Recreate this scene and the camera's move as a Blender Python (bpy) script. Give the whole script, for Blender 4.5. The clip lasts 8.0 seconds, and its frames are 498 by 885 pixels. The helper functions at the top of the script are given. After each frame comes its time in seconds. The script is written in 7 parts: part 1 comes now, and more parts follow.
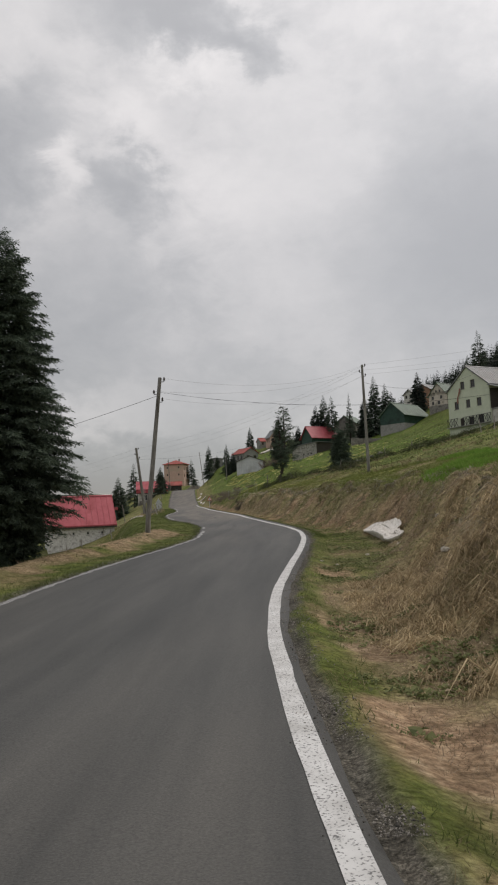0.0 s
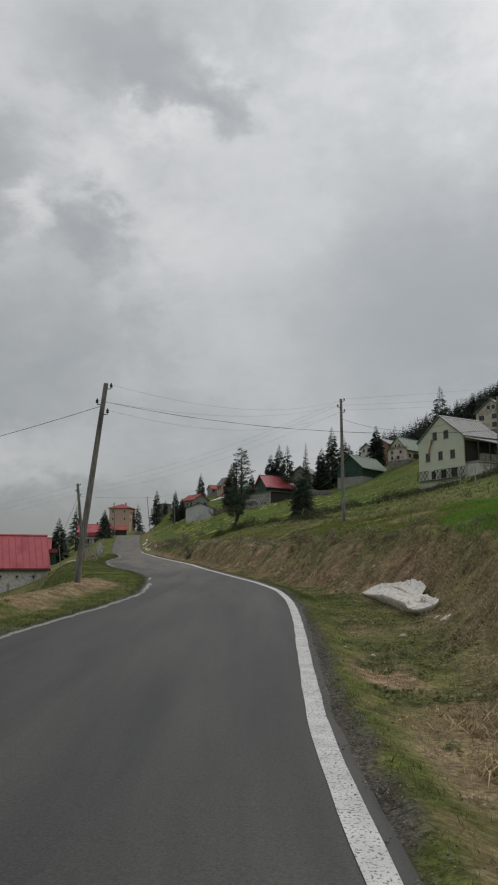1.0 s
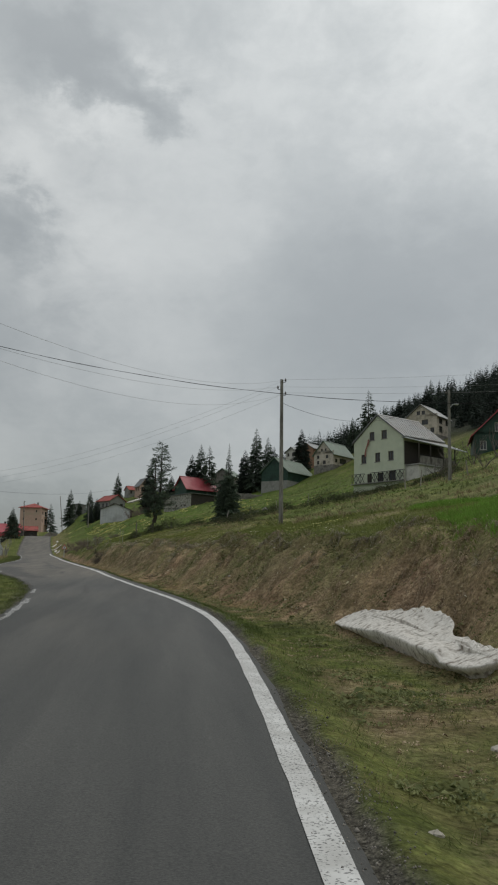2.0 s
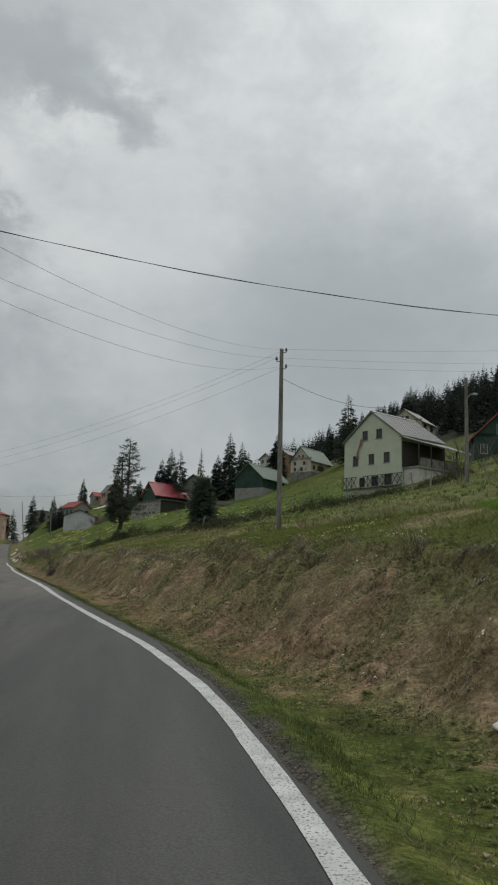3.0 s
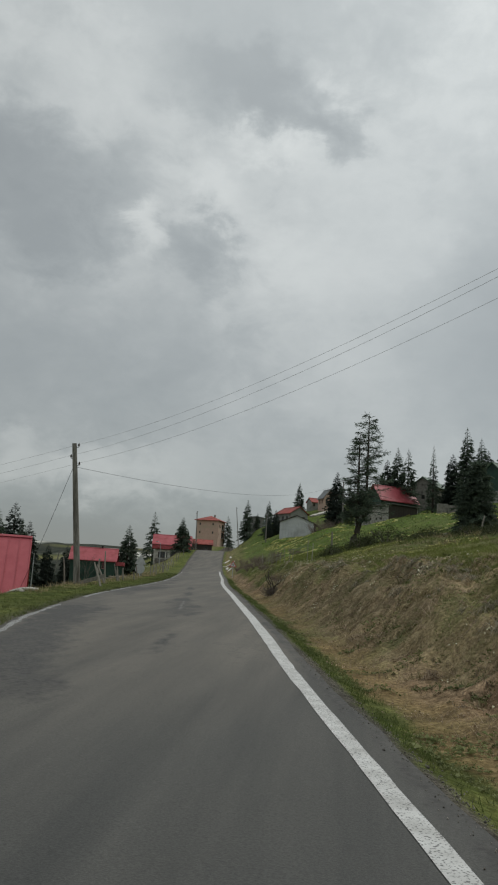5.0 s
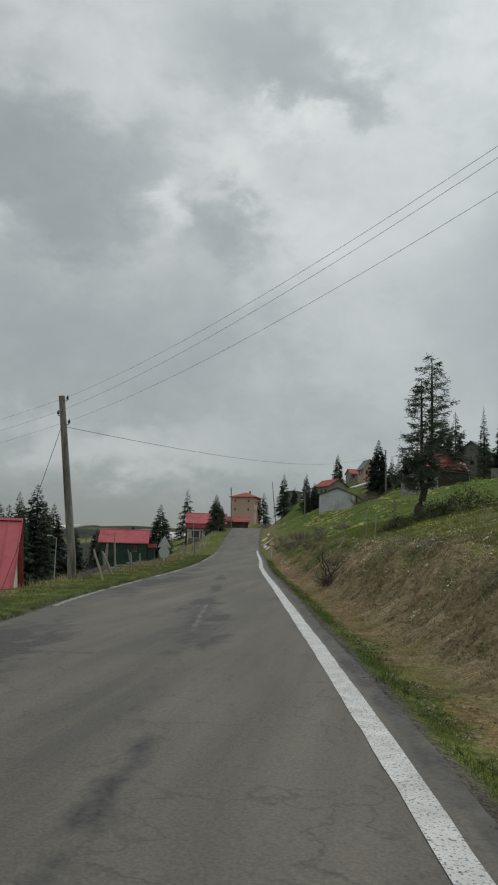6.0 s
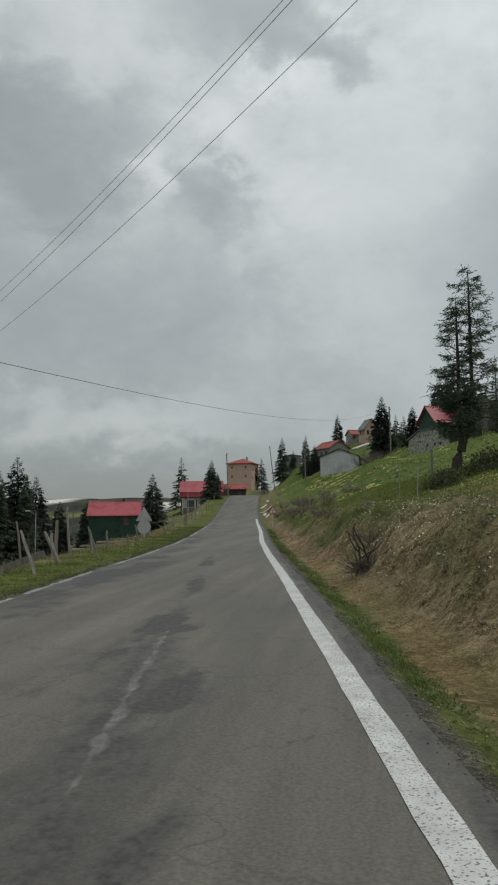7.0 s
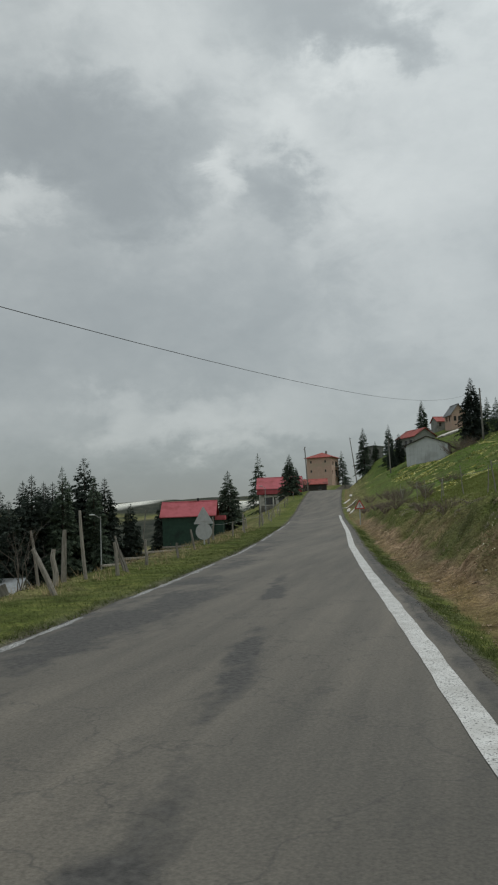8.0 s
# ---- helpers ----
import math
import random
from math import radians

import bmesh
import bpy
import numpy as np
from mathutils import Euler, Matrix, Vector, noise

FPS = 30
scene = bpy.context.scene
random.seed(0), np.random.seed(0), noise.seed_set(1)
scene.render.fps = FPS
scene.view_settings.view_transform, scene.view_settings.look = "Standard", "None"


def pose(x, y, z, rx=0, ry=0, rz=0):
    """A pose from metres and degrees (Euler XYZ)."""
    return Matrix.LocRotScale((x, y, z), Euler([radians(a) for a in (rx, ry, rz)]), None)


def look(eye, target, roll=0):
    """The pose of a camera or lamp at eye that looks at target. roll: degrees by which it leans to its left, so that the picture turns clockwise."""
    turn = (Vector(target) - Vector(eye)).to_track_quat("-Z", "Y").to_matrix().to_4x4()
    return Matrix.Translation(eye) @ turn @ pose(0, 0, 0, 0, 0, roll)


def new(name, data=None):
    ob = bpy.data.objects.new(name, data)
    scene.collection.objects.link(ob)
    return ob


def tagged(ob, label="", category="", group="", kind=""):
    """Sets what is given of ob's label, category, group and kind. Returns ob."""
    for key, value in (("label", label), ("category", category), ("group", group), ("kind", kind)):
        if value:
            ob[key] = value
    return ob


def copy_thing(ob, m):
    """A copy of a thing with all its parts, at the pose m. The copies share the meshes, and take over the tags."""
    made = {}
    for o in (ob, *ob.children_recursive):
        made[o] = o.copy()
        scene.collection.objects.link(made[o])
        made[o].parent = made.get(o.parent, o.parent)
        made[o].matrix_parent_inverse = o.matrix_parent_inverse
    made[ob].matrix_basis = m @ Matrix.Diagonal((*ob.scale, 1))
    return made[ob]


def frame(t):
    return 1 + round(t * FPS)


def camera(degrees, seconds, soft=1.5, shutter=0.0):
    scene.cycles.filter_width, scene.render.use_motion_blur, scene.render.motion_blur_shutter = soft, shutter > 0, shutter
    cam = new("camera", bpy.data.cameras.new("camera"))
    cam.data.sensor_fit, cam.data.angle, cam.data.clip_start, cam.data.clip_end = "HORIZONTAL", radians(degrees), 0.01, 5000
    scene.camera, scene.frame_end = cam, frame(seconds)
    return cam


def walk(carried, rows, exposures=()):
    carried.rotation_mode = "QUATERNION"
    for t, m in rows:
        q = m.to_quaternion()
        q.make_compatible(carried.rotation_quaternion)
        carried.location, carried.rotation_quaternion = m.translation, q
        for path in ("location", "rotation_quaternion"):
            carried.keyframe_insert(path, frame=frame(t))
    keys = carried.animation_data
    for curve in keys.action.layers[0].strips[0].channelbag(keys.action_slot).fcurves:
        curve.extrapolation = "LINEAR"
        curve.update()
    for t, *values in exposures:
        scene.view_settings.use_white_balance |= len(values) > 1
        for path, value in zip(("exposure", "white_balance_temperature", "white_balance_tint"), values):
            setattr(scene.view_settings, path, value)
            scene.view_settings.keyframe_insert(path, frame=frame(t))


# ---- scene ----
cam = camera(33.75, 8.0, soft=2.1)
PATH = [
    (0.0, (0.000, 0.000, 1.400), (-1.532, 29.833, 4.166), -2.64),
    (0.5, (-0.697, 3.815, 1.420), (-1.965, 33.603, 4.751), -1.66),
    (1.0, (-0.993, 7.688, 1.457), (-0.653, 37.340, 6.001), 0.05),
    (1.5, (-1.051, 11.667, 1.554), (1.534, 41.196, 6.175), 0.77),
    (2.0, (-0.967, 15.706, 1.665), (2.253, 45.151, 6.425), 1.14),
    (2.2, (-0.919, 17.367, 1.713), (3.234, 46.685, 6.535), 0.92),
    (3.3, (-0.856, 27.309, 2.080), (3.292, 56.558, 7.306), 2.00),
    (3.5, (-0.954, 29.123, 2.142), (2.142, 58.504, 7.358), 2.93),
    (4.0, (-1.338, 33.675, 2.297), (-0.666, 63.181, 7.674), 4.15),
    (4.5, (-1.890, 38.192, 2.444), (-3.400, 67.685, 7.725), 4.18),
    (5.0, (-2.599, 42.799, 2.612), (-5.942, 72.158, 7.795), 3.66),
    (5.2, (-2.885, 44.671, 2.681), (-7.045, 73.948, 7.741), 3.01),
    (6.3, (-4.324, 55.167, 3.132), (-8.800, 84.577, 7.012), 1.33),
    (6.5, (-4.587, 57.026, 3.185), (-9.071, 86.473, 6.759), 0.97),
    (7.0, (-5.227, 61.604, 3.302), (-9.596, 91.118, 6.433), -0.46),
    (7.5, (-5.877, 65.936, 3.408), (-10.196, 95.475, 6.368), -2.27),
    (8.0, (-6.633, 70.198, 3.522), (-13.804, 99.164, 6.611), -2.28),
]
walk(cam, [(t, look(eye, target, roll)) for t, eye, target, roll in PATH],
     [(0.0, 0.2, 6850, 14), (0.6, 0.1, 6700, 11.5), (1.2, -0.08, 6620, 8.5), (3.5, -0.06, 6560, 6), (5.0, -0.05, 6560, 5), (6.5, 0.03, 6520, 5), (8.0, 0.0, 6480, 4)])

# ---- sky and light ----
world = bpy.data.worlds.new("overcast_sky")
scene.world = world
world.use_nodes = True


def build_sky():
    nt = world.node_tree
    nt.nodes.clear()
    add = nt.nodes.new
    link = nt.links.new
    out = add("ShaderNodeOutputWorld")
    bg_sky = add("ShaderNodeBackground")
    bg_cloud = add("ShaderNodeBackground")
    both = add("ShaderNodeAddShader")
    link(both.outputs[0], out.inputs[0])
    link(bg_sky.outputs[0], both.inputs[0])
    link(bg_cloud.outputs[0], both.inputs[1])
    sky = add("ShaderNodeTexSky")
    sky.sky_type = "NISHITA"
    sky.sun_disc = False
    sky.sun_elevation = radians(51)
    sky.sun_rotation = radians(48)
    link(sky.outputs[0], bg_sky.inputs[0])
    bg_sky.inputs[1].default_value = 0.012
    co = add("ShaderNodeTexCoord")
    sep = add("ShaderNodeSeparateXYZ")
    link(co.outputs["Generated"], sep.inputs[0])

    def calc(op, a, b=0.0, c=None):
        n = add("ShaderNodeMath")
        n.operation = op
        for i, v in enumerate((a, b) if c is None else (a, b, c)):
            if isinstance(v, (int, float)):
                n.inputs[i].default_value = v
            else:
                link(v, n.inputs[i])
        return n.outputs[0]

    def noise_at(vec, scale, detail, rough, distort=0.0):
        n = add("ShaderNodeTexNoise")
        n.inputs["Scale"].default_value = scale
        n.inputs["Detail"].default_value = detail
        n.inputs["Roughness"].default_value = rough
        n.inputs["Distortion"].default_value = distort
        link(vec, n.inputs["Vector"])
        return n.outputs["Fac"]

    up = calc("MAXIMUM", sep.outputs[2], 0.0)
    # degrees of bearing (from +y to +x) and height above the horizon
    bearing = calc("MULTIPLY", calc("ARCTAN2", sep.outputs[0], sep.outputs[1]), 57.2958)
    height = calc("MULTIPLY", calc("ARCSINE", sep.outputs[2]), 57.2958)
    comb = add("ShaderNodeCombineXYZ")
    link(bearing, comb.inputs[0])
    link(calc("MULTIPLY", height, 1.5), comb.inputs[1])
    comb.inputs[2].default_value = SKY_SEED
    big = noise_at(comb.outputs[0], 0.075, 3.0, 0.5, 0.25)
    mid = noise_at(comb.outputs[0], 0.2, 6.0, 0.6, 0.3)
    fine = noise_at(comb.outputs[0], 0.62, 6.0, 0.62, 0.25)
    other = noise_at(comb.outputs[0], 0.26, 6.0, 0.62, 0.2)
    # billows bend the borders of the cloud masses
    bent = add("ShaderNodeCombineXYZ")
    link(calc("ADD", bearing, calc("MULTIPLY", calc("SUBTRACT", mid, 0.5), 9.0)), bent.inputs[0])
    link(calc("ADD", height, calc("MULTIPLY", calc("SUBTRACT", other, 0.5), 6.5)), bent.inputs[1])
    mix = calc("ADD", 0.5, calc("ADD", calc("MULTIPLY", calc("SUBTRACT", big, 0.5), 0.16), calc("ADD", calc("MULTIPLY", calc("SUBTRACT", mid, 0.5), 0.13), calc("MULTIPLY", calc("SUBTRACT", fine, 0.5), 0.05))))
    for at_bearing, at_height, wide, tall, depth in CLOUDS:
        away = add("ShaderNodeVectorMath")
        away.operation = "MULTIPLY_ADD"
        link(bent.outputs[0], away.inputs[0])
        away.inputs[1].default_value = (1 / wide, 1 / tall, 0)
        away.inputs[2].default_value = (-at_bearing / wide, -at_height / tall, 0)
        far = add("ShaderNodeVectorMath")
        far.operation = "LENGTH"
        link(away.outputs[0], far.inputs[0])
        fall = add("ShaderNodeMapRange")
        fall.interpolation_type = "SMOOTHERSTEP"
        link(far.outputs["Value"], fall.inputs[0])
        fall.inputs[1].default_value, fall.inputs[2].default_value = 0.0, 2.0
        fall.inputs[3].default_value, fall.inputs[4].default_value = depth, 0.0
        mix = calc("ADD", mix, fall.outputs[0])
    ramp = add("ShaderNodeValToRGB")
    ramp.color_ramp.interpolation = "B_SPLINE"
    link(mix, ramp.inputs[0])
    e = ramp.color_ramp.elements
    e[0].position, e[0].color = 0.16, (0.27, 0.283, 0.293, 1)
    e[1].position, e[1].color = 0.67, (0.71, 0.714, 0.714, 1)
    e.new(0.36).color = (0.352, 0.367, 0.377, 1)
    e.new(0.455).color = (0.4, 0.416, 0.425, 1)
    e.new(0.53).color = (0.48, 0.493, 0.5, 1)
    # duller near the horizon, brighter overhead and where the hidden sun stands
    level = add("ShaderNodeMapRange")
    link(up, level.inputs[0])
    level.inputs[1].default_value, level.inputs[2].default_value = 0.0, 1.0
    level.inputs[3].default_value, level.inputs[4].default_value = SKY_LOW, SKY_HIGH
    dot = add("ShaderNodeVectorMath")
    dot.operation = "DOT_PRODUCT"
    link(co.outputs["Generated"], dot.inputs[0])
    dot.inputs[1].default_value = SUN_WAY
    glow = calc("MULTIPLY", calc("POWER", calc("MAXIMUM", dot.outputs["Value"], 0.0), 3.0), SUN_GLOW)
    gain = calc("ADD", level.outputs[0], glow)
    mul = add("ShaderNodeVectorMath")
    mul.operation = "MULTIPLY"
    link(ramp.outputs[0], mul.inputs[0])
    link(gain, mul.inputs[1])
    link(mul.outputs[0], bg_cloud.inputs[0])
    bg_cloud.inputs[1].default_value = 1.0


# cloud masses: bearing, height, half width, half height in degrees; darker below zero
CLOUDS = ((-9, 33.8, 4.5, 2.2, -0.15), (-5, 32.6, 3.2, 1.5, -0.1), (-1.9, 31.2, 1.9, 1.4, -0.15), (-6, 38, 8, 3.5, -0.05), (-26, 26.6, 5.5, 2.6, -0.23),
          (-21.5, 22.4, 3.8, 1.9, -0.16), (-18.5, 26.8, 3.2, 2.6, -0.06), (-12, 23.4, 2.6, 1.7, -0.13), (-9.4, 21.8, 2.8, 1.4, -0.09), (-8, 18, 6, 2.5, -0.02),
          (15, 17.5, 8, 6, -0.13), (22, 20, 9, 6, -0.1), (-22, 14, 9, 3.5, -0.04), (-15, 24.2, 1.2, 1.5, 0.12), (-11.6, 28, 1.8, 1.3, 0.04),
          (-6.6, 30.0, 2.2, 1.2, 0.05), (-4.0, 29.6, 2.2, 1.4, 0.05), (5.5, 33, 4, 3, 0.03), (-9.6, 26.2, 1.7, 1.9, 0.05), (-29.8, 22.0, 3.0, 1.2, 0.11),
          (-16.3, 7.3, 3.2, 2.0, 0.1), (-11.6, 7.3, 2.6, 1.8, 0.05), (-22.8, 8, 2.2, 1.6, 0.08), (-4.7, 21, 4, 4, 0.05), (24, 37, 10, 5, 0.04), (-20, 35, 7, 4, 0.02),
          (-17, 2.0, 18, 3.0, -0.2), (0, 21, 7, 8, 0.06), (-14, 28, 12, 8, 0.02))
SKY_LOW, SKY_HIGH, SKY_SEED = 0.62, 1.15, 3.7
SUN_WAY, SUN_GLOW = (0.47, 0.42, 0.776), 0.6
build_sky()
sun = new("sun", bpy.data.lights.new("sun", "SUN"))
sun.data.energy, sun.data.angle, sun.data.color = 0.75, radians(25), (1.0, 0.97, 0.92)
sun.matrix_world = look((23.5, 21, 38.8), (0, 0, 0))


# ---- materials ----
def material(name, low, high, scale=6.0, rough=0.8, bump=0.0, bump_scale=30.0, metal=0.0, stain=None, stain_scale=0.7, stain_at=0.58, per_object=0.0, spec=0.3, stretch=None):
    """A two-scale procedural surface: grain between two colours, with broad stains."""
    m = bpy.data.materials.new(name)
    m.use_nodes = True
    nt = m.node_tree
    add, link = nt.nodes.new, nt.links.new
    bsdf = nt.nodes["Principled BSDF"]
    bsdf.inputs["Roughness"].default_value = rough
    bsdf.inputs["Metallic"].default_value = metal
    bsdf.inputs["Specular IOR Level"].default_value = spec
    co = add("ShaderNodeTexCoord")
    vec = co.outputs["Object"]
    if stretch:
        mp = add("ShaderNodeMapping")
        mp.inputs["Scale"].default_value = stretch
        link(vec, mp.inputs[0])
        vec = mp.outputs[0]
    n = add("ShaderNodeTexNoise")
    n.inputs["Scale"].default_value, n.inputs["Detail"].default_value = scale, 6.0
    n.inputs["Roughness"].default_value = 0.62
    link(vec, n.inputs["Vector"])
    r = add("ShaderNodeValToRGB")
    r.color_ramp.elements[0].position, r.color_ramp.elements[1].position = 0.3, 0.7
    r.color_ramp.elements[0].color, r.color_ramp.elements[1].color = (*low, 1), (*high, 1)
    link(n.outputs["Fac"], r.inputs[0])
    col = r.outputs[0]
    if stain:
        n2 = add("ShaderNodeTexNoise")
        n2.inputs["Scale"].default_value, n2.inputs["Detail"].default_value = stain_scale, 5.0
        link(vec, n2.inputs["Vector"])
        r2 = add("ShaderNodeValToRGB")
        r2.color_ramp.elements[0].position, r2.color_ramp.elements[1].position = stain_at - 0.08, stain_at + 0.1
        link(n2.outputs["Fac"], r2.inputs[0])
        mx = add("ShaderNodeMix")
        mx.data_type = "RGBA"
        link(r2.outputs[0], mx.inputs[0])
        link(col, mx.inputs[6])
        mx.inputs[7].default_value = (*stain, 1)
        col = mx.outputs[2]
    if per_object:
        info = add("ShaderNodeObjectInfo")
        rng = add("ShaderNodeMapRange")
        link(info.outputs["Random"], rng.inputs[0])
        rng.inputs[3].default_value, rng.inputs[4].default_value = 1 - per_object, 1 + per_object
        hs = add("ShaderNodeHueSaturation")
        link(rng.outputs[0], hs.inputs["Value"])
        link(col, hs.inputs["Color"])
        col = hs.outputs[0]
    link(col, bsdf.inputs["Base Color"])
    if bump:
        n3 = add("ShaderNodeTexNoise")
        n3.inputs["Scale"].default_value, n3.inputs["Detail"].default_value = bump_scale, 4.0
        link(vec, n3.inputs["Vector"])
        b = add("ShaderNodeBump")
        b.inputs["Strength"].default_value = bump
        b.inputs["Distance"].default_value = 0.02
        link(n3.outputs["Fac"], b.inputs["Height"])
        link(b.outputs[0], bsdf.inputs["Normal"])
    return m


def island_tint(m, low, high, rough=0.9, through_light=0.0):
    """Colours that vary from blade to blade or leaf to leaf."""
    m.use_nodes = True
    nt = m.node_tree
    add, link = nt.nodes.new, nt.links.new
    bsdf = nt.nodes["Principled BSDF"]
    bsdf.inputs["Roughness"].default_value = rough
    bsdf.inputs["Specular IOR Level"].default_value = 0.15
    g = add("ShaderNodeNewGeometry")
    r = add("ShaderNodeValToRGB")
    r.color_ramp.elements[0].color, r.color_ramp.elements[1].color = (*low, 1), (*high, 1)
    link(g.outputs["Random Per Island"], r.inputs[0])
    n = add("ShaderNodeTexNoise")
    n.inputs["Scale"].default_value, n.inputs["Detail"].default_value = 0.6, 3.0
    link(g.outputs["Position"], n.inputs["Vector"])
    rng = add("ShaderNodeMapRange")
    link(n.outputs["Fac"], rng.inputs[0])
    rng.inputs[1].default_value, rng.inputs[2].default_value = 0.3, 0.7
    rng.inputs[3].default_value, rng.inputs[4].default_value = 0.7, 1.3
    hs = add("ShaderNodeHueSaturation")
    link(rng.outputs[0], hs.inputs["Value"])
    link(r.outputs[0], hs.inputs["Color"])
    link(hs.outputs[0], bsdf.inputs["Base Color"])
    if through_light:
        tr = add("ShaderNodeBsdfTranslucent")
        link(hs.outputs[0], tr.inputs[0])
        mx = add("ShaderNodeMixShader")
        mx.inputs[0].default_value = through_light
        link(bsdf.outputs[0], mx.inputs[1])
        link(tr.outputs[0], mx.inputs[2])
        link(mx.outputs[0], nt.nodes["Material Output"].inputs[0])
    return m


# ---- the lie of the land ----
rng = np.random.default_rng(7)
_lattice = rng.random((256, 256))


def value_noise(x, y):
    xi, yi = np.floor(x).astype(int), np.floor(y).astype(int)
    fx, fy = x - xi, y - yi
    fx, fy = fx * fx * (3 - 2 * fx), fy * fy * (3 - 2 * fy)
    a, b = _lattice[xi % 256, yi % 256], _lattice[(xi + 1) % 256, yi % 256]
    c, d = _lattice[xi % 256, (yi + 1) % 256], _lattice[(xi + 1) % 256, (yi + 1) % 256]
    return (a * (1 - fx) + b * fx) * (1 - fy) + (c * (1 - fx) + d * fx) * fy


def fbm(x, y, scale, octaves=4):
    total, amp, norm = 0.0, 1.0, 0.0
    for k in range(octaves):
        f = scale * 2.03**k
        total = total + amp * value_noise(x * f + 17.3 * k, y * f + 5.1 * k)
        norm += amp
        amp *= 0.5
    return total / norm - 0.5


def smooth(a, b, x):
    t = np.clip((np.asarray(x, float) - a) / (b - a), 0, 1)
    return t * t * (3 - 2 * t)


def eased(knots, values):
    """A smooth curve through knots, for arrays."""
    fine = np.linspace(knots[0], knots[-1], 3000)
    v = np.interp(fine, knots, values)
    width = 6.0
    k = max(3, int(width / (fine[1] - fine[0])) | 1)
    w = np.hanning(k + 2)[1:-1]
    v = np.convolve(np.pad(v, k // 2, mode="edge"), w / w.sum(), mode="valid")
    return lambda y: np.interp(y, fine, v) + np.where(np.asarray(y) > knots[-1], (np.asarray(y) - knots[-1]) * (v[-1] - v[-40]) / (fine[-1] - fine[-40]), 0)


right_line = eased((-80, -20, 0, 6, 10, 14, 19, 24, 29, 34, 39, 44, 49, 55, 67, 80, 90, 100, 115, 130, 161, 185, 215, 260, 340),
                   (6, 2.6, 0.6, -0.05, -0.34, -0.38, -0.13, 0.14, 0.3, 0.2, -0.38, -1.3, -2.17, -3.2, -5.08, -7.15, -8.8, -10.35, -12.4, -14.6, -19.1, -22.6, -26.4, -31, -34))
left_line = eased((-80, -20, 0, 13, 17, 21, 27, 32, 38, 44, 50, 54, 59, 62, 66, 72, 80, 87, 99, 110, 133, 161, 185, 215, 260, 340),
                  (1, -2.4, -4.3, -5.0, -4.95, -4.75, -4.1, -3.8, -4.25, -4.9, -6.2, -7.6, -8.95, -9.55, -10.25, -11.25, -12.15, -12.75, -14.1, -15.8, -19.5, -24.4, -27.8, -31.6, -36.5, -39.5))
road_height = eased((-80, -20, 0, 9, 19, 29, 39, 49, 61, 73, 90, 115, 130, 150, 161, 172, 190, 205, 216, 230, 260, 300, 340),
                    (-2.6, -0.9, -0.2, 0.0, 0.33, 0.64, 0.93, 1.27, 1.7, 2.0, 2.45, 3.1, 3.5, 4.0, 4.45, 5.2, 7.0, 8.6, 9.6, 10.2, 11.2, 13.0, 14.2))


def road_z(y):
    return np.where(np.asarray(y) < 340, road_height(np.minimum(y, 340)), road_height(np.array(340.0)))


def bank_toe(y):
    """Metres from the edge line to the foot of the cut bank."""
    return 1.7 + 1.0 * np.exp(-((y - 27) / 9.0) ** 2) - 0.5 * smooth(70, 110, y)


def bank_lip(y):
    """Metres from the edge line to the turf edge that breaks off above the bank."""
    y = np.asarray(y, float)
    return bank_toe(y) + 1.9 + 0.5 * fbm(y * 0 + 21, y, 0.3, 4)


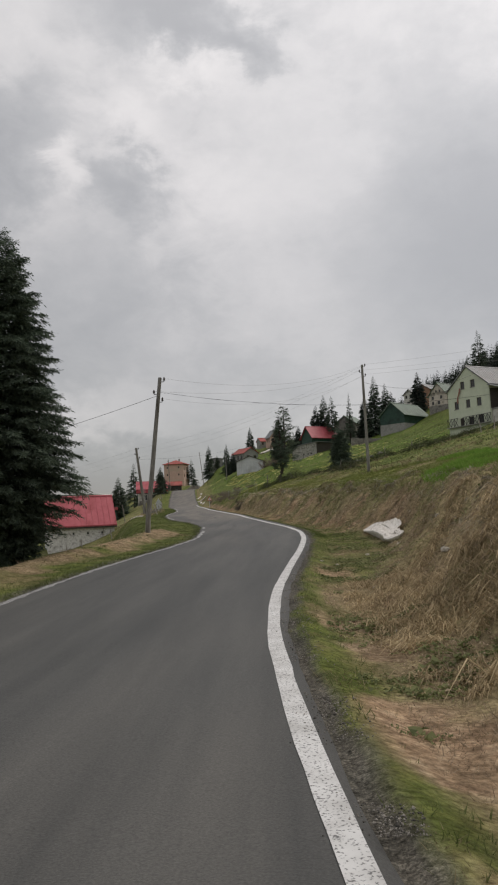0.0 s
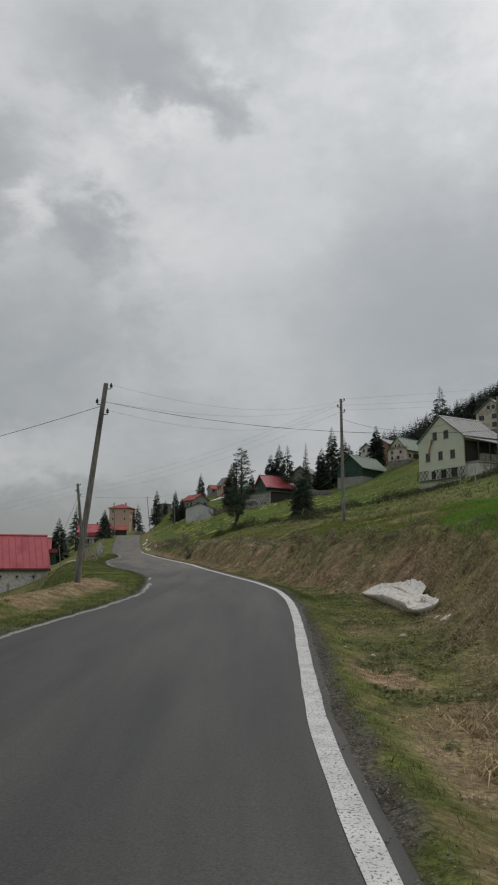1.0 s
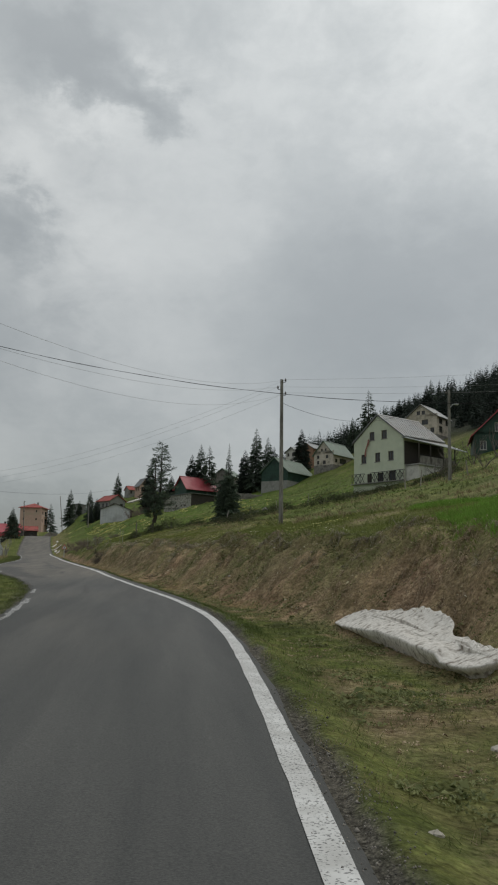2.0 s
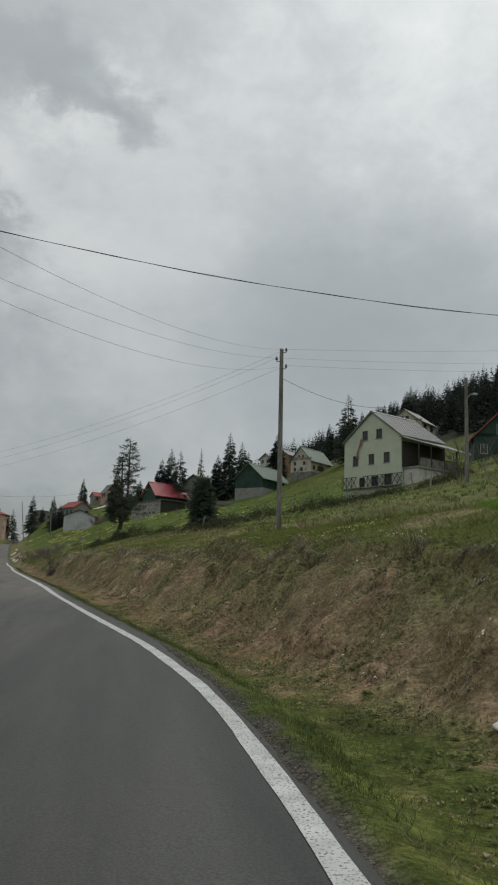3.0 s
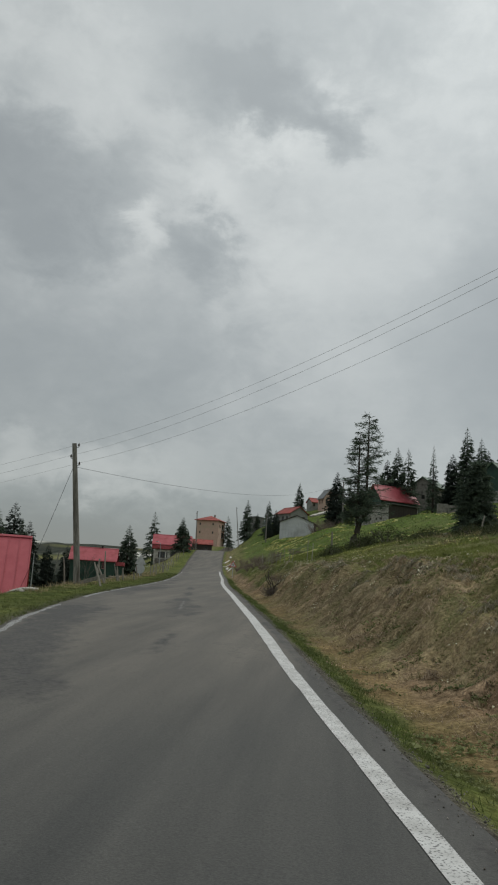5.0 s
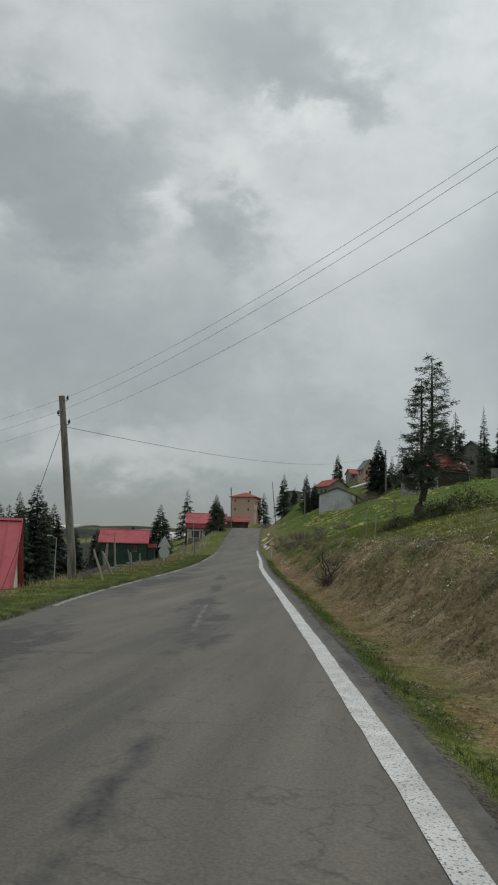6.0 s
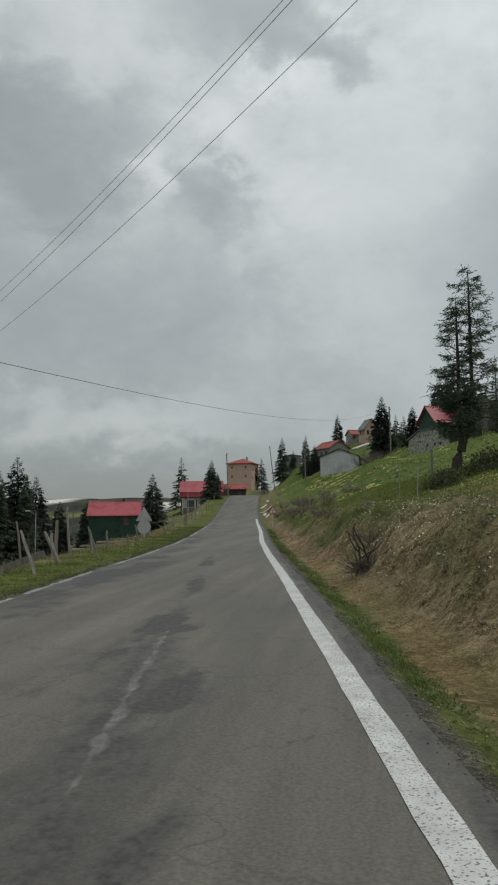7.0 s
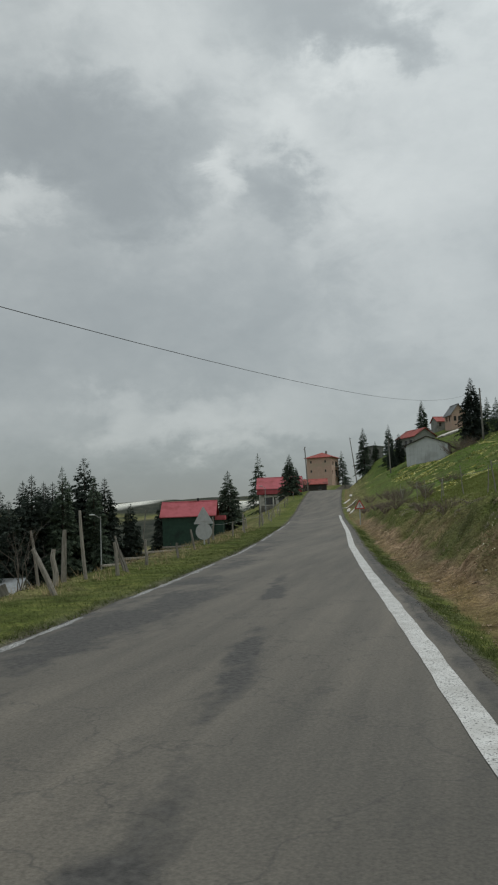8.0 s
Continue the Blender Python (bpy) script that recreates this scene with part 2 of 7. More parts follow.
def ground_z(x, y, rough=True):
    """The height of the land without the road's own surface."""
    x, y = np.asarray(x, float), np.asarray(y, float)
    yc = np.clip(y, -80, 340)
    u, v = x - right_line(yc), left_line(yc) - x
    base = road_z(y)
    # uphill side: verge, cut bank, meadow, hill
    toe = 1.7 + 1.0 * np.exp(-((y - 27) / 9.0) ** 2) - 0.5 * smooth(70, 110, y) + 0.35 * fbm(x * 0, y, 0.3, 2)
    bank = 1.47 + 0.25 * fbm(x * 0, y, 0.11, 2) + 0.16 * smooth(60, 30, y) - 0.3 * smooth(85, 115, y)
    bank = bank * (1 - 0.65 * smooth(165, 210, y))
    meadow = np.interp(u, (3.6, 8.7, 14, 29, 48, 77, 140, 300, 900, 4000), (0.0, 1.28, 2.03, 6.08, 12.3, 24.0, 52.5, 106, 186, 256)) * (1 - 0.1 * smooth(180, 240, y) * smooth(35, 60, u) * (1 - smooth(90, 140, u)))
    up = -0.16 * smooth(0.3, 1.0, u) * (1 - smooth(toe - 0.3, toe + 0.3, u)) + bank * smooth(toe, toe + 2.0, u) + meadow
    up = up + 0.5 * smooth(70, 98, y) * smooth(3, 8, u) * (1 - smooth(13, 25, u)) + 1.0 * smooth(130, 220, y) * smooth(4, 12, u) + 4.8 * smooth(222, 268, y) * smooth(-1, 8, u) * (1 - smooth(30, 60, u)) + 2.4 * smooth(128, 176, y) * smooth(8, 18, u) * (1 - smooth(26, 40, u))
    # downhill side
    berm = 0.22 * np.exp(-((y - 30) / 14.0) ** 2) * smooth(1.4, 2.1, v) * (1 - smooth(3.4, 6.0, v))
    down = np.interp(v, (0, 3.2, 4.3, 6.6, 13, 30, 60, 150, 400, 1000, 4000), (0, -0.02, -0.4, -1.4, -3.0, -6.5, -15, -36, -70, -90, -90)) * (1 - smooth(240, 310, y) * (1 - smooth(14, 40, v))) + berm - 2.1 * smooth(88, 66, y) * smooth(2.4, 5.8, v) - 2.2 * smooth(180, 205, y) * smooth(8, 17, v) - 0.75 * np.exp(-(((x + 21.5) / 3.2) ** 2) - ((y - 80) / 5.0) ** 2) - 1.3 * smooth(140, 175, y) * (1 - smooth(225, 250, y)) * smooth(2.8, 8, v) + 1.8 * smooth(285, 320, y)
    up = up - 0.9 * np.exp(-((x - 2.5) / 6.0) ** 2 - ((y - 176) / 6.0) ** 2) - 2.5 * np.exp(-((x + 6.5) / 5.0) ** 2 - ((y - 202) / 15.0) ** 2)
    z = base + np.where(u > 0, up, np.where(v > 0, down, 0))
    off = np.maximum(np.maximum(u - 0.4, v - 0.2), 0)
    far = np.hypot(x, y)
    ridge = smooth(450, 1500, far) * (126 + 70 * fbm(x, y, 0.0017, 4)) * smooth(-200, 500, v)
    z = z + ridge
    if rough:
        z = z + smooth(0, 1.2, off) * (0.16 * fbm(x, y, 0.9, 4) + 0.35 * fbm(x + 50, y, 0.16, 3) * smooth(2, 8, off))
        steep = smooth(toe, toe + 0.6, u) * (1 - smooth(toe + 2.0, toe + 3.2, u))
        lumps = np.abs(fbm(x, y * 0.8, 1.1, 3)) * 0.9 + 0.5 * np.abs(fbm(x + 9, y + 4, 2.6, 2))
        z = z + steep * (0.62 * fbm(x, y * 0.7, 1.3, 3) + 0.5 * fbm(x, y, 0.45, 2) - 0.42 * lumps)
        z = z + smooth(toe + 1.4, toe + 2.2, u) * (1 - smooth(toe + 2.6, toe + 4.2, u)) * (0.16 * fbm(x, y, 0.8, 3) + 0.14 * np.abs(fbm(x, y, 2.2, 2)))
        # clods and matted humps
        face = smooth(toe - 0.5, toe + 0.5, u) * (1 - smooth(toe + 3.0, toe + 5.0, u))
        z = z + face * (0.22 * fbm(x + 70, y, 2.3, 3) - 0.16 * np.abs(fbm(x + 11, y * 1.2, 3.4, 2)) + 0.06)
        lip = bank_lip(y)
        scarp = 0.36 * smooth(-0.06, 0.1, fbm(y * 0 + 2, y, 0.2, 3)) * smooth(25, 30, y) * (1 - smooth(60, 72, y))
        z = z + scarp * (smooth(lip, lip + 0.14, u) - smooth(lip - 1.1, lip + 1.3, u))
        z = z + smooth(60, 300, off) * 6 * fbm(x, y, 0.012, 3)
    return z


# ---- mesh helpers ----
def part(name, bm, mat, parent=None, label=""):
    """One bmesh as one mesh object, under a thing or a part."""
    me = bpy.data.meshes.new(name)
    bm.to_mesh(me)
    bm.free()
    me.materials.append(mat)
    ob = new(name, me)
    if parent is not None:
        ob.parent = parent
    if label:
        ob["label"] = label
    return ob


def mesh_part(name, verts, faces, mat, parent=None, label="", flat=True):
    """The same from arrays, for large meshes. faces: rows of equal length."""
    me = bpy.data.meshes.new(name)
    verts, faces = np.asarray(verts, np.float32), np.asarray(faces, np.int32)
    k = faces.shape[1]
    me.vertices.add(len(verts))
    me.vertices.foreach_set("co", verts.ravel())
    me.loops.add(faces.size)
    me.loops.foreach_set("vertex_index", faces.ravel())
    me.polygons.add(len(faces))
    me.polygons.foreach_set("loop_start", np.arange(0, faces.size, k, dtype=np.int32))
    me.update(calc_edges=True)
    if not flat:
        me.polygons.foreach_set("use_smooth", np.ones(len(faces), bool))
    me.materials.append(mat)
    ob = new(name, me)
    if parent is not None:
        ob.parent = parent
    if label:
        ob["label"] = label
    return ob


def thing(name, place, yaw=0.0, label="", category="", group="", tilt=(0, 0)):
    """An empty at the base of a thing with parts."""
    ob = new(name)
    ob.matrix_basis = pose(*place, tilt[0], tilt[1], yaw)
    ob.empty_display_size = 0.2
    return tagged(ob, label, category, group)


def box(bm, lo, hi, m=None, bevel=0.0):
    lo, hi = Vector(lo), Vector(hi)
    c, s = (lo + hi) / 2, hi - lo
    mm = Matrix.Translation(c) @ Matrix.Diagonal((*s, 1))
    if m is not None:
        mm = m @ mm
    vs = bmesh.ops.create_cube(bm, size=1, matrix=mm)["verts"]
    if bevel:
        es = list({e for v in vs for e in v.link_edges})
        bmesh.ops.bevel(bm, geom=es, offset=bevel, segments=1, affect="EDGES")


def tube(bm, points, radii, sides=8, cap=True):
    """A tapered round bar along points."""
    rings = []
    pts = [Vector(p) for p in points]
    for i, p in enumerate(pts):
        d = (pts[min(i + 1, len(pts) - 1)] - pts[max(i - 1, 0)]).normalized()
        a = d.cross(Vector((0, 0, 1)) if abs(d.z) < 0.95 else Vector((1, 0, 0))).normalized()
        b = d.cross(a)
        r = radii[i] if hasattr(radii, "__len__") else radii
        rings.append([bm.verts.new(p + r * (a * math.cos(2 * math.pi * k / sides) + b * math.sin(2 * math.pi * k / sides))) for k in range(sides)])
    for lo, hi in zip(rings, rings[1:]):
        for k in range(sides):
            bm.faces.new((lo[k], lo[(k + 1) % sides], hi[(k + 1) % sides], hi[k]))
    if cap:
        bm.faces.new(rings[0][::-1])
        bm.faces.new(rings[-1])


def prism(bm, outline, depth):
    """An outline in x and z, pushed along +y by depth."""
    a = [bm.verts.new((x, 0, z)) for x, z in outline]
    b = [bm.verts.new((x, depth, z)) for x, z in outline]
    bm.faces.new(a)
    bm.faces.new(b[::-1])
    for i in range(len(a)):
        j = (i + 1) % len(a)
        bm.faces.new((a[j], a[i], b[i], b[j]))


def at_ground(x, y, sink=0.0):
    return (x, y, float(ground_z(np.array([x]), np.array([y]))[0]) - sink)


# ---- ground, road and lines ----
def ground_material():
    m = bpy.data.materials.new("meadow_and_bank")
    m.use_nodes = True
    nt = m.node_tree
    add, link = nt.nodes.new, nt.links.new
    bsdf = nt.nodes["Principled BSDF"]
    bsdf.inputs["Roughness"].default_value = 0.95
    bsdf.inputs["Specular IOR Level"].default_value = 0.1
    geo = add("ShaderNodeNewGeometry")
    zone = add("ShaderNodeAttribute")
    zone.attribute_name = "zone"
    sep = add("ShaderNodeSeparateColor")
    link(zone.outputs["Color"], sep.inputs[0])

    def noise_col(scale, detail, stops):
        n = add("ShaderNodeTexNoise")
        n.inputs["Scale"].default_value, n.inputs["Detail"].default_value, n.inputs["Roughness"].default_value = scale, detail, 0.65
        link(geo.outputs["Position"], n.inputs["Vector"])
        r = add("ShaderNodeValToRGB")
        els = r.color_ramp.elements
        els[0].position, els[0].color = stops[0][0], (*stops[0][1], 1)
        els[1].position, els[1].color = stops[-1][0], (*stops[-1][1], 1)
        for pos, col in stops[1:-1]:
            els.new(pos).color = (*col, 1)
        link(n.outputs["Fac"], r.inputs[0])
        return r.outputs[0]

    def mix(fac, a, b):
        n = add("ShaderNodeMix")
        n.data_type = "RGBA"
        link(fac, n.inputs[0])
        link(a, n.inputs[6])
        link(b, n.inputs[7])
        return n.outputs[2]

    green = noise_col(2.3, 8, ((0.3, (0.055, 0.073, 0.02)), (0.5, (0.105, 0.133, 0.036)), (0.72, (0.185, 0.2, 0.066))))
    dry = noise_col(3.1, 9, ((0.3, (0.12, 0.0972, 0.0624)), (0.42, (0.312, 0.254, 0.168)), (0.5, (0.204, 0.198, 0.102)), (0.57, (0.372, 0.306, 0.202)), (0.64, (0.216, 0.198, 0.108)), (0.75, (0.6, 0.516, 0.372))))
    soil = noise_col(5.0, 8, ((0.3, (0.138, 0.0984, 0.0672)), (0.5, (0.3, 0.214, 0.15)), (0.7, (0.468, 0.366, 0.27))))
    ochre = noise_col(7.0, 8, ((0.3, (0.12, 0.088, 0.046)), (0.52, (0.235, 0.175, 0.092)), (0.72, (0.36, 0.28, 0.165))))
    spring = noise_col(1.7, 8, ((0.3, (0.062, 0.098, 0.022)), (0.5, (0.105, 0.16, 0.036)), (0.72, (0.16, 0.215, 0.06))))
    woods = noise_col(0.05, 8, ((0.35, (0.02, 0.026, 0.022)), (0.7, (0.07, 0.075, 0.062))))
    snow = noise_col(1.0, 4, ((0.3, (0.62, 0.64, 0.66)), (0.7, (0.82, 0.83, 0.84))))
    col = mix(sep.outputs[0], green, dry)
    col = mix(zone.outputs["Alpha"], col, spring)
    col = mix(sep.outputs[1], col, soil)
    extra = add("ShaderNodeAttribute")
    extra.attribute_name = "cover"
    more = add("ShaderNodeSeparateColor")
    link(extra.outputs["Color"], more.inputs[0])
    col = mix(more.outputs[0], col, ochre)
    pale = noise_col(4.0, 9, ((0.3, (0.16, 0.12, 0.08)), (0.5, (0.3, 0.232, 0.155)), (0.72, (0.47, 0.38, 0.27))))
    col = mix(more.outputs[2], col, pale)
    grit = noise_col(45.0, 4, ((0.3, (0.045, 0.043, 0.04)), (0.5, (0.105, 0.1, 0.092)), (0.72, (0.22, 0.205, 0.185))))
    col = mix(extra.outputs["Alpha"], col, grit)
    col = mix(more.outputs[1], col, woods)
    col = mix(sep.outputs[2], col, snow)
    # random mottling; its dark flecks also stand in for shade in small pits
    clods = noise_col(1.5, 7, ((0.33, (0.6, 0.57, 0.54)), (0.5, (1.08, 1.07, 1.05)), (0.68, (1.45, 1.43, 1.38))))
    speck = noise_col(17.0, 5, ((0.33, (0.5, 0.48, 0.46)), (0.68, (1.5, 1.5, 1.47))))
    both = add("ShaderNodeMix")
    both.data_type, both.blend_type = "RGBA", "MULTIPLY"
    both.inputs[0].default_value = 1.0
    link(clods, both.inputs[6])
    link(speck, both.inputs[7])
    mottle = add("ShaderNodeMix")
    mottle.data_type, mottle.blend_type = "RGBA", "MULTIPLY"
    mottle.inputs[0].default_value = 0.8
    link(col, mottle.inputs[6])
    link(both.outputs[2], mottle.inputs[7])
    col = mottle.outputs[2]
    wide = noise_col(0.22, 6, ((0.32, (0.72, 0.76, 0.7)), (0.7, (1.25, 1.18, 1.1))))
    tint = add("ShaderNodeMix")
    tint.data_type, tint.blend_type = "RGBA", "MULTIPLY"
    tint.inputs[0].default_value = 1.0
    link(col, tint.inputs[6])
    link(wide, tint.inputs[7])
    link(tint.outputs[2], bsdf.inputs["Base Color"])
    n3 = add("ShaderNodeTexNoise")
    n3.inputs["Scale"].default_value, n3.inputs["Detail"].default_value = 13.0, 8.0
    link(geo.outputs["Position"], n3.inputs["Vector"])
    b = add("ShaderNodeBump")
    b.inputs["Strength"].default_value, b.inputs["Distance"].default_value = 1.0, 0.09
    link(n3.outputs["Fac"], b.inputs["Height"])
    link(b.outputs[0], bsdf.inputs["Normal"])
    return m


def spread(lo, mid_lo, mid_hi, hi, step, growth):
    """Sample lines: even in the middle, ever wider outwards."""
    xs = list(np.arange(mid_lo, mid_hi + step / 2, step))
    d = step
    while xs[-1] < hi:
        d *= growth
        xs.append(xs[-1] + d)
    d = step
    while xs[0] > lo:
        d *= growth
        xs.insert(0, xs[0] - d)
    return np.array(xs)


def dryness(x, y):
    yc = np.clip(y, -80, 340)
    u, v = x - right_line(yc), left_line(yc) - x
    toe = 1.7 + 1.0 * np.exp(-((y - 27) / 9.0) ** 2) - 0.5 * smooth(70, 110, y)
    n = fbm(x, y, 0.35, 4)
    bank = smooth(toe - 0.9, toe + 0.2, u) * (1 - smooth(toe + 1.8, toe + 3.2, u + 2.5 * n)) * (1 - 0.5 * smooth(74, 90, y)) * (0.78 - 0.22 * smooth(40, 70, y) * smooth(toe, toe + 0.8, u)) * (1 - 0.4 * smooth(toe + 1.1, toe + 1.7, u) * smooth(24, 32, y))
    verge = 0.95 * smooth(0.75, 1.1, u + n) * smooth(21, 13, y) * (1 - smooth(3.6, 5.5, u))
    side = 0.5 * smooth(1.2, 2.4, v + 2 * n) * (1 - smooth(3.5, 6, v)) * smooth(48, 30, y)
    broad = fbm(x + 300, y, 0.06, 4)
    meadow = (0.32 - 0.34 * smooth(85, 110, y) + 1.1 * broad) * smooth(3, 9, u) + 0.25 * smooth(4, 9, v)
    hill = 0.45 * smooth(60, 160, u) + 0.3 * smooth(60, 200, v)
    lush = smooth(4.3, 4.9, u + n) * (1 - smooth(13, 16, u)) * smooth(0.0, 1.2, x - 4.7 - 0.318 * (y - 33.5) + 3 * n) * smooth(22, 26, y)
    verge = np.maximum(verge, 0.5 * smooth(0.5, 0.9, u) * smooth(27, 19, y) * smooth(-0.1, 0.12, fbm(x + 60, y, 0.55, 3)))
    side = np.maximum(side, 0.38 * smooth(1.6, 3.2, v + 2 * n) * smooth(58, 74, y) * (1 - smooth(8, 14, v)))
    return (1 - lush) * np.clip(np.maximum.reduce([bank, verge, side, meadow + 1.3 * n * smooth(2, 6, np.maximum(u, v)), hill]) + 0.5 * n, 0, 1)


def build_ground():
    us = spread(-3600, -9.0, 8.5, 3600, 0.25, 1.07)
    us = np.concatenate([us[us < 0.3], np.arange(0.3, 6.2, 0.085), us[us > 6.2]])
    ys = spread(-600, 4.0, 108.0, 3800, 0.125, 1.04)
    uu, yy = np.meshgrid(us, ys)
    xx = right_line(np.clip(yy, -80, 340)) + uu
    zz = ground_z(xx, yy)
    yc = np.clip(yy, -80, 340)
    inside = (uu < 0.42) & (left_line(yc) - xx < 0.25)
    u, v = uu, left_line(yc) - xx
    zz = zz - 0.09 * smooth(0.42, 0.18, u) * smooth(0.45, 0.15, v) - 0.3 * (smooth(-0.4, -0.8, u) * smooth(-0.4, -0.8, v)) * (yy < 330)
    rows, cols = uu.shape
    idx = np.arange(rows * cols).reshape(rows, cols)
    quads = np.stack([idx[:-1, :-1], idx[:-1, 1:], idx[1:, 1:], idx[1:, :-1]], -1).reshape(-1, 4)
    ob = mesh_part("ground", np.stack([xx, yy, zz], -1).reshape(-1, 3), quads, ground_material(), flat=False)
    dry = dryness(xx, yy)
    toe = 1.7 + 1.0 * np.exp(-((yy - 27) / 9.0) ** 2) - 0.5 * smooth(70, 110, yy)
    gravel = smooth(0.42, 0.26, u - 0.2 * smooth(32, 44, yy) + 0.3 * fbm(xx, yy, 1.6, 3)) * (u > -1) + smooth(0.5, 0.25, v) * (v > -1)
    soil = 0 * u
    soil = soil + smooth(-0.04, 0.1, fbm(xx + 7, yy, 0.9, 3)) * smooth(0.3, 0.7, u) * smooth(1.7, 1.1, u) * smooth(22, 17, yy) + 0.75 * smooth(24, 28, yy + 6 * fbm(xx, yy, 0.3, 2)) * smooth(38, 31, yy) * smooth(toe - 0.2, toe + 0.4, u) * (1 - smooth(toe + 0.9, toe + 1.6, u + 1.5 * fbm(xx, yy, 0.6, 3)))
    soil = soil + 0.7 * smooth(-0.06, 0.12, fbm(xx + 80, yy, 0.45, 4)) * smooth(34, 40, yy) * smooth(66, 56, yy) * smooth(toe - 0.2, toe + 0.4, u) * (1 - smooth(toe + 1.3, toe + 2.0, u))
    soil = soil + 0.6 * smooth(-0.12, 0.08, fbm(xx + 31, yy, 0.5, 4)) * smooth(56, 64, yy) * smooth(110, 95, yy) * smooth(toe - 0.1, toe + 0.3, u) * (1 - smooth(toe + 0.8, toe + 1.7, u))
    soil = soil + 0.4 * smooth(-0.07, 0.09, fbm(xx + 44, yy, 0.55, 4)) * smooth(0.6, 0.9, u) * (1 - smooth(3.2, 4.2, u)) * smooth(27, 22, yy)
    soil = soil + 0.95 * smooth(80, 88, yy) * smooth(150, 130, yy) * smooth(0.95, 1.2, u + 0.4 * fbm(xx, yy, 0.8, 3)) * (1 - smooth(1.6, 2.0, u + 0.5 * fbm(xx + 8, yy, 0.9, 3)))
    soil = soil + 0.6 * smooth(-0.06, 0.1, fbm(xx + 17, yy, 0.8, 4)) * smooth(0.8, 1.1, u) * (1 - smooth(toe + 0.2, toe + 0.6, u)) * smooth(20, 26, yy) * smooth(76, 66, yy)
    lip = bank_lip(yy)
    soil = soil + 0.3 * smooth(lip - 0.3, lip - 0.1, u) * (1 - smooth(lip + 0.1, lip + 0.25, u)) * smooth(26, 30, yy) * (1 - smooth(60, 72, yy))
    soil = soil + 0.45 * smooth(0.08, 0.22, fbm(xx, yy, 0.8, 3)) * smooth(toe - 0.6, toe, u) * (1 - smooth(toe + 1.2, toe + 2, u))
    soil = soil + 0.85 * smooth(0.9, 1.5, v + 2.5 * fbm(xx, yy, 0.6, 3)) * (1 - smooth(2.6, 3.6, v)) * smooth(50, 40, yy) * smooth(14, 20, yy) * smooth(-0.12, 0.06, fbm(xx + 5, yy, 0.5, 3))
    far = np.hypot(xx, yy)
    snow = smooth(-0.02, 0.06, fbm(xx, yy * 0.4, 0.007, 4) - 0.1) * smooth(900, 1300, far) * smooth(20, 45, zz)
    wob = fbm(xx, yy, 0.7, 3)
    strip = smooth(0.95, 1.15, u + 0.5 * wob) * (1 - smooth(toe - 0.2, toe + 0.35, u + 0.6 * wob)) * smooth(30, 40, yy) * np.clip(0.25 + 0.6 * smooth(-0.1, 0.12, fbm(xx, yy, 0.33, 3)) + 0.4 * smooth(60, 70, yy), 0, 1)
    snow = np.clip(snow + smooth(0.35, 0.6, np.exp(-(((xx + 545) / 60) ** 2) - ((yy - 1330) / 260) ** 2) + 0.5 * fbm(xx, yy, 0.02, 3)), 0, 1)
    woods = smooth(80, 140, v) * smooth(-0.12, 0.05, fbm(xx, yy, 0.012, 3) + 0.1) + smooth(62, 80, u + 14 * fbm(xx, yy, 0.05, 3)) * smooth(110, 150, yy) + smooth(250, 500, u)
    grassy = 0.75 * smooth(80, 90, yy + 4 * wob) * smooth(150, 125, yy) * smooth(toe + 0.1, toe + 0.7, uu) * (1 - smooth(3.8, 4.8, uu)) * np.clip(0.75 + 1.5 * fbm(xx + 12, yy, 0.5, 3), 0.15, 1)
    soil = soil * (1 - 0.7 * grassy)
    fresh = 0.85 * smooth(3.9, 4.8, uu + 1.2 * fbm(xx + 2, yy, 0.4, 3)) * (0.6 * smooth(40, 56, yy) + 0.4 * smooth(78, 92, yy + 6 * wob)) * (1 - smooth(36, 60, uu)) * np.clip(0.8 + 1.6 * fbm(xx + 5, yy, 0.13, 3), 0.2, 1)
    dry = dry * (1 - 0.75 * grassy)
    fresh = np.maximum(fresh, 0.3 * grassy)
    col = np.stack([dry, np.clip(soil, 0, 1), snow, fresh], -1).astype(np.float32)
    at = ob.data.attributes.new("zone", "FLOAT_COLOR", "POINT")
    at.data.foreach_set("color", col.reshape(-1))
    # paler ground colour along the further bank and on the near verge
    paler = 0.95 * smooth(46, 62, yy) * smooth(toe - 0.3, toe + 0.5, u) * (1 - smooth(toe + 3, toe + 6, u + 4 * wob)) * smooth(-0.2, 0.1, wob)
    paler = paler * (1 - 0.75 * smooth(74, 88, yy))
    paler = np.maximum(paler, 0.5 * smooth(19, 13, yy) * smooth(0.7, 1.5, u + wob) * smooth(-0.1, 0.12, fbm(xx + 3, yy, 0.9, 3)))
    cover = np.stack([np.clip(strip, 0, 1), np.clip(woods, 0, 1), paler, np.clip(gravel, 0, 1)], -1).astype(np.float32)
    at = ob.data.attributes.new("cover", "FLOAT_COLOR", "POINT")
    at.data.foreach_set("color", cover.reshape(-1))
    tagged(ob, "grassy mountain slope with a dry cut bank and green meadow", "ground", kind="structure")


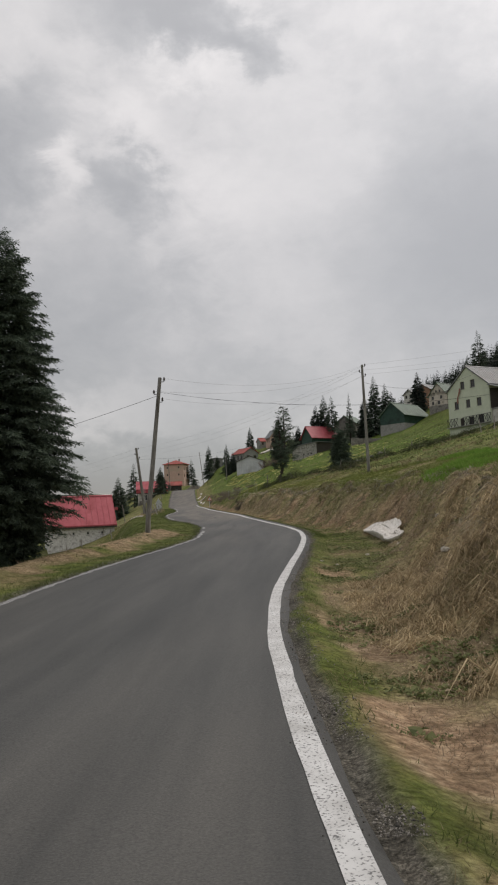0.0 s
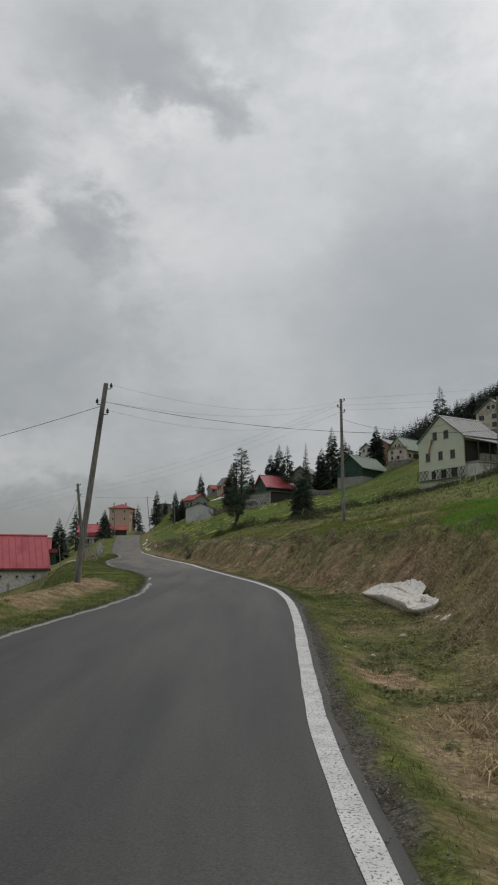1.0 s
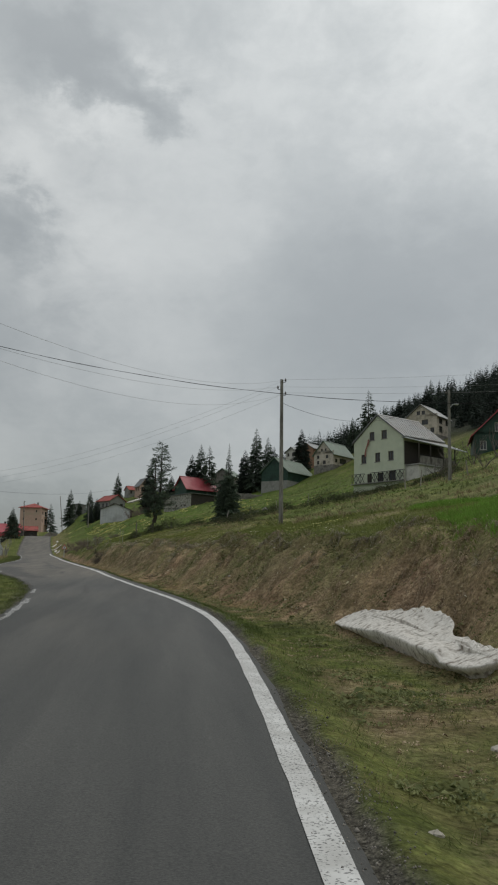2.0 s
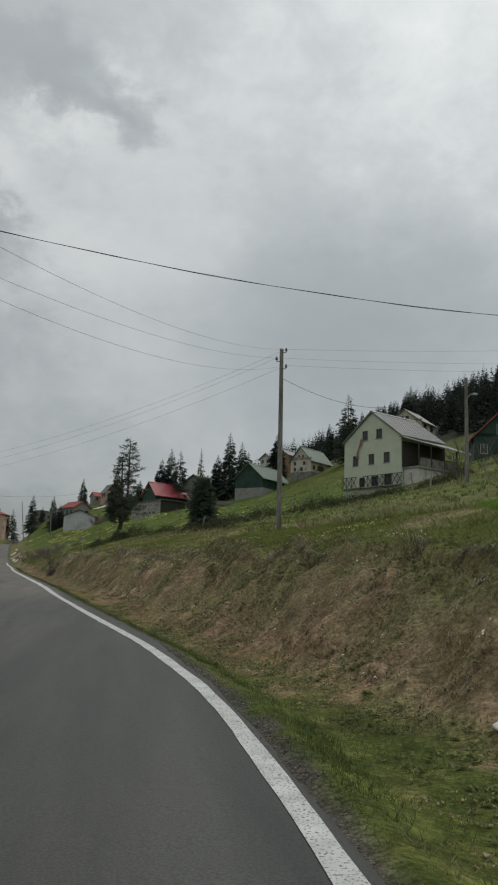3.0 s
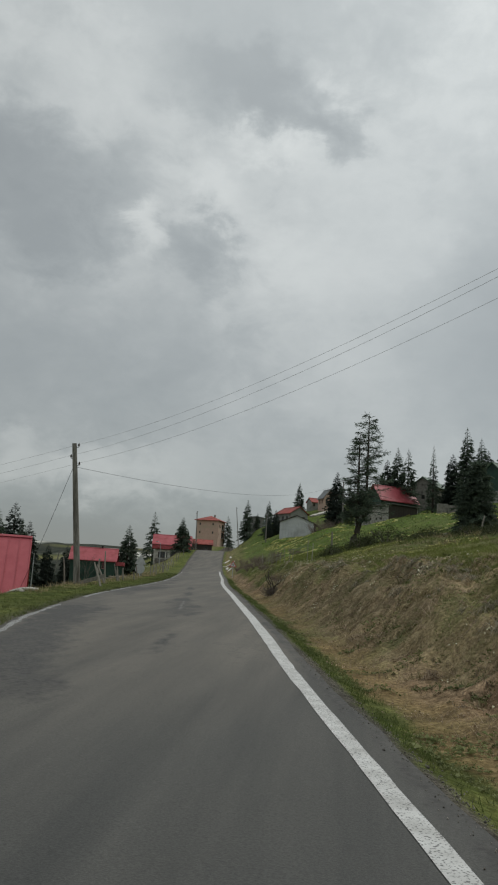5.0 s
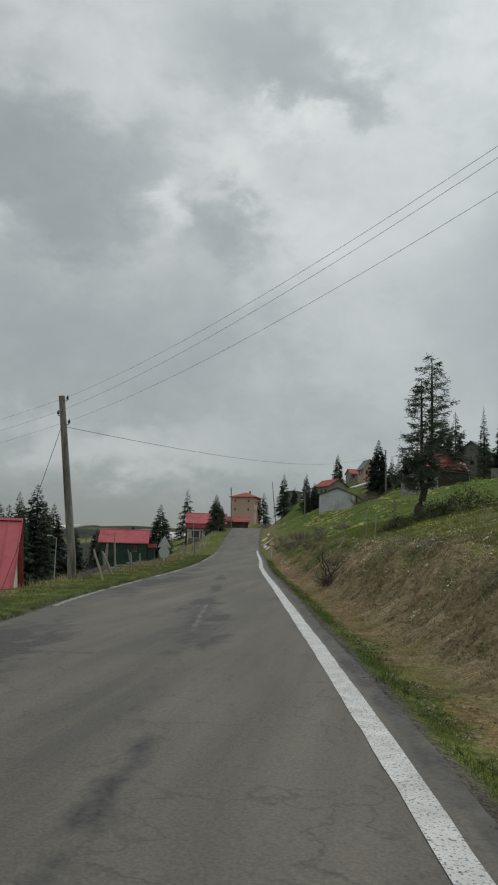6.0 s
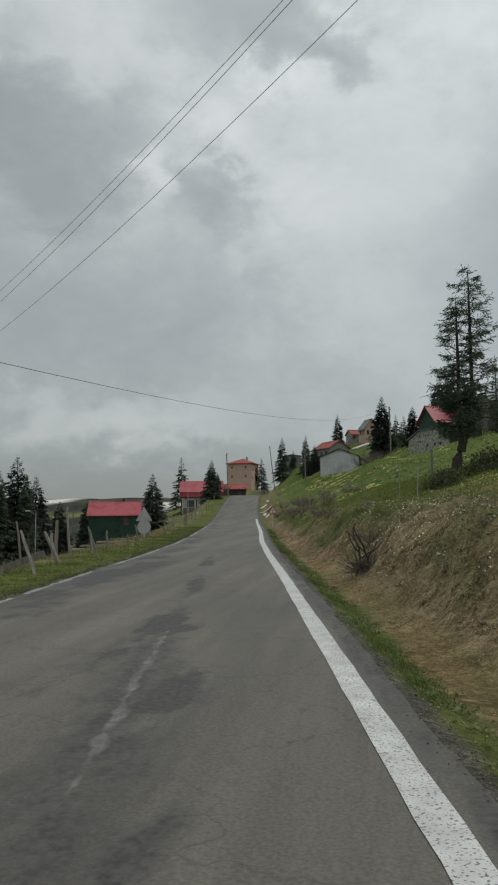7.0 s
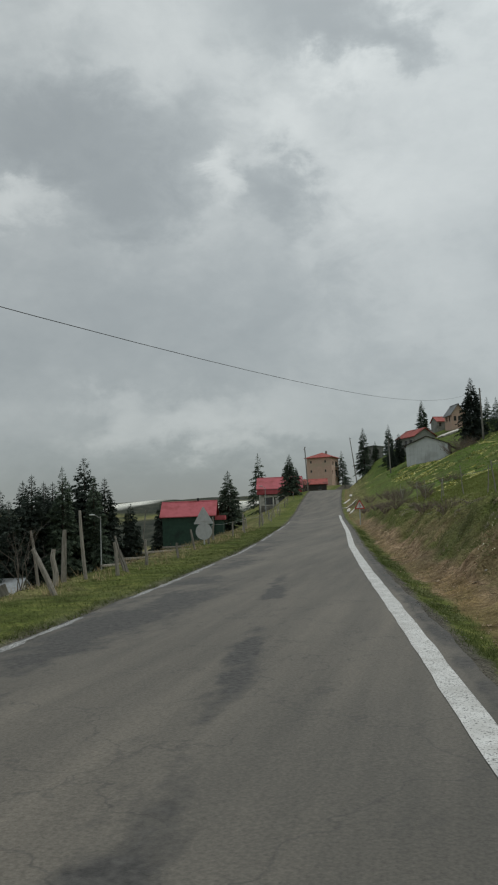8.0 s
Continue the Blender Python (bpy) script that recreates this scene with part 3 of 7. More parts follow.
def asphalt_material():
    m = bpy.data.materials.new("worn_asphalt")
    m.use_nodes = True
    nt = m.node_tree
    add, link = nt.nodes.new, nt.links.new
    bsdf = nt.nodes["Principled BSDF"]
    bsdf.inputs["Roughness"].default_value = 0.72
    bsdf.inputs["Specular IOR Level"].default_value = 0.35
    geo = add("ShaderNodeNewGeometry")

    def noise(scale, detail, stretch=(1, 1, 1)):
        mp = add("ShaderNodeMapping")
        mp.inputs["Scale"].default_value = stretch
        mp.inputs["Rotation"].default_value = (0, 0, radians(9))
        link(geo.outputs["Position"], mp.inputs[0])
        n = add("ShaderNodeTexNoise")
        n.inputs["Scale"].default_value, n.inputs["Detail"].default_value, n.inputs["Roughness"].default_value = scale, detail, 0.6
        link(mp.outputs[0], n.inputs["Vector"])
        return n.outputs["Fac"]

    def ramp(fac, stops):
        r = add("ShaderNodeValToRGB")
        els = r.color_ramp.elements
        els[0].position, els[0].color = stops[0][0], (*stops[0][1], 1)
        els[1].position, els[1].color = stops[-1][0], (*stops[-1][1], 1)
        link(fac, r.inputs[0])
        return r.outputs[0]

    def mix(fac, a, b, kind="MIX"):
        n = add("ShaderNodeMix")
        n.data_type, n.blend_type = "RGBA", kind
        for sock, v in ((0, fac), (6, a), (7, b)):
            if isinstance(v, float):
                n.inputs[sock].default_value = v
            else:
                link(v, n.inputs[sock])
        return n.outputs[2]

    grain = ramp(noise(60.0, 5), ((0.3, (0.045, 0.046, 0.045)), (0.72, (0.106, 0.106, 0.102))))
    streak = ramp(noise(0.8, 5, (1.6, 0.12, 1)), ((0.35, (0.68, 0.69, 0.69)), (0.68, (1.2, 1.18, 1.14))))
    col = mix(1.0, grain, streak, "MULTIPLY")
    zone = add("ShaderNodeAttribute")
    zone.attribute_name = "zone"
    sep = add("ShaderNodeSeparateColor")
    link(zone.outputs["Color"], sep.inputs[0])
    dark = ramp(noise(16.0, 7), ((0.3, (0.03, 0.0285, 0.0275)), (0.72, (0.104, 0.098, 0.091))))
    pale = ramp(noise(9.0, 7), ((0.3, (0.11, 0.107, 0.1)), (0.75, (0.24, 0.23, 0.215))))
    # a lighter, browner asphalt tone, mixed in further along the road
    browner = ramp(noise(40.0, 6), ((0.3, (0.102, 0.092, 0.079)), (0.72, (0.2, 0.181, 0.155))))
    browner = mix(1.0, browner, streak, "MULTIPLY")
    col = mix(sep.outputs[2], col, browner)
    def broken(zone_part, fac, low, high):
        # hard, ragged borders inside a soft zone
        s = add("ShaderNodeMath")
        s.operation = "ADD"
        link(zone_part, s.inputs[0])
        link(fac, s.inputs[1])
        r = add("ShaderNodeMapRange")
        link(s.outputs[0], r.inputs[0])
        r.inputs[1].default_value, r.inputs[2].default_value = low, high
        return r.outputs[0]

    ragged = noise(2.6, 8, (1.5, 0.7, 1))
    col = mix(broken(sep.outputs[0], ragged, 0.72, 1.02), col, dark)
    col = mix(broken(sep.outputs[1], noise(4.2, 8, (1.4, 0.6, 1)), 0.94, 1.08), col, pale)
    # thin cracks
    vo = add("ShaderNodeTexVoronoi")
    vo.feature = "DISTANCE_TO_EDGE"
    vo.inputs["Scale"].default_value = 0.55
    bend = add("ShaderNodeMix")
    bend.data_type, bend.blend_type = "RGBA", "LINEAR_LIGHT"
    bend.inputs[0].default_value = 0.5
    wobble = add("ShaderNodeTexNoise")
    wobble.inputs["Scale"].default_value, wobble.inputs["Detail"].default_value = 2.0, 5.0
    link(geo.outputs["Position"], wobble.inputs["Vector"])
    link(geo.outputs["Position"], bend.inputs[6])
    link(wobble.outputs["Color"], bend.inputs[7])
    link(bend.outputs[2], vo.inputs["Vector"])
    line = add("ShaderNodeMapRange")
    link(vo.outputs["Distance"], line.inputs[0])
    line.inputs[1].default_value, line.inputs[2].default_value = 0.012, 0.0
    gate = add("ShaderNodeMath")
    gate.operation = "MULTIPLY"
    link(line.outputs[0], gate.inputs[0])
    link(broken(sep.outputs[2], noise(0.35, 3), 0.9, 1.3), gate.inputs[1])
    thin = add("ShaderNodeMath")
    thin.operation = "MULTIPLY"
    link(gate.outputs[0], thin.inputs[0])
    thin.inputs[1].default_value = 0.55
    col = mix(thin.outputs[0], col, dark)
    link(col, bsdf.inputs["Base Color"])
    b = add("ShaderNodeBump")
    b.inputs["Strength"].default_value, b.inputs["Distance"].default_value = 0.5, 0.006
    link(noise(90.0, 3), b.inputs["Height"])
    link(b.outputs[0], bsdf.inputs["Normal"])
    return m


def road_top(x, y):
    """The road's surface: slightly uneven."""
    return road_z(y) + 0.02 * fbm(x, y, 0.4, 2)


def build_road():
    ys = np.concatenate([np.arange(-70, 0, 1.0), np.arange(0, 120, 0.22), np.arange(120, 338, 1.0)])
    n = 45
    lx = left_line(ys) - 0.22 + 0.22 * fbm(ys * 0 + 3, ys, 0.7, 4)
    rx = right_line(ys) + 0.2 + 0.3 * smooth(32, 44, ys) + 0.16 * fbm(ys * 0 + 9, ys, 0.6, 4)
    s = np.linspace(0, 1, n)
    xx = lx[:, None] * (1 - s) + rx[:, None] * s
    yy = np.repeat(ys[:, None], n, 1)
    zz = road_top(xx, yy)
    zz[:, 0] -= 0.07
    zz[:, -1] -= 0.07
    idx = np.arange(len(ys) * n).reshape(len(ys), n)
    quads = np.stack([idx[:-1, :-1], idx[:-1, 1:], idx[1:, 1:], idx[1:, :-1]], -1).reshape(-1, 4)
    ob = mesh_part("road", np.stack([xx, yy, zz], -1).reshape(-1, 3), quads, asphalt_material(), flat=False)
    # the worn seam two metres from the edge line: a pale tear between dark patches
    mid = (right_line(ys) - 2.0)[:, None]
    wander = 0.22 * fbm(yy * 0, yy, 0.2, 3)
    gap = np.abs(xx - mid - wander)
    half = 0.2 + 0.4 * np.exp(-(((yy - 68) / 4.5) ** 2))
    seam = np.exp(-((gap / half) ** 2)) * smooth(54, 58, yy) * smooth(91, 85, yy) * (0.5 + 0.5 * smooth(63, 66, yy))
    patch = smooth(0.02, 0.16, fbm(xx * 1.6, yy * 0.55, 0.9, 4))
    inner = xx - left_line(yy)
    edge = np.exp(-(((inner - 0.55) / 0.7) ** 2)) * smooth(66, 72, yy) * smooth(-0.12, 0.1, fbm(xx, yy, 0.5, 4))
    layby = smooth(-0.2, 0.3, inner) * (1 - smooth(1.0, 1.9, inner + 0.6 * fbm(xx, yy, 0.8, 3))) * smooth(49, 53, yy) * smooth(70, 64, yy)
    blot = np.exp(-(((inner - 1.0) / 0.8) ** 2) - ((yy - 83.5) / 4.5) ** 2)
    tar = np.exp(-(((xx - mid + 0.08 - 0.1 * (yy - 43)) / 0.13) ** 2)) * smooth(41, 41.6, yy) * smooth(47, 45.5, yy)
    joint = np.exp(-(((yy - 63.5 - 0.25 * (xx - mid)) / 0.16) ** 2)) * smooth(-0.5, 0.3, mid - xx) * 0.35
    crumble = 0.42 * smooth(0.1, 0.26, xx - right_line(yy)) + 0.4 * smooth(-0.02, -0.14, inner)
    dark = np.clip(crumble + edge * 0.42 + layby * 0.5 + blot * 0.42 + seam * (0.6 - 0.25 * smooth(73, 77, yy)) * (0.7 + 1.2 * patch) + 0.12 * patch * smooth(45, 60, yy) + tar * 0.55 + joint, 0, 1)
    pale = seam * 0.6 * smooth(0.2, 0.04, gap) * smooth(64, 67, yy) * smooth(76, 71, yy)
    # how far the surface turns to the lighter, browner tone
    browning = np.clip(smooth(42, 62, yy) + 0.8 * fbm(xx, yy * 0.3, 0.4, 3), 0, 1)
    col = np.stack([dark, pale, browning, dark * 0 + 1], -1).astype(np.float32)
    at = ob.data.attributes.new("zone", "FLOAT_COLOR", "POINT")
    at.data.foreach_set("color", col.reshape(-1))
    tagged(ob, "narrow worn grey asphalt mountain road with patches", "road", kind="structure")


def paint_material(name, wear):
    m = bpy.data.materials.new(name)
    m.use_nodes = True
    nt = m.node_tree
    add, link = nt.nodes.new, nt.links.new
    bsdf = nt.nodes["Principled BSDF"]
    bsdf.inputs["Roughness"].default_value = 0.7
    geo = add("ShaderNodeNewGeometry")
    cols = []
    for scale, lo, hi in ((52.0, wear, wear + 0.09), (4.0, 0.3, 0.75)):
        n = add("ShaderNodeTexNoise")
        n.inputs["Scale"].default_value, n.inputs["Detail"].default_value = scale, 6.0
        link(geo.outputs["Position"], n.inputs["Vector"])
        r = add("ShaderNodeValToRGB")
        r.color_ramp.elements[0].position, r.color_ramp.elements[1].position = lo, hi
        link(n.outputs["Fac"], r.inputs[0])
        cols.append(r)
    cols[1].color_ramp.elements[0].color, cols[1].color_ramp.elements[1].color = (0.5, 0.49, 0.47, 1), (0.74, 0.735, 0.72, 1)
    mx = add("ShaderNodeMix")
    mx.data_type = "RGBA"
    link(cols[0].outputs[0], mx.inputs[0])
    mx.inputs[6].default_value = (0.13, 0.128, 0.125, 1)
    link(cols[1].outputs[0], mx.inputs[7])
    link(mx.outputs[2], bsdf.inputs["Base Color"])
    return m


def build_line(name, curve, spans, width, mat, label, wild=0.03, broad=0.0):
    verts, faces = [], []
    for a, b in spans:
        ys = np.arange(a, b, 0.12 if b < 125 else 0.5)
        half = (width + broad * smooth(50, 62, ys)) / 2
        ragged = half + wild * fbm(ys * 0, ys, 3.0, 3)
        ragged2 = half + wild * fbm(ys * 0 + 31, ys, 3.0, 3)
        x = curve(ys)
        slope = np.gradient(x, ys)
        k = np.sqrt(1 + slope**2)
        base = len(verts)
        for xi, yi, w1, w2, ki in zip(x, ys, ragged, ragged2, k):
            for s in (-w1 * ki, 0.0, w2 * ki):
                verts.append((xi + s, yi, float(road_z(yi))))
        for i in range(len(ys) - 1):
            for j in range(2):
                o = base + 3 * i + j
                faces.append((o, o + 1, o + 4, o + 3))
    verts = np.array(verts)
    verts[:, 2] = road_top(verts[:, 0], verts[:, 1]) + 0.006
    ob = mesh_part(name, verts, faces, mat)
    tagged(ob, label, "road line", kind="structure")


build_ground()
build_road()
build_line("edge_line", right_line, ((-60, 161.5),), 0.17, paint_material("road_paint", 0.36), "solid white painted edge line, worn at its borders", 0.03, 0.06)
build_line("edge_line_worn", left_line, ((-60, 38.5), (41, 43), (57, 65.5), (70, 76), (76.6, 82), (84.5, 93), (94.5, 104), (107, 116), (120, 131), (136, 146)), 0.12,
           paint_material("road_paint_worn", 0.5), "broken and worn white edge line", 0.13)


# ---- shared materials ----
M_BARK = material("spruce_bark", (0.035, 0.028, 0.023), (0.1, 0.085, 0.072), 9, 0.95, 0.6, 25)
M_POLE = material("weathered_pole", (0.15, 0.143, 0.13), (0.36, 0.345, 0.315), 5, 0.9, 0.5, 30, stain=(0.1, 0.09, 0.075), stretch=(5, 5, 0.6))
M_STAKE = material("grey_stake_wood", (0.17, 0.155, 0.135), (0.4, 0.37, 0.33), 6, 0.92, 0.5, 30, per_object=0.3, stretch=(5, 5, 0.8))
M_DARKWOOD = material("dark_planks", (0.03, 0.026, 0.022), (0.085, 0.075, 0.065), 7, 0.9, 0.4, 20, stretch=(1, 1, 6))
M_RED = material("red_sheet_roof", (0.4, 0.07, 0.088), (0.5, 0.108, 0.128), 1.2, 0.5, 0.0, stain=(0.33, 0.05, 0.055), stain_scale=0.5, spec=0.4)
M_REDTILE = material("faded_red_roof", (0.3, 0.06, 0.05), (0.46, 0.12, 0.1), 3.0, 0.7, 0.3, 8, stain=(0.2, 0.06, 0.05))
M_GREENWALL = material("dark_green_sheet", (0.018, 0.05, 0.036), (0.032, 0.075, 0.055), 2.0, 0.55, 0.0, stain=(0.016, 0.035, 0.028), spec=0.35)
M_GREENROOF = material("pale_green_sheet_roof", (0.1, 0.16, 0.115), (0.165, 0.225, 0.165), 1.5, 0.55, 0.0, stain=(0.12, 0.15, 0.12), spec=0.35)
M_CREAM = material("pale_green_plaster", (0.56, 0.61, 0.475), (0.66, 0.7, 0.56), 2.0, 0.9, 0.2, 20, stain=(0.5, 0.53, 0.43), stain_scale=0.5, stain_at=0.62)
M_WHITE = material("white_plaster", (0.52, 0.505, 0.465), (0.69, 0.675, 0.63), 2.5, 0.9, 0.2, 20, stain=(0.32, 0.31, 0.28), stain_scale=0.9)
M_LIMED = material("limewashed_stone", (0.46, 0.445, 0.42), (0.8, 0.79, 0.765), 5.5, 0.95, 0.9, 5, stain=(0.28, 0.265, 0.24), stain_scale=2.6, stain_at=0.6)
M_PEACH = material("peach_plaster", (0.535, 0.37, 0.3), (0.64, 0.455, 0.375), 1.5, 0.9, 0.2, 15, stain=(0.52, 0.41, 0.32), stain_scale=0.4)
M_STONE = material("grey_rubble_stone", (0.15, 0.14, 0.125), (0.36, 0.34, 0.31), 4.0, 0.95, 0.8, 5, stain=(0.1, 0.095, 0.085), stain_scale=2.0)
M_CONCRETE = material("grey_concrete", (0.24, 0.24, 0.225), (0.37, 0.365, 0.345), 3.0, 0.9, 0.3, 12, stain=(0.19, 0.19, 0.175))
M_ZINC = material("galvanised_sheet", (0.34, 0.36, 0.38), (0.5, 0.52, 0.54), 2.0, 0.45, 0.0, metal=0.25, stain=(0.28, 0.27, 0.26), stain_scale=0.6)
M_GREYROOF = material("grey_sheet_roof", (0.13, 0.138, 0.14), (0.235, 0.243, 0.243), 1.5, 0.45, 0.0, metal=0.2, stain=(0.17, 0.15, 0.14), stain_scale=0.5)
M_WHITESHEET = material("white_sheet_wall", (0.52, 0.54, 0.56), (0.64, 0.66, 0.68), 1.2, 0.5, 0.0, stain=(0.42, 0.43, 0.44), stain_scale=0.5)
M_GLASS = material("dark_window_glass", (0.03, 0.033, 0.034), (0.06, 0.064, 0.066), 1.0, 0.1, spec=0.6)
M_FRAME = material("brown_window_frame", (0.06, 0.045, 0.035), (0.12, 0.095, 0.075), 8, 0.7)
M_WHITEFRAME = material("white_window_frame", (0.5, 0.49, 0.46), (0.66, 0.65, 0.62), 8, 0.6)
M_IRON = material("dark_iron", (0.02, 0.02, 0.022), (0.05, 0.05, 0.052), 12, 0.6, metal=0.6)
M_SNOW = material("old_snow", (0.56, 0.52, 0.465), (0.86, 0.83, 0.785), 22.0, 0.95, 0.3, 18, stain=(0.26, 0.225, 0.19), stain_scale=9.0, stain_at=0.6, spec=0.05)
M_SIGNBACK = material("bare_sign_metal", (0.44, 0.46, 0.47), (0.58, 0.6, 0.61), 6, 0.45, metal=0.4)
M_SIGNWHITE = material("sign_white", (0.66, 0.66, 0.65), (0.75, 0.75, 0.74), 10, 0.4)
M_SIGNRED = material("sign_red", (0.5, 0.03, 0.03), (0.58, 0.05, 0.045), 10, 0.4)
M_BLACK = material("black_paint", (0.015, 0.015, 0.015), (0.03, 0.03, 0.03), 10, 0.5)
M_CABLE = material("black_cable", (0.012, 0.012, 0.013), (0.03, 0.03, 0.032), 20, 0.7)
M_WIRE = material("dull_aluminium_wire", (0.28, 0.285, 0.29), (0.4, 0.405, 0.41), 20, 0.6, metal=0.2)
M_CERAMIC = material("brown_insulator", (0.03, 0.02, 0.016), (0.06, 0.04, 0.03), 10, 0.3)
M_FLAG = material("red_cloth", (0.36, 0.13, 0.11), (0.5, 0.3, 0.26), 6, 0.9)
M_ROCK = material("pale_rock", (0.34, 0.31, 0.265), (0.58, 0.54, 0.47), 8, 0.95, 0.6, 10)
M_TWIG = material("bare_twigs", (0.085, 0.072, 0.063), (0.2, 0.175, 0.155), 10, 0.95)
M_THICKET = material("brown_thicket_twigs", (0.13, 0.1, 0.085), (0.27, 0.215, 0.185), 10, 0.95)
M_BEIGE = material("beige_plaster", (0.5, 0.44, 0.37), (0.68, 0.61, 0.53), 2.5, 0.9, 0.2, 20, stain=(0.34, 0.31, 0.25), stain_scale=0.9)
M_RUBBLE = material("limewashed_rubble", (0.2, 0.195, 0.175), (0.56, 0.55, 0.5), 3.2, 0.95, 0.6, 6, stain=(0.13, 0.12, 0.105), stain_scale=2.4, stain_at=0.56)
M_BRICK = material("brown_brick_wall", (0.26, 0.15, 0.1), (0.36, 0.22, 0.15), 5, 0.9, 0.3, 10)
M_NEEDLE = island_tint(bpy.data.materials.new("spruce_needles"), (0.056, 0.08, 0.06), (0.158, 0.2, 0.142), 0.85, 0.25)
# darker, bluer copy of the needle colour for far and dense spruces
M_NEEDLE_FAR = island_tint(bpy.data.materials.new("far_spruce_needles"), (0.0391, 0.0529, 0.0448), (0.0805, 0.0989, 0.0805), 0.9, 0.15)
M_RHODO = island_tint(bpy.data.materials.new("rhododendron_leaves"), (0.034, 0.042, 0.022), (0.112, 0.125, 0.06), 0.7, 0.2)
M_BLADE_GREEN = island_tint(bpy.data.materials.new("green_grass_blades"), (0.07, 0.094, 0.03), (0.19, 0.212, 0.085), 0.9, 0.35)
M_LUSH = island_tint(bpy.data.materials.new("lush_grass_blades"), (0.1, 0.2, 0.03), (0.22, 0.37, 0.075), 0.9, 0.4)
M_STRIP = island_tint(bpy.data.materials.new("shoulder_grass_blades"), (0.068, 0.098, 0.03), (0.165, 0.205, 0.075), 0.9, 0.4)
M_BLADE_DRY = island_tint(bpy.data.materials.new("dry_grass_blades"), (0.19, 0.142, 0.096), (0.51, 0.408, 0.296), 0.9, 0.35)
M_BLADE_OLIVE = island_tint(bpy.data.materials.new("olive_grass_blades"), (0.161, 0.138, 0.0747), (0.414, 0.345, 0.207), 0.9, 0.3)
M_BLADE_PALE = island_tint(bpy.data.materials.new("pale_olive_blades"), (0.2, 0.165, 0.09), (0.53, 0.44, 0.28), 0.9, 0.4)
M_BLADE_STRAW = island_tint(bpy.data.materials.new("straw_blades"), (0.26, 0.2, 0.11), (0.58, 0.46, 0.29), 0.9, 0.3)
M_BLADE_GREY = island_tint(bpy.data.materials.new("grey_root_blades"), (0.16, 0.14, 0.1), (0.44, 0.395, 0.295), 0.9, 0.25)
M_HERB = island_tint(bpy.data.materials.new("herb_leaves"), (0.084, 0.102, 0.036), (0.252, 0.27, 0.12), 0.75, 0.35)
M_LITTER = island_tint(bpy.data.materials.new("dead_leaf_litter"), (0.16, 0.11, 0.07), (0.5, 0.4, 0.28), 0.9, 0.2)
M_BLADE_MIX = island_tint(bpy.data.materials.new("meadow_grass_blades"), (0.1, 0.128, 0.033), (0.26, 0.28, 0.095), 0.9, 0.4)
M_PETAL = island_tint(bpy.data.materials.new("primrose_petals"), (0.58, 0.53, 0.14), (0.76, 0.72, 0.38))
M_PALEPETAL = island_tint(bpy.data.materials.new("pale_primrose_petals"), (0.6, 0.57, 0.38), (0.76, 0.74, 0.6))


# ---- trees ----
def spruce_arrays(height, radius, seed, whorls, per, spacing, twig=0.5, sub=1, bare=0.06, gaps=0.0, droop=0.28, taper=0.85, thin=0.3, clump=0.0, skirt=0.0):
    """Needle sprays for one spruce, as quads: branches in loose whorls, each with drooping side twigs."""
    r = np.random.default_rng(seed)
    n = whorls * per
    f = bare + (1 - bare) * (np.repeat(np.arange(whorls), per) + r.normal(0, 0.35, n)) / whorls
    keep = (r.random(n) > gaps) & (f > bare * 0.8) & (f < 0.985)
    f = f[keep]
    n = len(f)
    ang = r.uniform(0, 2 * math.pi, n)
    bulk = 1 + clump * np.sin(3 * ang + 9 * f + seed) * np.sin(17 * f + seed)
    length = radius * ((1 - f) ** taper * r.uniform(0.62, 1.1, n) * bulk + 0.03)
    length *= 1 - skirt * (1 - smooth(bare, bare + 0.3, f))
    rise = r.uniform(-0.05, 0.16, n) + 0.7 * smooth(0.7, 1.0, f)
    sag = droop * (1.1 - 0.7 * f) * r.uniform(0.7, 1.3, n)
    count = np.maximum(3, (length / spacing).astype(int)) * 2
    who = np.repeat(np.arange(n), count)
    k = len(who)
    s = np.sqrt(r.uniform(0.015, 1.0, k))
    side = r.choice((-1.0, 1.0), k)
    ln, a = length[who], ang[who]
    d = np.stack([np.cos(a), np.sin(a)], -1)
    q = np.stack([-d[:, 1], d[:, 0]], -1)
    z = f[who] * height + ln * (rise[who] * s - sag[who] * s * s)
    root = np.concatenate([d * (ln * s)[:, None], z[:, None]], 1)
    tl = np.minimum(twig, ln * 0.55) * (0.45 + 0.55 * (1 - s)) * r.uniform(0.6, 1.3, k)
    fwd = d * r.uniform(0.35, 1.0, k)[:, None] + q * (side * r.uniform(0.15, 1.0, k))[:, None]
    fwd /= np.linalg.norm(fwd, axis=1, keepdims=True)
    way = np.concatenate([fwd, -r.uniform(0.0, 0.75, k)[:, None]], 1)
    quads = []
    for j in range(sub):
        o = root + way * (tl * j / sub)[:, None]
        w = way + r.normal(0, 0.3 if sub > 1 else 0.1, (k, 3))
        e = o + w * (tl / sub * 1.35)[:, None]
        c = np.cross(w, r.normal(0, 1, (k, 3)) * 0.55 + np.array((0, 0, 1.0)))
        c /= np.linalg.norm(c, axis=1, keepdims=True) + 1e-6
        c *= (tl / sub * thin * r.uniform(0.7, 1.3, k))[:, None]
        m = o * 0.5 + e * 0.5
        quads.append(np.stack([o, m + c, e, m - c], 1))
    v = np.concatenate(quads).reshape(-1, 3)
    tip = np.array([[0, 0, height * 0.95], [0.02 * radius, 0, height * 0.975], [0, 0, height * 1.01], [-0.02 * radius, 0, height * 0.975]])
    v = np.concatenate([v, tip])
    i = np.arange(len(v) // 4) * 4
    return v, np.stack([i, i + 1, i + 2, i + 3], -1)


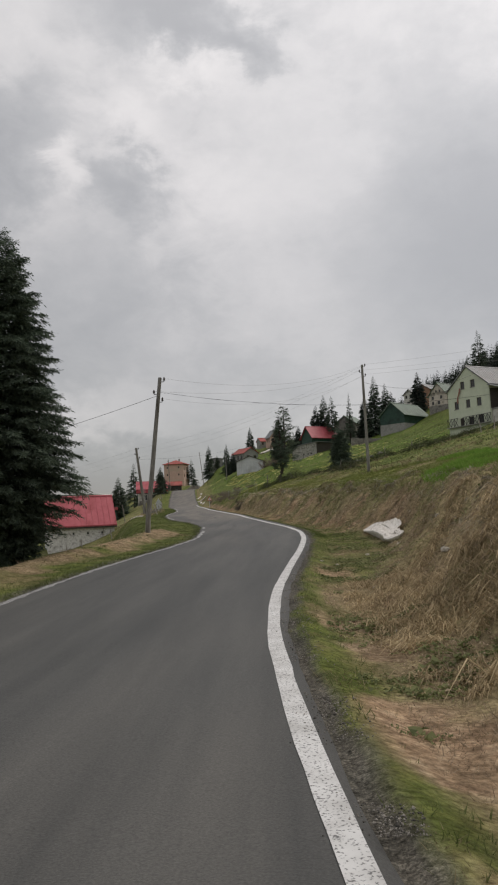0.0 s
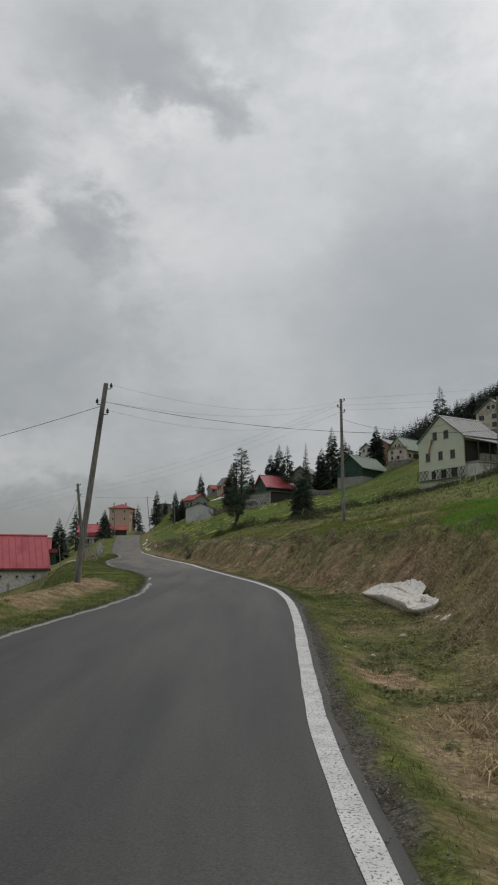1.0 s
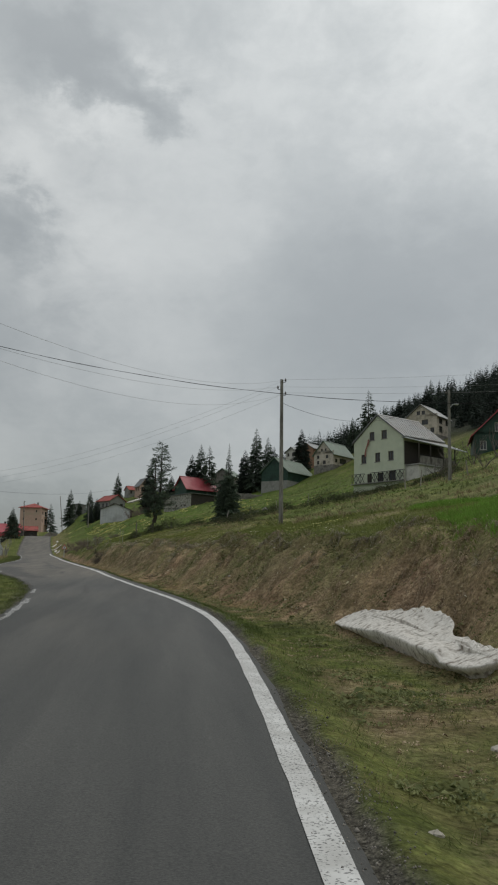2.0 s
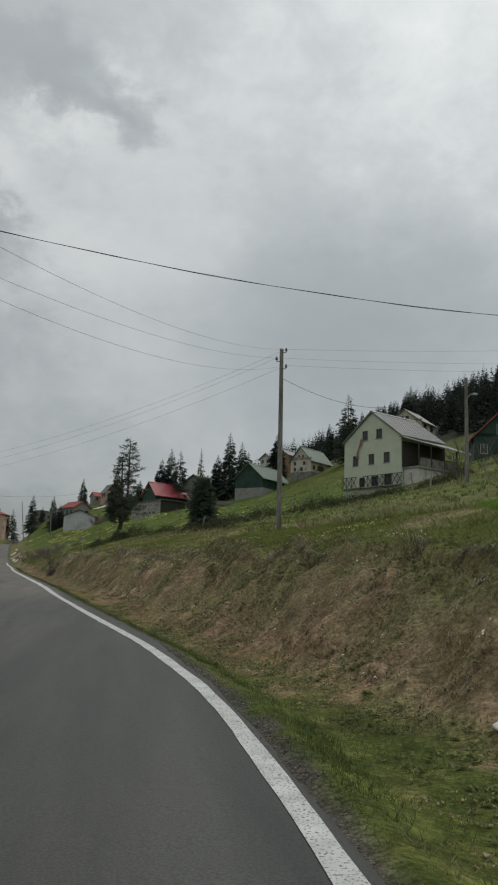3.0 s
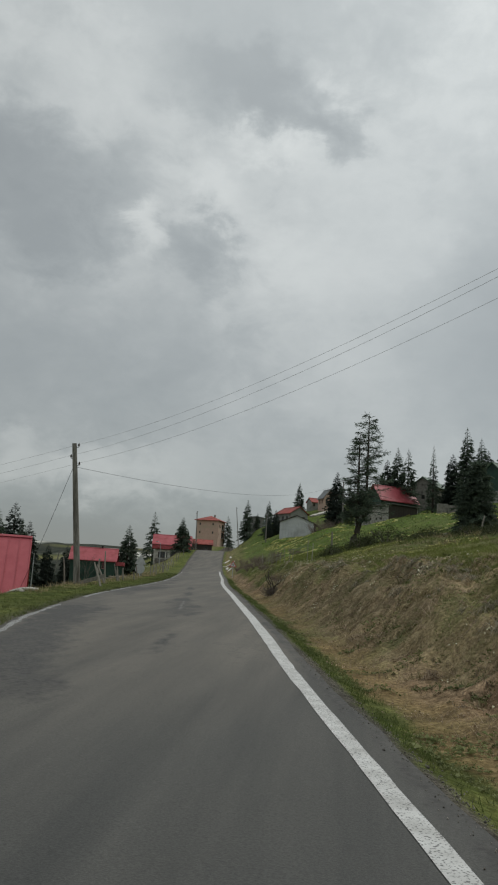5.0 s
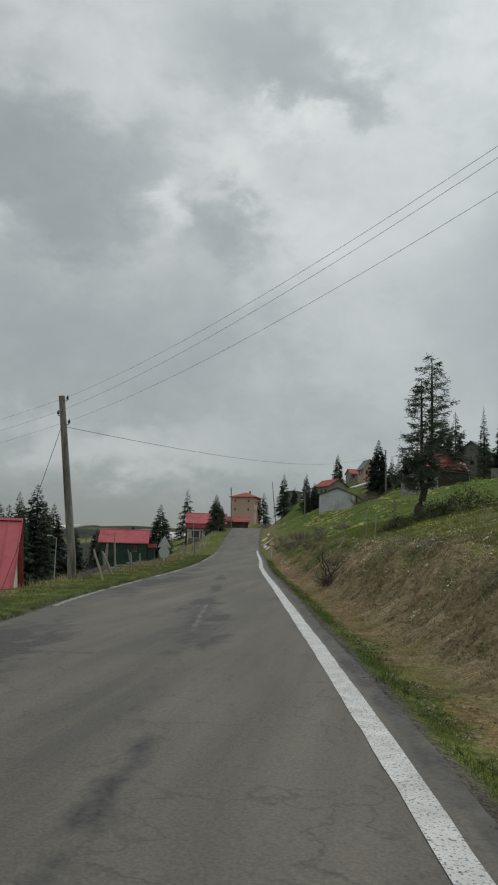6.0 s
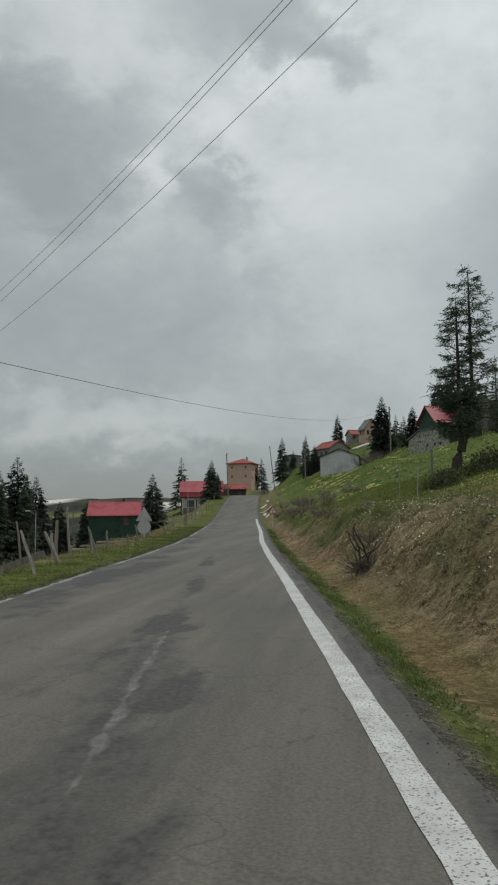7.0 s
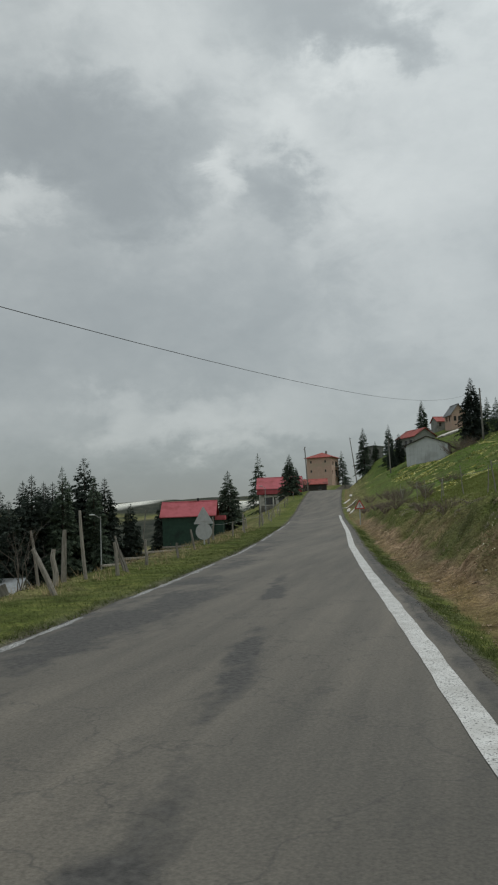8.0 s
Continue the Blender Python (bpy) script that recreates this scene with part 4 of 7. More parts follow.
def spruce(place, height, radius, seed, whorls=26, per=7, spacing=0.3, label="dark green spruce tree on the slope", yaw=0.0, mat=None, trunk_lean=(0, 0), **shape):
    ob = thing("spruce_tree", place, yaw, label, "tree")
    v, faces = spruce_arrays(height, radius, seed, whorls, per, spacing, **shape)
    v[:, 0] += trunk_lean[0] * (np.maximum(v[:, 2], 0) / height) ** 1.5
    v[:, 1] += trunk_lean[1] * (np.maximum(v[:, 2], 0) / height) ** 1.5
    mesh_part("crown", v, faces, mat or M_NEEDLE, ob)
    bm = bmesh.new()
    steps = 7
    tube(bm, [(trunk_lean[0] * (t / steps) ** 1.5, trunk_lean[1] * (t / steps) ** 1.5, -0.6 + (height * 0.97 + 0.6) * t / steps) for t in range(steps + 1)],
         [height * 0.017 * (1 - 0.93 * t / steps) + 0.008 for t in range(steps + 1)], 8)
    part("trunk", bm, M_BARK, ob)
    return ob


def copy_spruce(src, place, yaw, scale, label=""):
    ob = copy_thing(src, pose(*place, 0, 0, yaw) @ Matrix.Diagonal((scale, scale, scale, 1)))
    if label:
        ob["label"] = label
    return ob


# ---- houses ----
def wall_panel(bm, width, height, holes, thick, gable=0.0, below=1.2):
    """A wall in x and z that starts at y = 0, with real openings; holes: x0, z0, x1, z1."""
    xs = sorted({0.0, width, *(h[0] for h in holes), *(h[2] for h in holes)})
    zs = sorted({-below, height, *(h[1] for h in holes), *(h[3] for h in holes if h[3] < height)})
    for x0, x1 in zip(xs, xs[1:]):
        for z0, z1 in zip(zs, zs[1:]):
            cx, cz = (x0 + x1) / 2, (z0 + z1) / 2
            if not any(h[0] < cx < h[2] and h[1] < cz < h[3] for h in holes):
                box(bm, (x0, 0, z0), (x1, thick, z1))
    if gable:
        up = [h for h in holes if h[3] > height]
        if not up:
            prism(bm, [(0, height), (width, height), (width / 2, height + gable)], thick)
        else:
            # the gable, cut into upright strips so that its openings stay open
            cuts = sorted({0.0, width / 2, width, *(h[0] for h in up), *(h[2] for h in up)})
            line = lambda x: height + gable * (1 - abs(x - width / 2) / (width / 2))
            for x0, x1 in zip(cuts, cuts[1:]):
                hole = next((h for h in up if h[0] < (x0 + x1) / 2 < h[2]), None)
                spans = [(height, None)] if hole is None else [(hole[3], None)] + ([(height, hole[1])] if hole[1] > height else [])
                for lo, hi in spans:
                    tops = (line(x0), line(x1)) if hi is None else (hi, hi)
                    pts = [(x0, lo), (x1, lo), (x1, max(tops[1], lo + 0.001)), (x0, max(tops[0], lo + 0.001))]
                    prism(bm, pts, thick)


def window(parent, m, x0, z0, x1, z1, frame=None, bar=True, name="window"):
    """A window in an opening of a wall; m takes the wall's own x and z to the house."""
    win = new(name)
    win.parent = parent
    win.empty_display_size = 0.1
    win.matrix_basis = m @ Matrix.Translation((x0, 0.08, z0))
    w, h, f = x1 - x0, z1 - z0, 0.06
    bm = bmesh.new()
    for lo, hi in (((0, 0, 0), (f, 0.07, h)), ((w - f, 0, 0), (w, 0.07, h)), ((f, 0, 0), (w - f, 0.07, f)), ((f, 0, h - f), (w - f, 0.07, h))):
        box(bm, lo, hi)
    if bar:
        box(bm, (w / 2 - 0.025, 0.003, f), (w / 2 + 0.025, 0.067, h - f))
    part("window_frame", bm, frame or M_FRAME, win)
    bm = bmesh.new()
    box(bm, (f, 0.03, f), (w - f, 0.045, h - f))
    part("pane", bm, M_GLASS, win)
    bm = bmesh.new()
    box(bm, (-0.06, -0.12, -0.06), (w + 0.06, 0.02, -0.004))
    part("sill", bm, M_CONCRETE, win)
    return win


def roof_slab(bm, width, depth, eave_z, rise, over=0.35, thick=0.12, half=None):
    """A gable roof over x = 0..width, ridge along y; half: "left" or "right" only."""
    run = width / 2
    slope = rise / run
    for sgn in (-1, 1):
        if half and (half == "left") != (sgn < 0):
            continue
        ex = run + sgn * (run + over)
        ez = eave_z - slope * over
        rx, rz = run, eave_z + rise
        vs = []
        for y in (-over, depth + over):
            for dz in (0.02, 0.02 + thick):
                vs.append((bm.verts.new((ex, y, ez + dz)), bm.verts.new((rx, y, rz + dz))))
        (a0, b0), (a1, b1), (c0, d0), (c1, d1) = vs
        for f in ((a0, b0, b1, a1), (c0, c1, d1, d0), (a1, b1, d1, c1), (a0, c0, d0, b0), (a0, a1, c1, c0), (b0, d0, d1, b1)):
            bm.faces.new(f)


def roof_ribs(parent, width, depth, eave_z, rise, over, count, mat):
    """Standing seams on both roof planes, each a bar of its own on one shared mesh."""
    run = width / 2
    slope = rise / run
    reach = math.hypot(run + over, slope * (run + over))
    bm = bmesh.new()
    box(bm, (0, -0.018, 0), (reach, 0.018, 0.035))
    first = None
    for sgn in (-1, 1):
        for i in range(count + 1):
            y = -over + 0.03 + (depth + 2 * over - 0.06) * i / count
            if first is None:
                ob = first = part("seam", bm, mat, parent)
            else:
                ob = new("seam", first.data)
                ob.parent = parent
            m = Matrix.Translation((run, y, eave_z + rise + 0.138)) @ Matrix.Rotation(0 if sgn > 0 else math.pi, 4, "Z") @ Matrix.Rotation(math.atan(slope), 4, "Y")
            ob.matrix_basis = m


def house(name, place, yaw, width, depth, wall, rise, wall_mat, roof_mat, label, front=(), right=(), left=(), doors=(), base_mat=None, base_h=0.0,
          thick=0.22, frame=None, ribs=0, over=0.35, category="house", side_mat=None, below=1.6, ridge_cap=True):
    """A gabled house: front gable along local x at y = 0, depth along y. Openings as x0, z0, x1, z1 in each wall."""
    ob = thing(name, place, yaw, label, category)
    sides = (
        ("front", front, Matrix.Identity(4), width, rise),
        ("right", right, Matrix.Translation((width, 0, 0)) @ Matrix.Rotation(math.pi / 2, 4, "Z"), depth, 0),
        ("back", (), Matrix.Translation((width, depth, 0)) @ Matrix.Rotation(math.pi, 4, "Z"), width, rise),
        ("left", left, Matrix.Translation((0, depth, 0)) @ Matrix.Rotation(-math.pi / 2, 4, "Z"), depth, 0),
    )
    for which, holes, m, span, gable in sides:
        trim = thick if which in ("right", "left") else 0.0
        bm = bmesh.new()
        holes_in = [tuple(h) for h in holes] + [tuple(d[1:]) for d in doors if d[0] == which]
        wall_panel(bm, span, wall, holes_in, thick, gable, below)
        if trim:
            # side walls butt between the gable walls
            for v in bm.verts:
                v.co.x = min(max(v.co.x, trim), span - trim)
        bmesh.ops.remove_doubles(bm, verts=bm.verts, dist=0.0005)
        w = part("wall", bm, (side_mat if which in ("right", "left") and side_mat else wall_mat), ob)
        w.matrix_basis = m
        for h in holes:
            window(ob, m, *h, frame=frame, bar=(h[2] - h[0]) > 0.5)
        for d in doors:
            if d[0] == which:
                bm = bmesh.new()
                box(bm, (d[1] + 0.003, 0.06, d[2]), (d[3] - 0.003, 0.11, d[4] - 0.003))
                dr = part("door", bm, M_DARKWOOD, ob)
                dr.matrix_basis = m
    if base_mat:
        bm = bmesh.new()
        e = 0.03
        box(bm, (-e, -e, -below - 0.4), (width + e, thick, base_h))
        box(bm, (-e, depth - thick, -below - 0.4), (width + e, depth + e, base_h))
        box(bm, (-e, thick, -below - 0.4), (thick, depth - thick, base_h))
        box(bm, (width - thick, thick, -below - 0.4), (width + e, depth - thick, base_h))
        part("foundation", bm, base_mat, ob)
    bm = bmesh.new()
    roof_slab(bm, width, depth, wall, rise, over)
    roof = part("roof", bm, roof_mat, ob)
    if ribs:
        roof_ribs(roof, width, depth, wall, rise, over, ribs, roof_mat)
    if ridge_cap:
        bm = bmesh.new()
        prism(bm, [(width / 2 - 0.16, wall + rise + 0.08), (width / 2 + 0.16, wall + rise + 0.08), (width / 2 + 0.04, wall + rise + 0.19), (width / 2 - 0.04, wall + rise + 0.19)], depth + 2 * over)
        for v in bm.verts:
            v.co.y -= over
        part("ridge_cap", bm, roof_mat, roof)
    return ob


def add_box(name, lo, hi, mat, parent, label="", bevel=0.0):
    bm = bmesh.new()
    box(bm, lo, hi, bevel=bevel)
    return part(name, bm, mat, parent, label)


# ---- poles and cables ----
def utility_pole(base, top, radius=0.14, insulators=((0.35, 1), (0.75, -1), (1.15, 1)), arm=0.2, label="weathered round wooden utility pole", lean_name="utility_pole"):
    b, t = Vector(base), Vector(top)
    ob = thing(lean_name, base, 0, label, "pole", "utility poles")
    axis = t - b
    bm = bmesh.new()
    n = 8
    tube(bm, [axis * (i / n) - Vector((0, 0, 0.8)) * (1 - min(1, i)) for i in range(n + 1)], [radius * (1.1 - 0.35 * i / n) for i in range(n + 1)], 12)
    part("shaft", bm, M_POLE, ob)
    tips = []
    for drop, sgn in insulators:
        p = axis * (1 - drop / axis.length)
        q = p + Vector((sgn * arm, 0.02, 0.02))
        bm = bmesh.new()
        tube(bm, [p, q, q + Vector((0, 0, 0.1))], 0.016, 6)
        br = part("bracket", bm, M_IRON, ob)
        bm = bmesh.new()
        tube(bm, [q + Vector((0, 0, z)) for z in (0.04, 0.07, 0.1, 0.13, 0.16, 0.2)], (0.03, 0.06, 0.035, 0.055, 0.03, 0.02), 8)
        part("insulator", bm, M_CERAMIC, br)
        tips.append(b + q + Vector((0, 0, 0.14)))
    return ob, tips


def cable(name, a, b, sag, radius, mat, label, steps=28, twist=False):
    a, b = Vector(a), Vector(b)
    bm = bmesh.new()
    pts = []
    for i in range(steps + 1):
        s = i / steps
        pts.append(a.lerp(b, s) - Vector((0, 0, sag * 4 * s * (1 - s))))
    tube(bm, pts, radius, 5)
    if twist:
        fine = []
        for i in range(steps * 4 + 1):
            s = i / (steps * 4)
            p = a.lerp(b, s) - Vector((0, 0, sag * 4 * s * (1 - s)))
            fine.append(p + Vector((0, math.cos(s * 60) * radius * 1.6, math.sin(s * 60) * radius * 1.8)))
        tube(bm, fine, radius * 0.8, 5)
    ob = part(name, bm, mat)
    return tagged(ob, label, "cable", "overhead cables")


# ---- houses uphill ----
def pale_house():
    """The tall pale-green house with a latticed lower storey and a side porch."""
    W, D, wall, rise = 6.56, 5.86, 4.77, 2.42
    ob = house("gabled_house", (18.53, 96.12, 10.18), -58.5, W, D, wall, rise, M_CREAM, M_GREYROOF,
               "pale green plastered gabled house with grey sheet roof", side_mat=M_WHITE, ribs=16, over=0.16,
               front=((2.15, 4.8, 2.8, 5.65), (3.75, 4.8, 4.45, 5.65), (1.02, 2.6, 1.7, 3.5), (2.88, 2.6, 3.55, 3.5), (4.6, 2.6, 5.3, 3.5),
                      (3.2, 0.64, 3.98, 1.5), (4.65, 0.64, 5.5, 1.55)),
               doors=(("front", 1.8, -0.1, 2.45, 1.5),), base_mat=M_CREAM, base_h=0.5)
    # iron lattice in front of the lower windows
    for a, b in ((0.0, 1.72), (2.52, 6.9)):
        rail = new("railing")
        rail.parent = ob
        rail.matrix_basis = Matrix.Translation((a, -0.32, 0.55))
        span, h = b - a, 0.95
        n = max(2, round(span / 0.55))
        for z in (0.0, h):
            bm = bmesh.new()
            box(bm, (0, 0, z), (span, 0.04, z + 0.05))
            part("bar", bm, M_IRON, rail)
        for i in range(n):
            x0, x1 = span * i / n, span * (i + 1) / n
            bm = bmesh.new()
            tube(bm, [(x0, 0.02, 0.05), (x1, 0.02, h)], 0.026, 5)
            tube(bm, [(x0, 0.025, h), (x1, 0.025, 0.05)], 0.026, 5)
            tube(bm, [(x0, 0.02, 0), (x0, 0.02, h)], 0.02, 5)
            part("lattice", bm, M_IRON, rail)
    add_box("floor_slab", (-0.1, -0.4, 0.5), (W + 0.1, -0.034, 0.58), M_CONCRETE, ob)
    # side porch: base, floor, dark boards, posts, rail and lean-to roof
    add_box("porch_base", (W + 0.034, 0.3, -1.6), (W + 1.55, D, 1.9), M_WHITE, ob)
    add_box("porch_floor", (W + 0.03, 0.2, 1.904), (W + 1.7, D + 0.1, 2.05), M_CONCRETE, ob)
    # dark brown boards; their darkness also stands in for the porch shade
    add_box("shaded_board_cladding", (W + 0.004, 0.1, 2.06), (W + 0.06, D - 0.1, 4.3), M_DARKWOOD, ob)
    for y in (0.35, 2.0, 3.8, 5.6):
        add_box("post", (W + 1.5, y, 2.06), (W + 1.6, y + 0.1, 4.02), M_DARKWOOD, ob)
    add_box("porch_rail", (W + 1.52, 0.45, 2.85), (W + 1.58, D - 0.2, 2.92), M_IRON, ob)
    add_box("porch_boards", (W + 1.53, 0.46, 2.1), (W + 1.57, D - 0.2, 2.8), M_STONE, ob)
    bm = bmesh.new()
    q = [(W - 0.02, -0.25, 4.6), (W + 0.45, -0.25, 4.5), (W + 3.1, D - 0.3, 3.4), (W - 0.02, D + 0.1, 4.6)]
    lo = [bm.verts.new(p) for p in q]
    hi = [bm.verts.new((p[0], p[1], p[2] + 0.09)) for p in q]
    bm.faces.new(lo[::-1])
    bm.faces.new(hi)
    for i in range(4):
        bm.faces.new((lo[i], lo[(i + 1) % 4], hi[(i + 1) % 4], hi[i]))
    porch = part("porch_roof", bm, M_GREYROOF, ob)
    bm = bmesh.new()
    tube(bm, [(W + 0.48, -0.26, 4.54), (W + 3.14, D - 0.28, 3.44)], 0.06, 6)
    part("gutter", bm, M_WHITESHEET, porch, "white gutter")
    # a long cloth draped down the facade between the windows
    bm = bmesh.new()
    rows = []
    for k in range(12):
        s = k / 11
        cx = 2.12 - 0.5 * s + 0.06 * math.sin(7 * s)
        half = 0.05 + 0.07 * math.sin(math.pi * min(1, 1.15 * s)) + 0.03 * math.sin(9 * s)
        rows.append([bm.verts.new((cx + half * i / 3, -0.1 - 0.04 * math.sin(2.4 * i + 3 * s), 4.95 - 1.7 * s)) for i in range(-3, 4)])
    for a, b in zip(rows, rows[1:]):
        for i in range(6):
            bm.faces.new((a[i], a[i + 1], b[i + 1], b[i]))
    flag = part("hanging_cloth", bm, M_FLAG, ob, "red cloth hanging on the facade")
    flag.modifiers.new("thick", "SOLIDIFY").thickness = 0.02
    return ob


pale_house()
house("white_house", (31.34, 184.35, 24.4), -45, 4.8, 7.9, 2.4, 2.7, M_BEIGE, M_GREENROOF, "beige two-storey house with a pale green sheet roof",
      front=((0.7, 0.3, 1.3, 1.05), (2.2, 0.3, 2.9, 1.05), (0.7, 1.5, 1.3, 2.2), (2.9, 1.5, 3.5, 2.2), (1.75, 3.0, 2.15, 3.55), (2.65, 3.0, 3.05, 3.55)),
      right=((0.7, 0.6, 1.6, 1.4), (2.4, 0.5, 5.0, 1.6), (5.8, 0.6, 6.8, 1.4)), base_mat=M_STONE, base_h=0.1, below=2.5)
cream = house("cream_house", (44.4, 162.36, 27.7), -45, 6.4, 5.6, 3.2, 2.3, M_BEIGE, M_GREYROOF, "cream three-storey house with grey roof and brown windows",
      front=((0.6, 1.7, 1.7, 2.6), (3.3, 1.8, 4.6, 2.7), (0.6, 0.2, 1.7, 1.1), (3.3, 0.2, 4.5, 1.1), (5.0, 0.2, 5.8, 1.1), (2.3, 3.7, 3.0, 4.4), (3.3, 3.7, 4.0, 4.4)),
      right=((0.8, 0.3, 2.2, 1.5), (0.8, 1.9, 2.2, 2.9), (3.5, 1.9, 4.9, 2.9)), base_mat=M_STONE, base_h=-0.2, below=3.0)
house("green_barn", (19.93, 181.77, 20.5), -40, 6.2, 10.5, 1.9, 2.8, M_GREENWALL, M_GREENROOF, "dark green sheet barn with a pale green roof on concrete footing",
      base_mat=M_CONCRETE, base_h=0.0, below=2.5, ribs=12, category="barn")
house("brick_cottage", (33.2, 215.0, 30.2), -45, 4.5, 5.0, 2.4, 1.4, M_BRICK, M_GREYROOF, "small brown brick cottage among spruces", front=((0.8, 0.6, 1.5, 1.5), (2.6, 0.6, 3.3, 1.5)), below=2.5)
house("white_cottage", (30.2, 216.0, 29.6), -45, 3.4, 5.0, 2.2, 1.2, M_WHITE, M_GREYROOF, "small white cottage behind the green barn", front=((0.5, 1.2, 1.1, 2.0), (1.9, 1.2, 2.5, 2.0)), below=3.0)


def stone_barn():
    """A low rubble barn whose roof is steep at one end and nearly level over the rest."""
    W, D, t = 7.9, 6.4, 0.3
    ob = thing("stone_barn", (0.2, 179.3, 13.66), -50, "low limewashed rubble barn with a dark timber side", "barn")
    top = ((0.0, 1.85), (2.2, 2.9), (W, 3.15))
    for y in (0.0, D - t):
        bm = bmesh.new()
        prism(bm, [(0, -2.4), (W, -2.4), (W, top[2][1]), top[1], top[0]], t)
        for v in bm.verts:
            v.co.y += y
        bmesh.ops.recalc_face_normals(bm, faces=bm.faces)
        part("wall", bm, M_RUBBLE, ob)
    add_box("wall", (0.0, t, -2.4), (t, D - t, 1.8), M_RUBBLE, ob)
    add_box("timber_wall", (W - t, t, -2.4), (W, D - t, 3.1), M_DARKWOOD, ob, "dark upright boards")
    for k in range(12):
        add_box("board", (W + 0.002, 0.05 + k * 0.525, -1.0), (W + 0.03, 0.5 + k * 0.525, 3.02), M_DARKWOOD, ob)
    bm = bmesh.new()
    prism(bm, [(-0.3, 1.74), (2.15, 2.93), (W + 0.35, 3.19), (W + 0.35, 3.3), (2.12, 3.05), (-0.3, 1.86)], D + 0.5)
    for v in bm.verts:
        v.co.y -= 0.25
    bmesh.ops.recalc_face_normals(bm, faces=bm.faces)
    part("roof", bm, M_GREYROOF, ob)
    # dark panels set on the wall in place of small shaded openings
    for x in (3.6, 5.0, 6.1):
        add_box("opening_panel", (x, -0.02, 0.75), (x + 0.36, 0.02, 1.1), M_DARKWOOD, ob, "dark panel standing in for a small opening")


stone_barn()
house("red_roof_barn", (2.57, 195.5, 17.6), -55, 4.24, 8.3, 2.3, 2.48, M_GREENWALL, M_RED, "green timber barn with a bright red sheet roof", base_mat=M_STONE, base_h=0.2, below=2.5, category="barn", over=0.4)
house("olive_house", (11.0, 204.9, 19.9), -30, 5.8, 6.2, 3.8, 1.9, M_STONE, M_GREENROOF, "grey house with an olive green roof behind spruces", front=((0.7, 1.5, 1.4, 2.3), (2.6, 1.5, 3.3, 2.3)), right=((1.0, 1.4, 2.0, 2.3),), below=3.0)


def tin_shed():
    x0 = -13.75
    ob = house("tin_shed", (x0, 203.0, 12.7), -4, 6.6, 5.0, 2.75, 1.3, M_WHITESHEET, M_DARKWOOD, "white sheet-metal shed with a dark low gable roof", category="shed", below=2.5, over=0.3, ridge_cap=False)
    bm = bmesh.new()
    for i in range(1, 11):
        box(bm, (0.6 * i - 0.015, -0.02, -0.8), (0.6 * i + 0.015, -0.003, 2.7))
    part("sheet_seams", bm, M_ZINC, ob)
    bm = bmesh.new()
    prism(bm, [(6.63, 2.75), (8.6, 1.5), (8.6, 1.38), (6.63, 2.6)], 5.0)
    part("lean_to_roof", bm, M_DARKWOOD, ob)
    add_box("lean_to_wall", (6.63, 0.6, -1.5), (8.3, 4.8, 1.45), M_DARKWOOD, ob)
    return ob


tin_shed()
house("village_house", (-13.6, 234.0, 17.7), 35, 4.8, 6.6, 2.5, 1.5, M_CONCRETE, M_REDTILE, "grey village house with a faded red roof", front=((1.0, 0.8, 1.9, 1.8), (3.2, 0.8, 4.1, 1.8)),
      left=((0.8, 0.8, 1.8, 1.8), (2.8, 0.8, 3.8, 1.8), (4.6, 0.8, 5.6, 1.8)), below=2.5)
house("hill_house", (-10.86, 258.6, 23.3), -62, 3.0, 3.0, 2.05, 1.05, M_CONCRETE, M_REDTILE, "small grey hillside house with a red roof", right=((0.4, 0.9, 1.0, 1.7), (1.9, 0.1, 2.5, 1.7)), below=3.0, over=0.25)
house("peach_house", (-6.3, 249.5, 23.7), 24, 3.2, 3.6, 2.3, 2.0, M_PEACH, M_GREYROOF, "peach-coloured house with a steep grey roof", front=((0.5, 0.8, 1.1, 1.8), (1.5, 0.8, 2.1, 1.8), (2.4, 0.8, 2.9, 1.8)), left=((0.8, 0.8, 1.4, 1.8), (2.2, 0.8, 2.8, 1.8)), below=3.0)
house("flat_house", (-26.0, 258.0, 18.6), 8, 4.2, 4.6, 2.0, 0.3, M_CONCRETE, M_GREYROOF, "low grey concrete house on the crest", front=((0.6, 0.6, 1.4, 1.5), (2.4, 0.6, 3.2, 1.5)), base_mat=M_CONCRETE, base_h=0.0, below=3.5)


